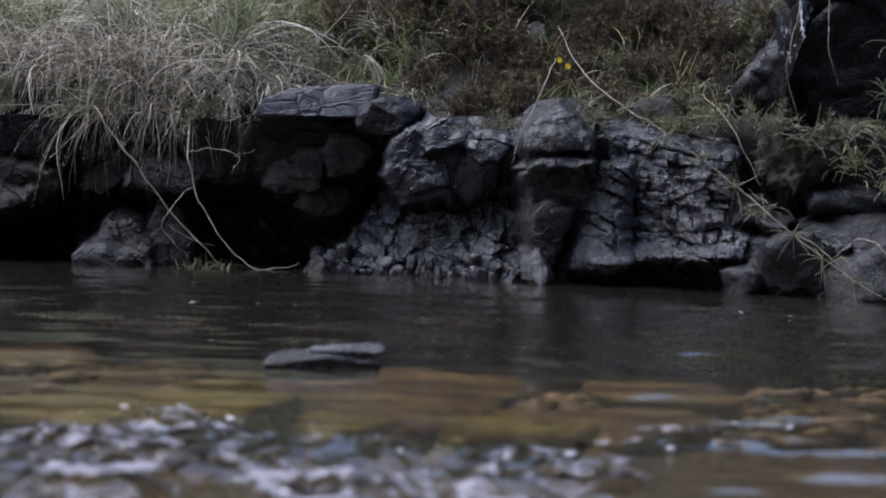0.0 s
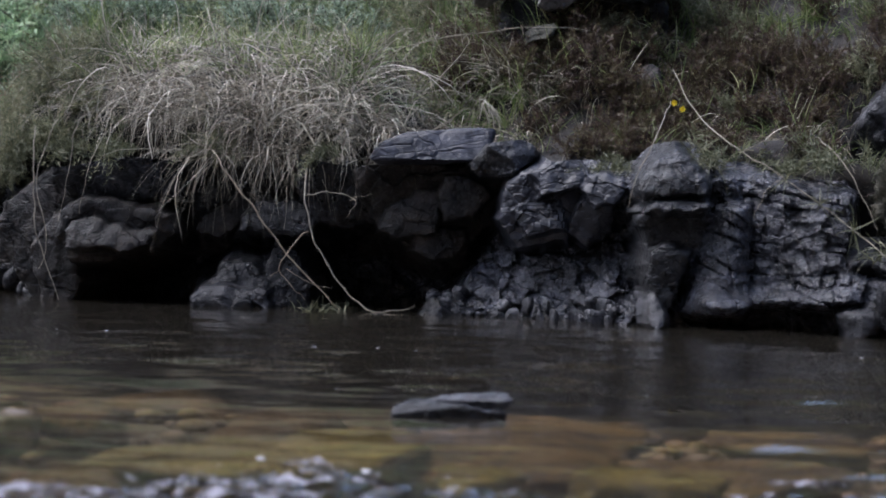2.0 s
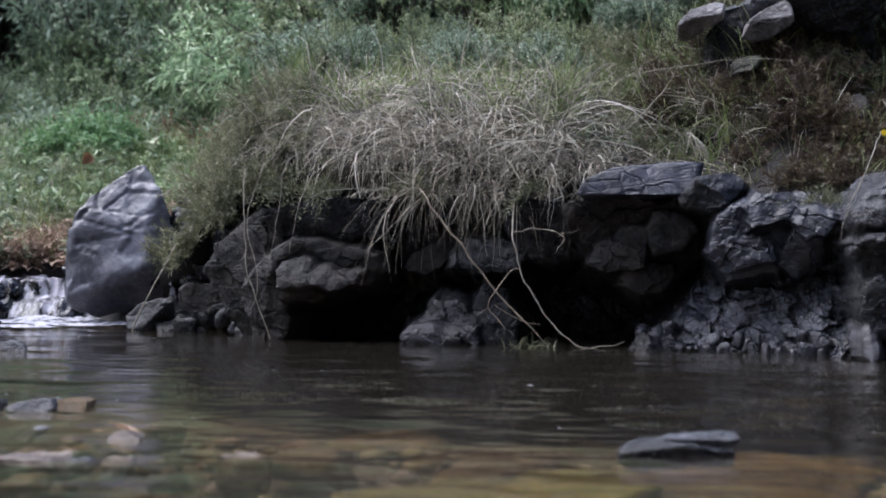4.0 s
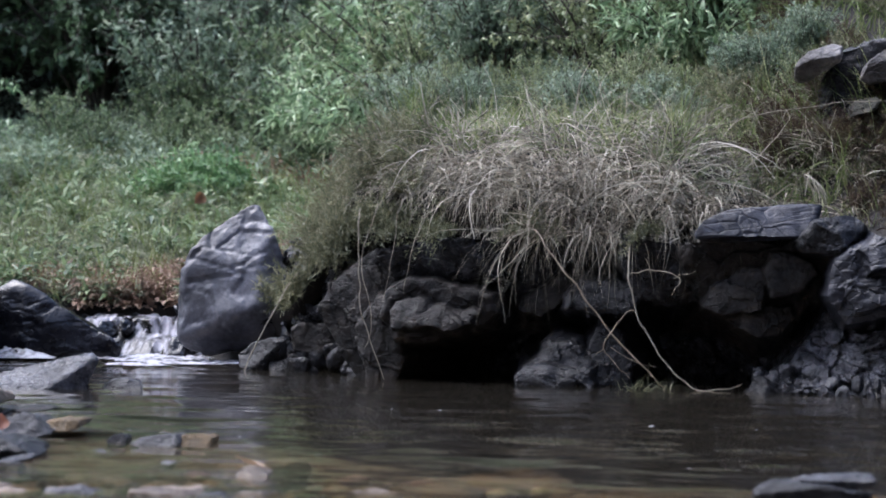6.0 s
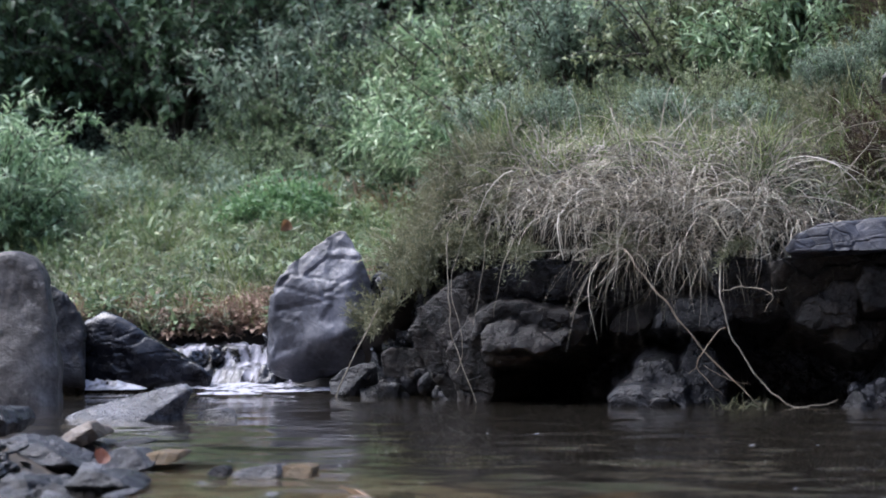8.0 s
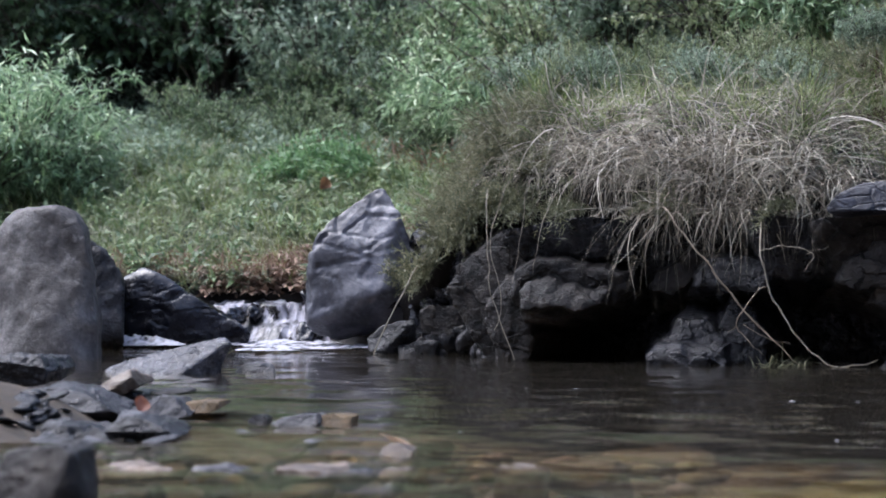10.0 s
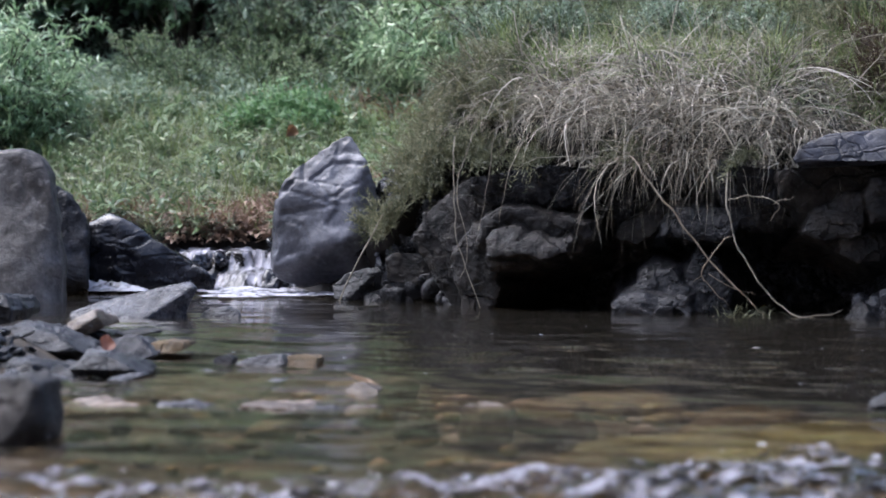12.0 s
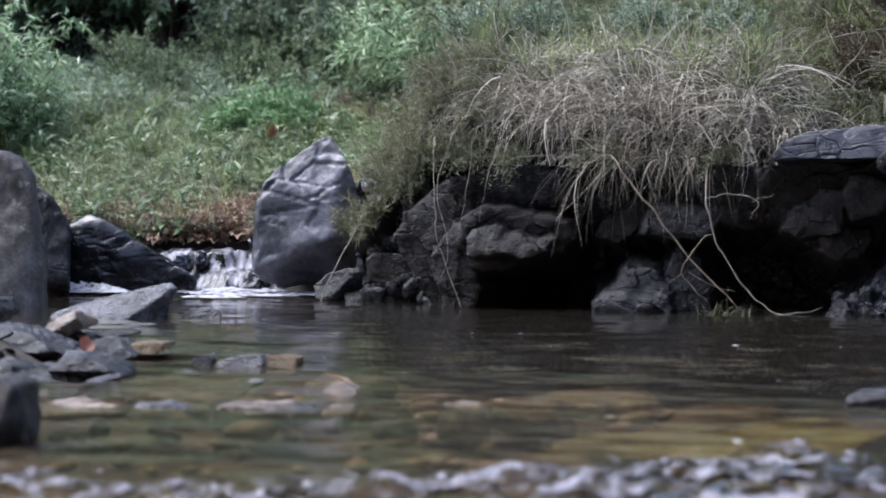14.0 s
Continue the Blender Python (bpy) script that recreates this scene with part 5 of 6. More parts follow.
tagged(part("shore_chips", mesh_of("shore_chips", *joined(bits)), SLATE), "small dark slate chips between the slabs", "gravel", kind="stuff")
BEDSTONES = "flat stones under the water"
NEARBED = [
    (-0.7, -0.29, 3.15, 3.5, -0.008, OLIVESTONE, "olive-yellow algae-covered slab under the water"),
    (-0.26, 0.06, 3.36, 3.76, -0.006, RUSTSTONE, "rust-yellow slab under the water"),
    (-0.18, -0.08, 3.0, 3.18, -0.004, OLIVESTONE, "small yellow stone under the water"),
    (-0.6, -0.42, 3.95, 4.3, -0.03, RUSTSTONE, "tan stone under the water"),
    (-0.9, -0.78, 3.76, 3.95, -0.002, RUSTSTONE, "brown stone just under the surface"),
    (-0.96, -0.88, 3.64, 3.74, 0.002, TANSTONE, "tan stone just breaking the surface"),
    (-1.3, -1.18, 4.1, 4.28, 0.004, TANSTONE, "tan stone just breaking the surface"),
    (0.1, 0.42, 3.3, 3.6, -0.03, RUSTSTONE, "brown slab under the water")]
FARBED = [
    (0.02, 0.2, 3.12, 3.3, -0.012, OLIVESTONE, "small olive stone under the water"),
    (0.3, 0.5, 3.75, 4.05, -0.03, RUSTSTONE, "brown stone under the water"),
    (-0.2, 0.12, 4.0, 4.4, -0.045, RUSTSTONE, "brown slab under the water"),
    (-0.86, -0.7, 4.3, 4.7, -0.04, RUSTSTONE, "tan stone under the water"),
    (-0.46, -0.28, 3.6, 3.85, -0.025, OLIVESTONE, "olive stone under the water"),
    (-0.75, -0.62, 2.98, 3.1, -0.01, RUSTSTONE, "brown stone under the water")]
for k, (x0, x1, y0, y1, z1, mat, lab) in enumerate(NEARBED + FARBED):
    rock("bed_stone", lab, ((x0 + x1) / 2, (y0 + y1) / 2, z1 - 0.032), ((x1 - x0) / 2 * 1.12, (y1 - y0) / 2 * 1.12, 0.036), 120 + k, mat, BEDSTONES, "stone",
         sub=4, facets=3, sharp=9, rough=0.04, crack=0.01, chip=0, wave=0.12, cuts=[(0, 0, 1, 0.9)])
rng = np.random.default_rng(321)
bits = []
for k in range(900):
    x, y = rng.uniform(-1.7, 0.95), rng.uniform(3.35, 6.0)
    r = rng.uniform(0.008, 0.03)
    v, f = sphere(1)
    w = 1 + 0.25 * vnoise(v * 2.0 + 3 * k, 7)
    bits.append((v * w[:, None] * np.array((r * rng.uniform(0.8, 1.6), r * rng.uniform(0.8, 1.6), r * 0.5)) + np.array((x, y, float(ground_height(np.array([x]), np.array([y]))[0]) + r * 0.3 + rng.uniform(0, 0.015) * (y < 4.6))), f))
tagged(part("bed_gravel", mesh_of("bed_gravel", *joined(bits)), GRAVEL), "brown, olive and grey pebbles on the creek bed", "gravel", kind="stuff")

# ---- the little waterfall ----
U, V = np.meshgrid(np.linspace(0, 1, 150), np.linspace(0, 1, 150), indexing="ij")
p = np.stack([U * 5, V * 4, 0 * U], -1).reshape(-1, 3)
fxx = -3.25 + 0.3 * V + (0.72 - 0.3 * V) * U + 0.02 * fbm(p, 2, 80).reshape(U.shape)
fyy = 9.0 - 0.66 * V
drop = np.interp(V + 0.05 * fbm(p * 1.3, 2, 82).reshape(U.shape), [0, 0.3, 0.38, 0.55, 0.62, 0.78, 0.9, 1.0], [0.235, 0.215, 0.165, 0.145, 0.09, 0.06, 0.012, 0.002])
chop = np.stack([fxx * 17, fyy * 11, 0 * U], -1).reshape(-1, 3)
fzz = drop + 0.014 * (0.5 - np.abs(fbm(chop, 3, 84))).reshape(U.shape)
q = np.stack([fxx * 34, fyy * 6, fzz * 6], -1).reshape(-1, 3)
n = 0.008 * fbm(q, 3, 81).reshape(U.shape)
falls = part("waterfall", mesh_of("waterfall", np.stack([fxx, fyy - n, fzz + n * 0.7], -1).reshape(-1, 3), grid_faces(150, 150)), WHITEWATER)
tagged(falls, "small white waterfall spilling between the boulders", "waterfall", kind="structure")


def foam_patch(cx, cy, rx, ry, seed, z=0.008, around=64, rings=14, bulge=0.008):
    a = np.linspace(0, 2 * math.pi, around, endpoint=False)
    r = np.linspace(0, 1, rings)
    A, R = np.meshgrid(a, r, indexing="ij")
    w = 1 + 0.3 * fbm(np.stack([np.cos(A) * 2 + seed, np.sin(A) * 2, R * 0], -1).reshape(-1, 3), 3, seed).reshape(A.shape)
    x, y = cx + rx * R * w * np.cos(A), cy + ry * R * w * np.sin(A)
    h = z + bulge * (1 - R ** 2) * (1 + fbm(np.stack([x * 40, y * 40, x * 0], -1).reshape(-1, 3), 2, seed).reshape(A.shape))
    i = np.arange(around * rings).reshape(around, rings)
    j = np.roll(i, -1, axis=0)
    return np.stack([x, y, h], -1).reshape(-1, 3), np.stack([i[:, :-1].ravel(), j[:, :-1].ravel(), j[:, 1:].ravel(), i[:, 1:].ravel()], 1)


foam = part("foam", mesh_of("foam", *joined([foam_patch(-2.72, 8.3, 0.3, 0.22, 5), foam_patch(-3.2, 8.12, 0.18, 0.14, 6, 0.012, bulge=0.02), foam_patch(-2.45, 8.0, 0.2, 0.12, 7), foam_patch(-2.6, 7.75, 0.12, 0.05, 8)])), FOAM)
tagged(foam, "white foam below the waterfall", "foam", kind="stuff")
rng = np.random.default_rng(15)
m, nt, b = shader("foam fleck")
b.inputs["Base Color"].default_value, b.inputs["Roughness"].default_value = (0.55, 0.55, 0.56, 1), 0.4
FLECK = m
bits = []
for k in range(38):
    x, y = rng.uniform(-2.3, 1.0), rng.uniform(4.2, 7.6)
    if y > shore(x) - 0.15:
        continue
    v, f = sphere(1)
    bits.append((v * (1 + 0.6 * vnoise(v * 1.7 + 5 * k, 6))[:, None] * np.array((rng.uniform(0.002, 0.007), rng.uniform(0.003, 0.012), 0.0006)) * rng.uniform(0.4, 1.1) + np.array((x, y, 0.003)), f))
tagged(part("foam_flecks", mesh_of("foam_flecks", *joined(bits)), FLECK), "white foam flecks drifting on the pool", "foam", kind="stuff")

# white flecks on the riffle, drawn for foam and sky glints alike
bits = []
for k in range(190):
    x, y = rng.uniform(-1.3, 0.75), rng.uniform(2.1, 3.05)
    if x > 0.2 and not (0.27 < x < 0.47 and y > 2.8):
        continue
    lim = np.interp(x, RIFFLE_X, RIFFLE_Y) + 0.05
    if y > lim or vnoise(np.array([[x * 5, y * 5, 0.5]]), 99)[0] < -0.1:
        continue
    v, f = sphere(2)
    r = 1 + 0.5 * vnoise(v * 1.5 + k, 5)
    bits.append((v * r[:, None] * np.array((rng.uniform(0.002, 0.011), rng.uniform(0.003, 0.012), 0.0022)) * rng.uniform(0.2, 1.0) ** 1.5 + np.array((x, y, rng.uniform(0.002, 0.014))), f))
tagged(part("riffle_foam", mesh_of("riffle_foam", *joined(bits)), FLECK), "white foam, bubbles and painted sky glints on the shallow riffle", "foam", kind="stuff")

# pale sheet along the crests: foam plus sky reflection put into its colour
fx0, fy0 = np.meshgrid(np.arange(-1.35, 0.85, 0.005), np.arange(2.12, 3.12, 0.007), indexing="ij")
q = np.stack([fx0, fy0, 0 * fx0], -1).reshape(-1, 3)
edge = np.interp(q[:, 0], RIFFLE_X, RIFFLE_Y) + 0.1 * fbm(q * np.array((3.0, 0.6, 1)), 2, 41)
strength = step01(edge - q[:, 1], -0.05, 0.12) * (1 - 0.75 * step01(q[:, 0], 0.2, 0.3)) + 0.55 * np.exp(-((q[:, 0] - 0.4) / 0.14) ** 2 - ((q[:, 1] - 2.95) / 0.1) ** 2)
crest = 0.55 - np.abs(fbm(q * np.array((7.0, 15.0, 1)), 3, 135)) + 0.3 * fbm(q * np.array((24.0, 38.0, 1)), 3, 137) + 0.25 * fbm(q * 2.6, 2, 139)
lift = 0.006 + riffle_height(q) + 0.007 * np.clip(crest, 0, 1) * strength
foamy = (crest * strength > 0.3).reshape(fx0.shape)
cells_ = grid_faces(*fx0.shape)
kept = foamy.ravel()[cells_].all(1)
used, index = np.unique(cells_[kept], return_inverse=True)
sheet = np.column_stack([q[:, :2], lift])[used]
tagged(part("broken_water", mesh_of("broken_water", sheet, index.reshape(-1, 4)), BROKEN), "broken water on the shallow riffle, its bluish-white part foam, part painted sky reflection", "foam", kind="stuff")

# ---- roots and dead stems hanging over the bank ----
STEMS = "dead stems hanging over the bank"


def stem(name, label, lines, material=None, seed=0):
    """One branching twig: each line is its points and its radii; branches are parts of it."""
    root = None
    for k, (pts, rad) in enumerate(lines):
        me = mesh_of(name, *tube(pts, [0.72 * r for r in rad], wobble=0.0035, seed=seed + 3 * k))
        if root is None:
            root = part(name, me, material or TWIG)
        else:
            part("branch", me, material or TWIG, root)
    return tagged(root, label, "twig", STEMS)


stem("forked_root", "pale bare root hooking down into the water", [
    ([(-0.79, 7.1, 0.47), (-0.789, 7.0, 0.351), (-0.752, 6.97, 0.211), (-0.672, 6.95, 0.089), (-0.584, 6.93, 0.011), (-0.5, 6.93, 0.004), (-0.435, 6.95, 0.022)], (0.0045, 0.004, 0.0035, 0.002)),
    ([(-0.785, 7.0, 0.351), (-0.74, 6.99, 0.362), (-0.692, 6.98, 0.364), (-0.63, 6.96, 0.344), (-0.638, 6.95, 0.315), (-0.655, 6.95, 0.292)], (0.003, 0.0025, 0.001)),
    ([(-0.65, 6.96, 0.34), (-0.61, 6.95, 0.355), (-0.575, 6.95, 0.362)], (0.0015, 0.0008))], seed=1)
stem("slanting_root", "brown root slanting from the grass to the water", [
    ([(-1.1, 7.15, 0.49), (-1.064, 7.08, 0.446), (-0.956, 7.03, 0.315), (-0.831, 7.0, 0.158), (-0.725, 6.98, 0.053), (-0.672, 6.97, 0.0)], (0.004, 0.0045, 0.004, 0.002)),
    ([(-0.77, 6.99, 0.243), (-0.8, 6.98, 0.225), (-0.835, 6.97, 0.18), (-0.858, 6.97, 0.12), (-0.82, 6.96, 0.07), (-0.778, 6.96, 0.035)], (0.003, 0.003, 0.0012)),
    ([(-0.858, 6.97, 0.12), (-0.89, 6.96, 0.1)], (0.002, 0.001)),
    ([(-0.84, 6.98, 0.13), (-0.76, 6.97, 0.08), (-0.7, 6.96, 0.07)], (0.002, 0.001))], ROOT, seed=20)
stem("hanging_root", "pale root hanging to the water", [([(-1.69, 7.25, 0.56), (-1.682, 7.2, 0.489), (-1.672, 7.16, 0.343), (-1.652, 7.14, 0.197), (-1.577, 7.12, 0.005)], (0.002, 0.003, 0.003, 0.002))], seed=40)
stem("hanging_root", "thin pale root hanging from the grass", [([(-1.62, 7.25, 0.58), (-1.635, 7.2, 0.526), (-1.663, 7.16, 0.379), (-1.624, 7.14, 0.215), (-1.642, 7.13, 0.105)], (0.002, 0.0025, 0.0015))], seed=43)
stem("hanging_root", "thin pale root hanging from the grass", [([(-1.53, 7.25, 0.6), (-1.552, 7.2, 0.544), (-1.57, 7.17, 0.38), (-1.591, 7.15, 0.252)], (0.002, 0.0022, 0.001))], seed=46)
stem("hanging_root", "thin pale root hanging from the grass", [([(-1.46, 7.25, 0.55), (-1.5, 7.18, 0.43), (-1.53, 7.17, 0.28)], (0.0018, 0.002, 0.001))], seed=48)
stem("leaning_stick", "pale stick leaning out of the water", [([(-2.0, 7.85, 0.38), (-2.061, 7.72, 0.264), (-2.171, 7.62, 0.0)], (0.0025, 0.004, 0.004))], seed=50)
stem("trailing_stem", "long green-brown grass stem trailing into the water", [
    ([(0.33, 6.9, 0.76), (0.403, 6.6, 0.596), (0.499, 6.35, 0.505), (0.611, 6.25, 0.429), (0.786, 6.15, 0.293), (0.93, 6.05, 0.171), (1.08, 5.95, 0.055), (1.18, 5.9, -0.003)], (0.002, 0.0024, 0.0024, 0.0014)),
    ([(0.499, 6.35, 0.505), (0.56, 6.3, 0.535), (0.62, 6.28, 0.54)], (0.002, 0.001)),
    ([(0.611, 6.25, 0.429), (0.56, 6.2, 0.4), (0.52, 6.2, 0.32)], (0.002, 0.001)),
    ([(0.93, 6.05, 0.171), (0.99, 6.0, 0.14), (1.05, 5.96, 0.08)], (0.002, 0.001))], seed=60)
reed = bpy.data.objects["trailing_stem"]
rng = np.random.default_rng(64)
for c in ((0.499, 6.35, 0.505), (0.61, 6.25, 0.43), (0.7, 6.2, 0.36), (0.786, 6.15, 0.293), (0.93, 6.05, 0.171), (1.0, 6.0, 0.11), (1.08, 5.95, 0.055)):
    n = 12
    way = np.stack([rng.normal(0.1, 0.7, n), rng.normal(-0.2, 0.4, n), rng.normal(0.1, 0.7, n)], 1)
    part("leaf_burst", mesh_of("leaf_burst", *blades(np.tile(c, (n, 1)), way, rng.uniform(0.03, 0.09, n), np.full(n, 0.0016), rng.uniform(0.3, 1.4, n), 5, 0.3, rng)), REED, reed, "narrow grey-green leaves")
stem("trailing_stem", "thin pale stem hanging over the mossy rock", [([(0.74, 6.7, 0.56), (0.77, 6.5, 0.511), (0.815, 6.4, 0.434), (0.88, 6.35, 0.295)], (0.002, 0.0025, 0.0015))], seed=70)
stem("trailing_stem", "pale dry stem hanging in front of the knobs", [([(0.33, 6.95, 0.66), (0.293, 6.7, 0.588), (0.23, 6.58, 0.456), (0.192, 6.55, 0.341)], (0.002, 0.0025, 0.001))], seed=73)
stem("long_stem", "long pale grass stem lying across the slope", [([(-0.6, 7.55, 0.81), (-0.495, 7.5, 0.855), (-0.309, 7.45, 0.892), (-0.031, 7.45, 0.92), (0.116, 7.5, 0.907)], (0.0022, 0.0025, 0.0012))], seed=76)
stem("arched_stem", "pale arched stem dipping into the water", [([(1.04, 6.1, 0.1), (1.075, 6.0, 0.155), (1.117, 5.95, 0.163), (1.15, 5.9, 0.12), (1.165, 5.88, 0.0)], (0.002, 0.0025, 0.0015))], seed=79)
stem("arched_stem", "thin pale stem dipping into the water", [([(1.0, 6.1, 0.06), (1.03, 6.0, 0.11), (1.06, 5.95, 0.1), (1.08, 5.93, 0.0)], (0.0015, 0.002, 0.001))], seed=82)
stem("dangling_stem", "thin stem dangling from the overhanging rock", [([(1.05, 6.7, 0.95), (1.0, 6.6, 0.75), (0.98, 6.58, 0.62), (1.01, 6.57, 0.5)], (0.002, 0.002, 0.001))], seed=84)
stem("dangling_stem", "thin stem dangling from the overhanging rock", [([(1.12, 6.7, 0.95), (1.1, 6.6, 0.72), (1.13, 6.58, 0.58)], (0.002, 0.002, 0.001))], seed=86)

# ---- grasses on the bank ----
def tussock(name, label, material, x0, x1, s0, s1, tufts, per, length, fall, seed, width=0.0028, forward=0.5, upward=1.0, curl=0.5, spread=0.022, sway=0.35):
    """A grass tussock made of tufts; the blades of a tuft share their root and roughly their way."""
    rng = np.random.default_rng(seed)
    root = new(name)
    root.location = ((x0 + x1) / 2, float(shore((x0 + x1) / 2)) + 0.1 + (s0 + s1) / 2, 0.45)
    off = np.array(root.location)
    for j in range(tufts):
        x, s = rng.uniform(x0, x1), s0 + (s1 - s0) * rng.uniform(0, 1) ** 1.2
        c = np.array((x, float(shore(x)) + 0.1 * (1 - float(step01(s, 0.6, 0.85))) + s, float(bank_height(x, float(shore(x)) + s)) - 0.01)) - off
        n = int(per * rng.uniform(0.6, 1.3))
        lead = np.array((rng.normal(0, 0.55 if sway < 0.55 else 0.85), rng.normal(-forward, 0.3), upward * rng.uniform(0.5, 1.5)))
        way = lead + rng.normal(size=(n, 3)) * np.array((sway, 0.3, 0.25))
        base = c + rng.normal(size=(n, 3)) * np.array((spread, spread, 0.006))
        L = length * rng.uniform(0.55, 1.25) * rng.uniform(0.25, 1.2, n)
        v, f = blades(base, way, L, width * rng.uniform(0.5, 1.3, n), fall * rng.uniform(0.4, 1.4, n), 7, curl, rng)
        part("tuft", mesh_of("tuft", v, f), material, root)
    return tagged(root, label, "grass", "grass tussocks on the bank")


for k, (x, s0, hang) in enumerate([(-1.64, 0.14, 0.11), (-1.5, 0.12, 0.12), (-1.34, 0.05, 0.17), (-1.2, -0.02, 0.22), (-1.06, -0.05, 0.26), (-0.92, -0.05, 0.25), (-0.78, -0.03, 0.22), (-0.65, 0.03, 0.17)]):
    tussock("dry_grass_tussock", "dry straw-coloured grass tussock drooping over the bank edge", STRAW, x - 0.13, x + 0.13, s0, s0 + 0.2, 26, 15, hang * 1.3, 4.2, 200 + k, forward=0.7, upward=0.35, curl=1.1, width=0.0019, sway=0.65)
    tussock("dry_grass_tussock", "dry straw-coloured grass tussock on the bank top", STRAW, x - 0.15, x + 0.15, 0.06, 0.42, 34, 15, 0.32, 3.6, 220 + k, forward=0.6, upward=0.5, curl=1.2, width=0.0019, sway=0.75)
    tussock("tall_grass_tussock", "long straw-coloured grass stalks arching from the bank top", PALESTRAW, x - 0.15, x + 0.15, 0.08, 0.75, 20, 5, 0.34, 2.4, 960 + k, forward=0.5, upward=0.75, curl=1.0, width=0.0022, sway=0.8)
    tussock("withered_grass_tussock", "brown withered grass inside the overhanging tussock", OLDGRASS, x - 0.13, x + 0.13, s0 + 0.02, 0.34, 7, 22, 0.22, 2.6, 230 + k, forward=0.7, upward=0.5, width=0.002)
    tussock("green_grass_tussock", "green and straw grass tussock on the bank top", GRASS, x - 0.14, x + 0.14, 0.2, 0.85, 20, 22, 0.19, 2.0, 240 + k, forward=0.3, upward=0.9, width=0.0023, sway=0.6)
for k, x in enumerate((-0.48, -0.36, -0.24, -0.1)):
    tussock("dry_grass_tussock", "straw and green grass tussock above the ledge", STRAW, x - 0.1, x + 0.1, 0.5, 1.3, 11, 14, 0.25, 2.2, 900 + k, forward=0.4, upward=0.9, curl=0.7, width=0.0021, sway=0.6)
    tussock("green_grass_tussock", "green grass tussock above the ledge", GRASS, x - 0.1, x + 0.1, 0.5, 1.4, 16, 22, 0.22, 1.3, 910 + k, forward=0.3, upward=1.0, width=0.0021, sway=0.5)
for k, x in enumerate((-0.58, -0.46, -0.34, -0.2)):
    tussock("dry_grass_tussock", "dry straw grass tussock drooping towards the ledge", STRAW, x - 0.09, x + 0.09, 0.34, 0.62, 18, 14, 0.22, 3.6, 980 + k, forward=0.6, upward=0.5, curl=1.1, width=0.0019, sway=0.7)
for k, x in enumerate(np.arange(-1.6, -0.3, 0.16)):
    tussock("dry_grass_tussock", "mixed straw grass standing on the mound of the bank", STRAW, x - 0.12, x + 0.12, 0.4, 1.0, 20, 12, 0.2, 2.2, 1000 + k, forward=0.3, upward=0.8, curl=1.1, width=0.0019, sway=0.7)
for k, (x, s) in enumerate([(-0.3, 0.5), (-0.5, 0.45), (-0.4, 0.6), (-0.62, 0.12), (-0.7, 0.2), (-0.76, 0.1), (-1.58, 0.16), (-0.45, 0.42)]):
    tussock("rust_grass_tussock", "rust-brown dry grass mixed into the bank fringe", RUSTGRASS, x - 0.06, x + 0.06, s, s + 0.12, 7, 22, 0.19, 3.2, 250 + k, forward=0.55, upward=0.6, curl=0.7, width=0.002, sway=0.6)
for k, x in enumerate(np.arange(-0.55, 1.6, 0.2)):
    tussock("brown_grass_tussock", "short brown withered grass on the slope", HEATH if x > 0 and k % 2 else OLDGRASS, x - 0.16, x + 0.16, 0.34, 1.2, 26, 24, 0.13, 1.6, 260 + k, forward=0.5, upward=0.8, width=0.0017)
    tussock("green_grass_tussock", "sparse green grass on the slope", GRASS, x - 0.16, x + 0.16, 0.36, 1.5, 14, 15, 0.16, 1.0, 280 + k, forward=0.3, upward=1.1, width=0.002)
    tussock("dry_grass_tussock", "pale dry grass scattered on the slope", STRAW, x - 0.16, x + 0.16, 0.4, 1.5, 12, 11, 0.17, 2.2, 300 + k, forward=0.5, upward=0.9, width=0.0018)


def feathery(name, label, material, x0, x1, s0, s1, stems, height, seed, lean=0.3, droop=0.5, leaf=0.034, thick=0.0015):
    """Wiry herbs: thin stems closely set with short narrow leaves."""
    rng = np.random.default_rng(seed)
    root = new(name)
    root.location = ((x0 + x1) / 2, float(shore((x0 + x1) / 2)) + (s0 + s1) / 2, 0.5)
    off = np.array(root.location)
    sprigs = max(2, stems // 24)
    for j in range(sprigs):
        n0 = stems // sprigs
        cx, cs = rng.uniform(x0, x1), rng.uniform(s0, s1)
        x, s = cx + rng.normal(0, 0.025, n0), cs + rng.normal(0, 0.025, n0)
        base = np.stack([x, shore(x) + 0.1 * (1 - step01(s, 0.6, 0.85)) + s, bank_height(x, shore(x) + s) - 0.01], 1) - off
        lead = np.array((rng.normal(0, 0.35), rng.normal(-lean, 0.25), 1.0))
        way = unit(lead + rng.normal(size=(n0, 3)) * 0.3)
        h = height * rng.uniform(0.7, 1.2) * rng.uniform(0.5, 1.1, n0)
        per = 34
        t = np.tile(np.linspace(0.15, 1, per), n0)
        i = np.repeat(np.arange(n0), per)
        p = base[i] + way[i] * (h[i] * t)[:, None]
        p[:, 2] -= droop * h[i] * t ** 2 * 0.5
        p[:, 1] -= droop * h[i] * t ** 2 * 0.3
        d = unit(way[i] * 0.8 + rng.normal(size=(len(p), 3)) * 0.7)
        n = len(p)
        green = blades(p, d, leaf * rng.uniform(0.5, 1.3, n) * (1.2 - 0.6 * t), np.full(n, thick), np.full(n, 0.4), 2, rng=rng)
        wood = blades(base, way, h, np.full(n0, 0.0013), np.full(n0, droop), 5, 0.05, rng)
        part("sprig", mesh_of("sprig", *joined([green, wood])), material, root)
    return tagged(root, label, "herb", "wiry herbs on the bank")


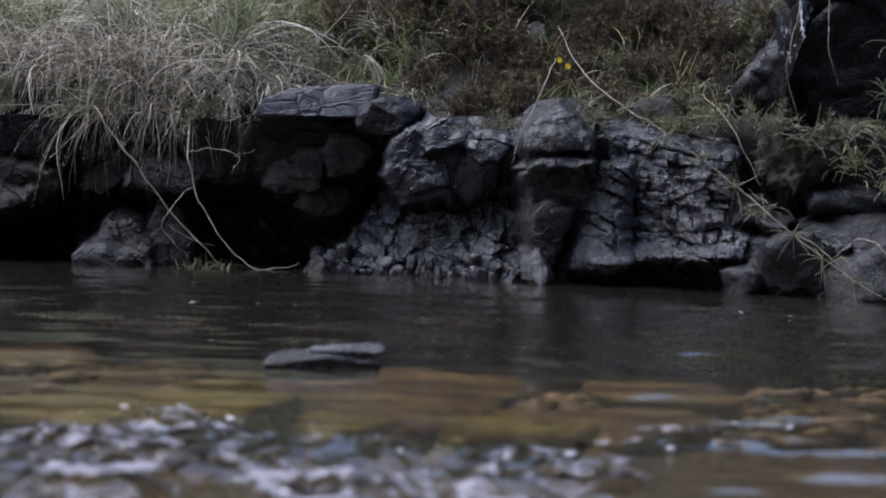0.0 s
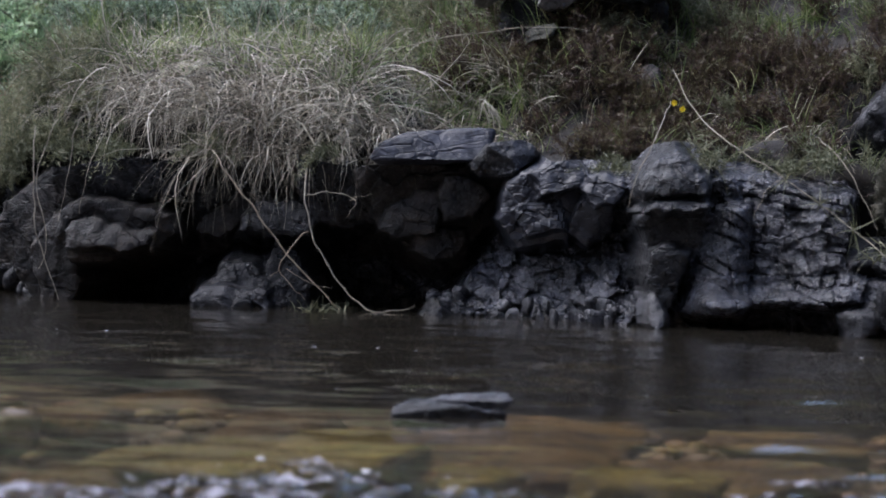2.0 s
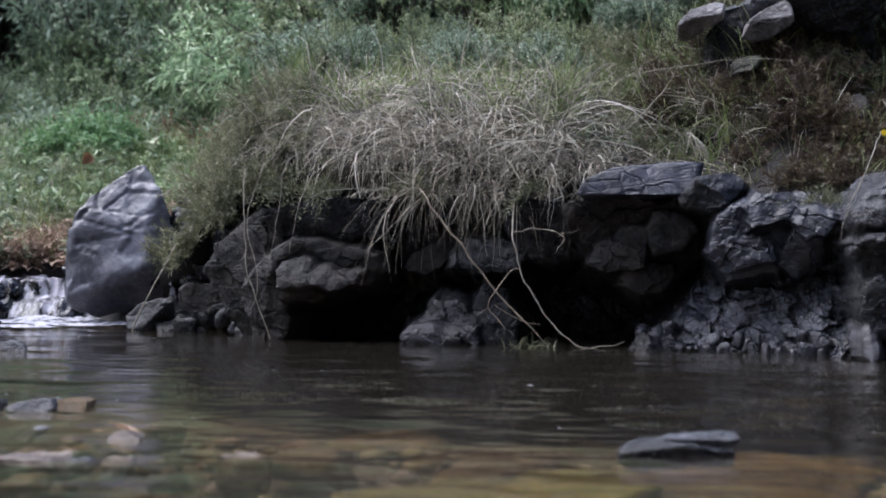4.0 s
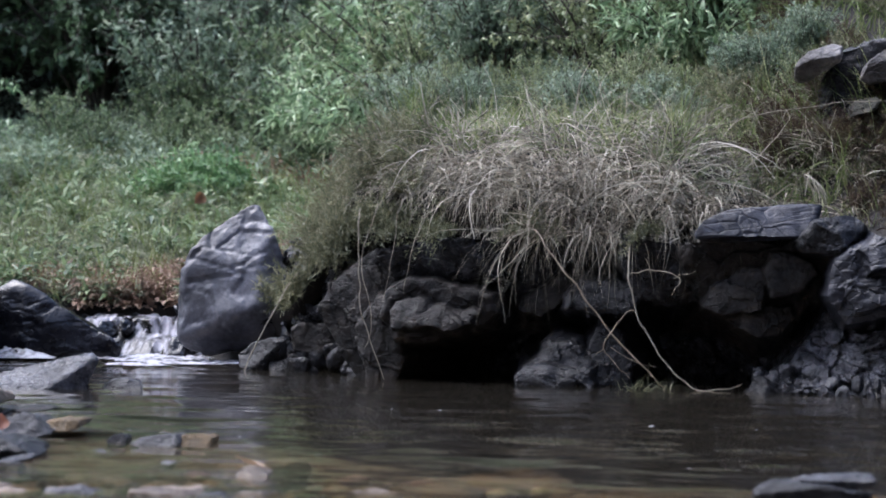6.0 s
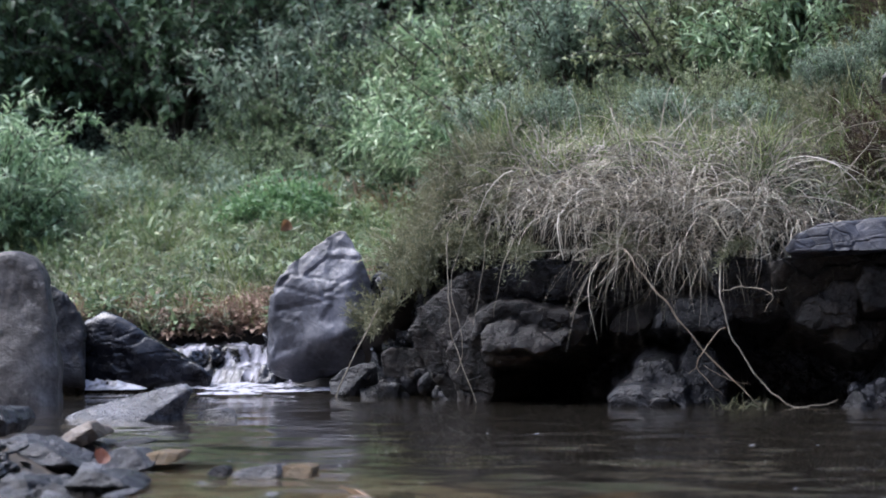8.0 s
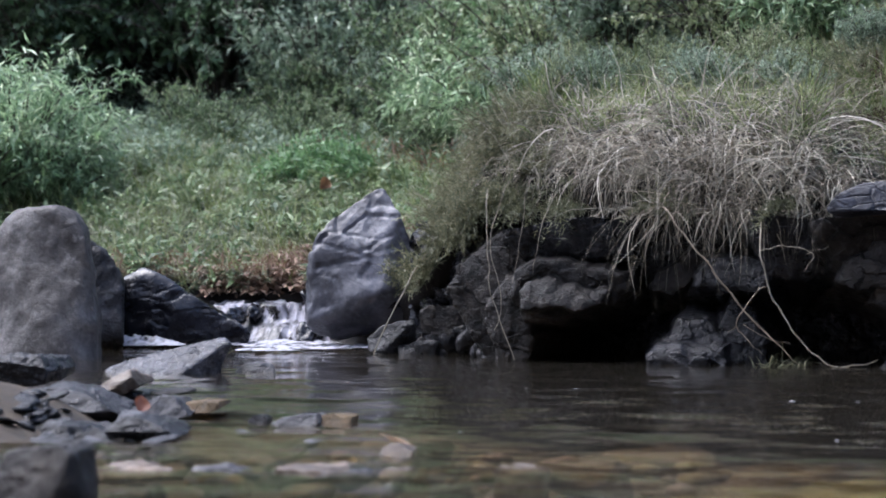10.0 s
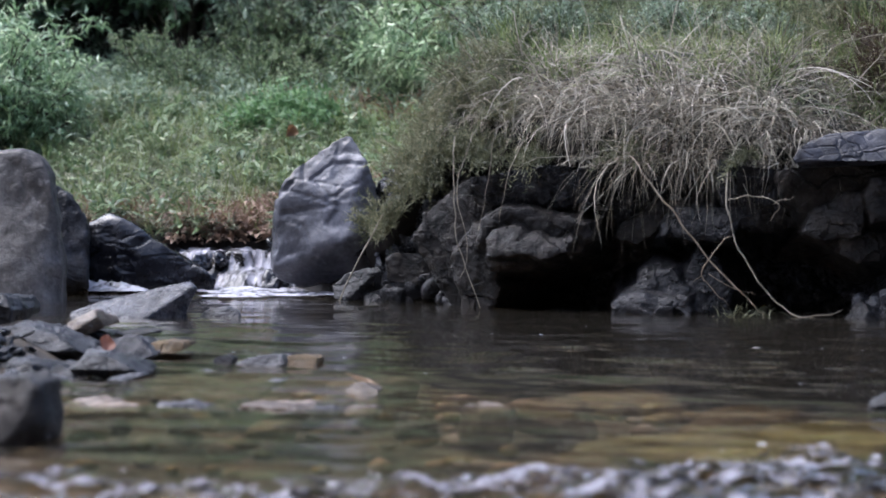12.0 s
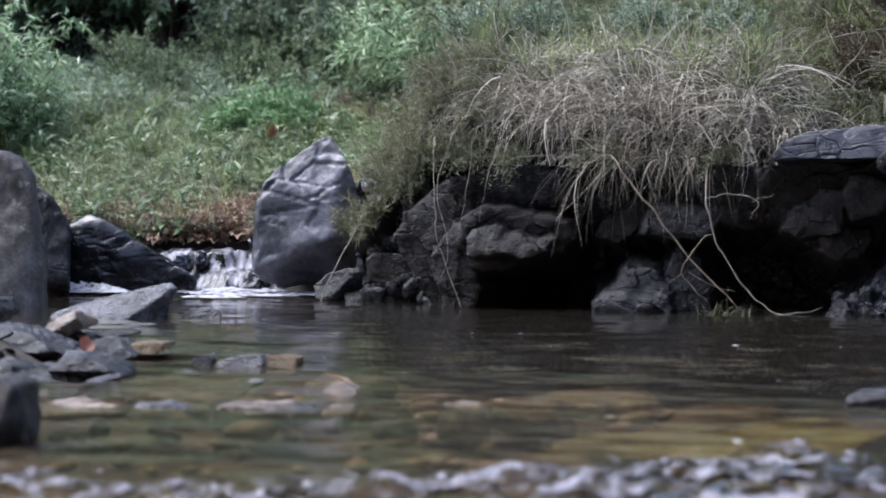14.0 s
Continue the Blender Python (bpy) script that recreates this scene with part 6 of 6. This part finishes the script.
for k, x in enumerate((-2.1, -2.02, -1.93, -1.84, -1.75, -1.66)):
    feathery("feathery_herb", "olive feathery herb hanging at the bank's corner", FEATHER, x - 0.08, x + 0.08, 0.0 if x < -1.8 else -0.06, 0.36, 210, 0.19, 320 + k, 0.34, 0.5)
for k, (x, n, h) in enumerate([(-1.86, 60, 0.15), (-1.77, 60, 0.16), (-1.58, 24, 0.17), (-1.47, 40, 0.2), (-1.12, 26, 0.19), (-0.72, 14, 0.14)]):
    feathery("hanging_herb", "small olive herb under the grass fringe", REED, x - 0.05, x + 0.05, -0.09, 0.02, n, h, 700 + k, 0.7, 1.9)
for k, x in enumerate((-0.38, -0.27, -0.15, -0.02)):
    tussock("dry_grass_tussock", "straw grass in front of the pale rocks on the slope", STRAW, x - 0.08, x + 0.08, 0.68, 0.92, 12, 14, 0.19, 2.4, 1040 + k, forward=0.3, upward=0.9, curl=0.8, width=0.0019, sway=0.6)
    feathery("heath_herb", "brown wiry herb in front of the pale rocks on the slope", HEATH, x - 0.08, x + 0.08, 0.72, 0.98, 120, 0.15, 1060 + k, 0.3, 0.5)
for k, x in enumerate(np.arange(0.0, 0.84, 0.14)):
    feathery("heath_herb", "reddish-brown wiry herb on the slope above the rocks", HEATH, x - 0.1, x + 0.1, 0.3, 1.3, 210, 0.16, 340 + k, 0.35, 0.5)
for k, x in enumerate(np.arange(-0.5, 1.5, 0.16)):
    feathery("heath_herb", "dense brown and green herbs higher on the slope", HEATH if k % 3 else FEATHER, x - 0.12, x + 0.12, 1.0, 2.3, 240, 0.22, 380 + k, 0.3, 0.5)
    tussock("green_grass_tussock", "green grass higher on the slope", GRASS, x - 0.14, x + 0.14, 1.1, 2.4, 14, 18, 0.2, 1.0, 400 + k, forward=0.3, upward=1.1, width=0.0022)
for k, (x, s) in enumerate([(0.12, 0.02), (0.18, 0.1), (0.42, 0.02), (0.5, 0.06), (0.68, 0.0), (0.75, 0.08), (0.62, 0.25), (0.88, -0.02), (1.1, 0.1), (1.2, 0.0), (0.3, 0.5), (0.55, 0.6)]):
    feathery("green_herb", "olive-green tufted herb rooted in the rock cracks", REED, x - 0.06, x + 0.06, s + 0.04, s + 0.26, 9 + 3 * (k % 3), 0.08 + 0.03 * (k % 4), 360 + k, 0.4, 0.8)

for k, (x, z) in enumerate([(0.422, 0.472), (0.399, 0.528), (0.686, 0.533), (0.733, 0.461), (0.994, 0.425), (0.868, 0.228), (1.108, 0.362), (1.15, 0.45), (1.2, 0.55), (1.22, 0.38), (1.18, 0.3), (1.24, 0.66), (1.1, 0.36)]):
    rng = np.random.default_rng(640 + k)
    root = new("reed_tuft")
    for j in range(4):
        n = 9
        way = np.stack([rng.normal(0, 0.75, n), rng.normal(-0.35, 0.3, n), rng.normal(0.45, 0.5, n)], 1)
        base = rng.normal(size=(n, 3)) * np.array((0.02, 0.01, 0.018))
        part("tuft", mesh_of("tuft", *blades(base, way, rng.uniform(0.03, 0.11, n), np.full(n, 0.0014), rng.uniform(0.4, 2.2, n), 5, 0.4, rng)), REED, root)
    root.location = (x, float(shore(x)) + 0.1 + 0.4 * max(0.0, z - 0.3), z)
    tagged(root, "pale green fine-leaved reed tuft sprouting over the rocks", "reed", "reed tufts over the rocks")
tuft = new("seed_head")
for k in range(3):
    rng = np.random.default_rng(655 + k)
    n = 9
    way = np.stack([rng.normal(0.35, 0.25, n), rng.normal(-0.2, 0.2, n), rng.normal(-0.5, 0.3, n)], 1)
    part("tuft", mesh_of("tuft", *blades(rng.normal(size=(n, 3)) * 0.008 + np.array((0.02 * k, 0, -0.015 * k)), way, rng.uniform(0.04, 0.08, n), np.full(n, 0.0022), np.full(n, 1.5), 5, 0.2, rng)), STRAW, tuft)
tuft.location = (-0.25, 7.02, 0.655)
tagged(tuft, "pale dry seed head hanging over the blue-grey ledge", "grass")
shoots = new("water_grass")
for k in range(4):
    rng = np.random.default_rng(600 + k)
    n = 9
    c = np.array((-0.8 + 0.045 * k, 6.93, 0.0))
    way = np.stack([rng.normal(0.1, 0.9, n), rng.normal(-0.1, 0.4, n), rng.uniform(0.4, 1.0, n)], 1)
    part("tuft", mesh_of("tuft", *blades(c + rng.normal(size=(n, 3)) * np.array((0.015, 0.01, 0.0)), way, rng.uniform(0.03, 0.09, n), np.full(n, 0.0009), rng.uniform(0.6, 2.6, n), 5, 0.7, rng)), REED, shoots)
tagged(shoots, "green grass shoots sprouting where the root meets the water", "grass")

# ---- shrubs, herbs and trees behind ----
def shrub_meshes(name, height, spread, limbs, twigs, per, leaf, slim, seed, droop=0.35, whorl=0.5):
    """The limbs of a shrub: for each one the mesh of its wood and that of its leaves."""
    rng = np.random.default_rng(seed)
    made = []
    for limb in range(limbs):
        stems, base, way = [], [], []
        turn = 2 * math.pi * (limb + rng.uniform(-0.3, 0.3)) / limbs
        for k in range(twigs):
            a = turn + rng.normal(0, 0.5)
            r = spread * rng.uniform(0.1, 1.0)
            h = height * rng.uniform(0.45, 1.08)
            tip = np.array((math.cos(a) * r, math.sin(a) * r, h))
            low = np.array((math.cos(turn) * spread * 0.06, math.sin(turn) * spread * 0.06, 0.0))
            mid = low * 0.5 + tip * 0.5 + np.array((0, 0, h * 0.12))
            tip[2] -= droop * r * 0.4
            stems.append(tube([low, mid, tip], (height * 0.012, height * 0.007, height * 0.002), 4, 0.01 * height, seed + k, 4))
            for j in range(3):
                t = rng.uniform(0.35, 0.9)
                p = low * (1 - t) ** 2 + 2 * mid * t * (1 - t) + tip * t * t
                e = p + unit(rng.normal(size=3) + np.array((0, 0, 0.4))) * spread * rng.uniform(0.2, 0.5)
                stems.append(tube([p, (p + e) / 2 + np.array((0, 0, 0.03 * height)), e], (height * 0.005, height * 0.002), 3, 0, 0, 3))
                t2 = rng.uniform(0.1, 1.05, per // 4)[:, None]
                base.append(p + (e - p) * t2)
                way.append(np.tile(unit(e - p), (per // 4, 1)))
            t2 = rng.uniform(0.3, 1.0, per // 4)[:, None]
            base.append(low * (1 - t2) ** 2 + 2 * mid * t2 * (1 - t2) + tip * t2 ** 2)
            way.append(np.tile(unit(tip - mid), (per // 4, 1)))
        base, way = np.concatenate(base), np.concatenate(way)
        n = len(base)
        base = base + rng.normal(size=(n, 3)) * leaf * 0.25
        way = unit(way * whorl + rng.normal(size=(n, 3)) * 0.65 + np.array((0, 0, 0.1 - droop)))
        L = leaf * rng.uniform(0.55, 1.25, n)
        v, f = leaves(base, way, unit(rng.normal(size=(n, 3)) * 0.6 + np.array((0, 0, 1.0))), L, L * slim)
        made.append((mesh_of(name + "_limb", *joined(stems)), mesh_of(name + "_foliage", v, f)))
    return made


def shrub(name, label, meshes, leaf_mat, centre, turn=0.0, scale=1.0, category="shrub", group=""):
    root = new(name)
    for wood, green in meshes:
        limb = part("limb", wood, BARK, root)
        part("foliage", green, leaf_mat, limb)
    root.matrix_basis = pose(*centre, 0, 0, turn) @ Matrix.Scale(scale, 4)
    return tagged(root, label, category, group)


def land(x, y):
    return float(ground_height(np.array([x]), np.array([y]))[0])


def meadow(name, label, material, xs, ys, plants, per, leaf, slim, seed, height=0.06, upright=0.7):
    """Low herbs that nobody could count."""
    rng = np.random.default_rng(seed)
    x, y = rng.uniform(*xs, plants), rng.uniform(*ys, plants)
    keep = (y - shore(x) > 0.27) & ((x < -2.05) | (y - shore(x) > 0.75)) & ((height < 0.1) | (y > 10.6))
    if material is not LITTER:
        keep &= ((x + 2.72) / 0.3) ** 2 + ((y - 8.95) / 0.25) ** 2 > 1
    x, y = x[keep], y[keep]
    z = ground_height(x, y)
    i = np.repeat(np.arange(len(x)), per)
    n = len(i)
    h = rng.uniform(0.2, 1.0, n) * height * (0.6 + 0.8 * rng.uniform(0, 1, len(x)))[i]
    base = np.stack([x[i], y[i], z[i] + h], 1) + np.hstack([rng.normal(size=(n, 2)) * 0.012, np.zeros((n, 1))])
    way = unit(np.hstack([rng.normal(size=(n, 2)), np.abs(rng.normal(upright, 0.3, (n, 1)))]))
    L = leaf * rng.uniform(0.5, 1.3, n)
    v, f = leaves(base, way, np.tile((0, 0, 1.0), (n, 1)) + rng.normal(size=(n, 3)) * 0.3, L, L * slim, 0.35)
    ob = part(name, mesh_of(name, v, f), material)
    return tagged(ob, label, "plants", kind="stuff")


WILLOWS, BUSHES, TREES, FERNS = "willow shrubs on the banks", "bushes on the slope", "trees in the shaded hollow", "ferns on the terrace"
willow_mesh = shrub_meshes("willow", 0.62, 0.42, 7, 8, 110, 0.07, 0.085, 401, 0.45, 0.6)
for x, y, s, a in [(-4.35, 10.1, 0.85, 10), (-4.7, 9.9, 1.0, 130), (-4.6, 10.5, 1.05, 250), (-5.1, 10.3, 1.25, 70), (-4.55, 10.15, 1.1, 310), (-4.85, 10.6, 1.2, 200)]:
    shrub("willow_shrub", "pale green willow shrub with long drooping leaves", willow_mesh, WILLOW, (x, y, land(x, y) - 0.03), a, s, group=WILLOWS)
for x, y, s, a in [(-0.72, 9.2, 0.95, 30), (-0.35, 9.35, 1.05, 140), (-0.05, 9.1, 0.85, 260), (-2.35, 10.9, 1.15, 15), (-2.15, 11.3, 1.4, 200), (-2.75, 11.5, 1.0, 120), (-1.5, 10.4, 1.0, 75)]:
    shrub("willow_shrub", "fresh green willow shrub with long narrow leaves on the slope", willow_mesh, SALLOW if a % 2 else FRESH, (x, y, land(x, y) - 0.03), a, s, group=WILLOWS)
sallow_mesh = shrub_meshes("sallow", 0.7, 0.5, 8, 8, 110, 0.05, 0.13, 406, 0.3, 0.5)
leafy_mesh = shrub_meshes("leafy_shrub", 0.7, 0.5, 8, 8, 150, 0.036, 0.17, 407, 0.25, 0.4)
for x, y, s, a in [(-1.1, 9.6, 1.0, 40), (-0.6, 9.4, 1.1, 160), (-0.1, 9.3, 1.0, 280), (-1.6, 9.9, 1.0, 90), (-2.0, 10.6, 1.1, 200), (-2.7, 11.7, 0.8, 20), (-0.8, 10.2, 1.4, 77), (0.4, 9.0, 0.8, 10), (-3.1, 12.0, 0.9, 110), (-1.9, 9.5, 0.6, 15)]:
    if a % 20:
        shrub("sallow_shrub", "grey-green small-leaved shrub on the grassy slope", sallow_mesh, SALLOW, (x, y, land(x, y) - 0.05), a, s, group=WILLOWS)
    else:
        shrub("leafy_shrub", "soft green leafy shrub on the grassy slope", leafy_mesh, LEAFY, (x, y, land(x, y) - 0.05), a, s, group=WILLOWS)
rng = np.random.default_rng(57)
for k in range(20):
    x = rng.uniform(-1.75, -0.2)
    y = float(shore(x)) + rng.uniform(0.95, 1.7)
    shrub("low_shrub", "low grey-green leafy shrub in the bank grass", sallow_mesh if k % 2 else leafy_mesh, SALLOW if k % 2 else FRESH, (x, y, land(x, y) - 0.03), rng.uniform(0, 360), rng.uniform(0.22, 0.4), group=WILLOWS)
for x, y, s, a in [(-3.75, 12.6, 1.25, 33), (-3.4, 12.8, 1.35, 141), (-4.05, 13.1, 1.3, 251)]:
    shrub("sallow_shrub", "grey-green shrub at the edge of the shaded hollow", sallow_mesh, SALLOW, (x, y, land(x, y) - 0.05), a, s, group=WILLOWS)
bush_mesh = shrub_meshes("bush", 0.8, 0.6, 7, 8, 130, 0.038, 0.22, 402, 0.2, 0.3)
rng = np.random.default_rng(55)
for k in range(34):
    x, y = rng.uniform(-5.2, 1.0), rng.uniform(10.3, 13.6)
    if (x < -2.9 and y < 11.6) or x < -3.5 - 0.33 * (y - 12):
        continue
    shrub("bush", "leafy green bush on the wooded slope", bush_mesh, BUSH, (x, y, land(x, y) - 0.08), rng.uniform(0, 360), rng.uniform(0.7, 1.4), "bush", BUSHES)
for x, y, s, a in [(-4.0, 11.5, 0.45, 10), (-3.65, 11.8, 0.5, 80), (-3.35, 11.4, 0.4, 150), (-3.0, 11.6, 0.5, 220), (-2.75, 11.2, 0.42, 290), (-3.8, 12.3, 0.65, 30), (-3.25, 12.3, 0.6, 110), (-2.6, 11.9, 0.6, 190), (-2.35, 11.3, 0.5, 260), (-4.35, 12.0, 0.5, 340), (-2.1, 10.9, 0.45, 50)]:
    shrub("bush", "low leafy green bush behind the terrace", bush_mesh, BUSH, (x, y, land(x, y) - 0.05), a, s, "bush", BUSHES)
meadow("dead_stalks", "brown dead stalks between the bushes", LITTER, (-3.5, -2.1), (10.6, 11.2), 260, 8, 0.08, 0.06, 433, 0.1, 0.9)
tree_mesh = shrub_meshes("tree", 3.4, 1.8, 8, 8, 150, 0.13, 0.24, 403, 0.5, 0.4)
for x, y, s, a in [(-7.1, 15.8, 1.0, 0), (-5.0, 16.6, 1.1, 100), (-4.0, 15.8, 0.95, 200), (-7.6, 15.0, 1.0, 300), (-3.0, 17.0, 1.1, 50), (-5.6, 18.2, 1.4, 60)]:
    shrub("tree", "leafy tree in the hollow, shade put into its dark leaf colour", tree_mesh, SHADEDTREE, (x, y, land(x, y) - 0.1), a, s, "tree", TREES)
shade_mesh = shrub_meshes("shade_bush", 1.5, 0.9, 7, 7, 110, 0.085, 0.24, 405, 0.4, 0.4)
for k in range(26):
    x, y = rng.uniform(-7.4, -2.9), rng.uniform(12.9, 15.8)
    shrub("shade_bush", "green bush in the hollow, shade put into its dark leaf colour", shade_mesh, SHADEDTREE, (x, y, land(x, y) - 0.1), rng.uniform(0, 360), rng.uniform(0.8, 1.2), "bush", TREES)
fern_mesh = shrub_meshes("fern", 0.26, 0.22, 5, 5, 44, 0.05, 0.16, 404, 0.3, 0.8)
for x, y, s in [(-3.28, 10.30, 0.9), (-3.20, 10.42, 1.0), (-3.12, 10.54, 1.1), (-3.05, 10.30, 0.9), (-3.23, 10.42, 1.0), (-3.15, 10.54, 1.1), (-2.4, 9.0, 0.5), (-2.25, 8.9, 0.5)]:
    shrub("fern", "bright green leafy fern on the terrace", fern_mesh, FERN, (x, y, land(x, y) - 0.02), 90 * s, s, "fern", FERNS)


meadow("meadow_herbs", "low leafy green herbs covering the terrace", HERB, (-4.8, -2.05), (8.5, 11.6), 5200, 12, 0.06, 0.065, 420)
meadow("leaf_litter", "brown fallen leaves at the edge of the terrace", LITTER, (-3.15, -2.35), (8.66, 9.3), 1500, 5, 0.045, 0.28, 425, 0.02, 0.25)
meadow("broad_herbs", "scattered darker broad-leaved herbs on the terrace", BUSH, (-4.8, -2.1), (8.6, 11.0), 900, 14, 0.075, 0.11, 427, 0.095, 0.6)
meadow("edge_litter", "grey-brown dead leaves and stalks at the terrace edge", LITTER, (-4.6, -2.1), (8.6, 9.1), 2200, 5, 0.055, 0.08, 429, 0.075, 0.6)
meadow("slope_herbs", "leafy green undergrowth on the slope", SALLOW, (-5.5, 1.8), (8.0, 13.5), 6500, 14, 0.05, 0.15, 421, 0.14)
rng = np.random.default_rng(431)
n = 20000
x, y = rng.uniform(-4.8, 1.6, n), rng.uniform(8.0, 11.5, n)
keep = (y - shore(x) > 0.26) & ((x < -2.05) | (y - shore(x) > 0.75))
x, y = x[keep], y[keep]
n = len(x)
v, f = blades(np.stack([x, y, ground_height(x, y) - 0.01], 1), np.stack([rng.normal(0, 0.4, n), rng.normal(0, 0.4, n), np.ones(n)], 1), rng.uniform(0.08, 0.26, n), np.full(n, 0.0025), rng.uniform(0.3, 1.6, n), 4, rng=rng)
tagged(part("meadow_grass", mesh_of("meadow_grass", v, f), GRASS), "fine green and straw grass behind the bank", "grass", kind="stuff")

# ---- single leaves and a flower ----
def fallen_leaf(label, material, at, size, seed, curl=0.5):
    U, V = np.meshgrid(np.linspace(-1, 1, 9), np.linspace(0, 1, 9), indexing="ij")
    w = np.sin(np.pi * V ** 0.8) * 0.42
    p = np.stack([U * w, V - 0.5, curl * (np.abs(U) ** 2 * w + 0.25 * (V - 0.4) ** 2)], -1).reshape(-1, 3)
    p += 0.06 * fbm(p * 3, 2, seed)[:, None] * np.array((0, 0, 1))
    ob = part("fallen_leaf", mesh_of("fallen_leaf", p * size, grid_faces(9, 9)), material)
    ob.matrix_basis = at
    return tagged(ob, label, "leaf")


fallen_leaf("curled brown dead leaf caught in the meadow herbs", LEAFBROWN, pose(-2.62, 8.6, 0.622, 70, 40, 35), 0.06, 1, 1.3)
fallen_leaf("red fallen leaf lying on the stone heap", LEAFRED, pose(-1.878, 4.500, 0.042, 55, 20, 40), 0.045, 2)
fallen_leaf("tan fallen leaf floating on the shallow water", LEAFTAN, pose(-1.215, 4.02, 0.012, 15, 10, 80), 0.07, 3, 0.3)
rng = np.random.default_rng(77)
a = np.linspace(0, 2 * math.pi, 9, endpoint=False)
for c in ((0.375, 7.1, 0.645), (0.35, 7.12, 0.665)):
    root = new("yellow_flower")
    v, f = leaves(np.zeros((9, 3)), np.stack([np.cos(a), 0 * a - 0.4, np.sin(a)], 1), np.tile((0, -1.0, 0), (9, 1)), np.full(9, 0.012), np.full(9, 0.003), 0.1)
    part("petals", mesh_of("petals", v, f), YELLOW, root)
    part("stalk", mesh_of("stalk", *tube([(0, 0.002, 0), (0.01, 0.05, -0.06), (0.01, 0.1, -0.13)], (0.0012, 0.0015), 4)), ROOT, root)
    root.location = c
    tagged(root, "small yellow daisy-like flower on the slope", "flower")
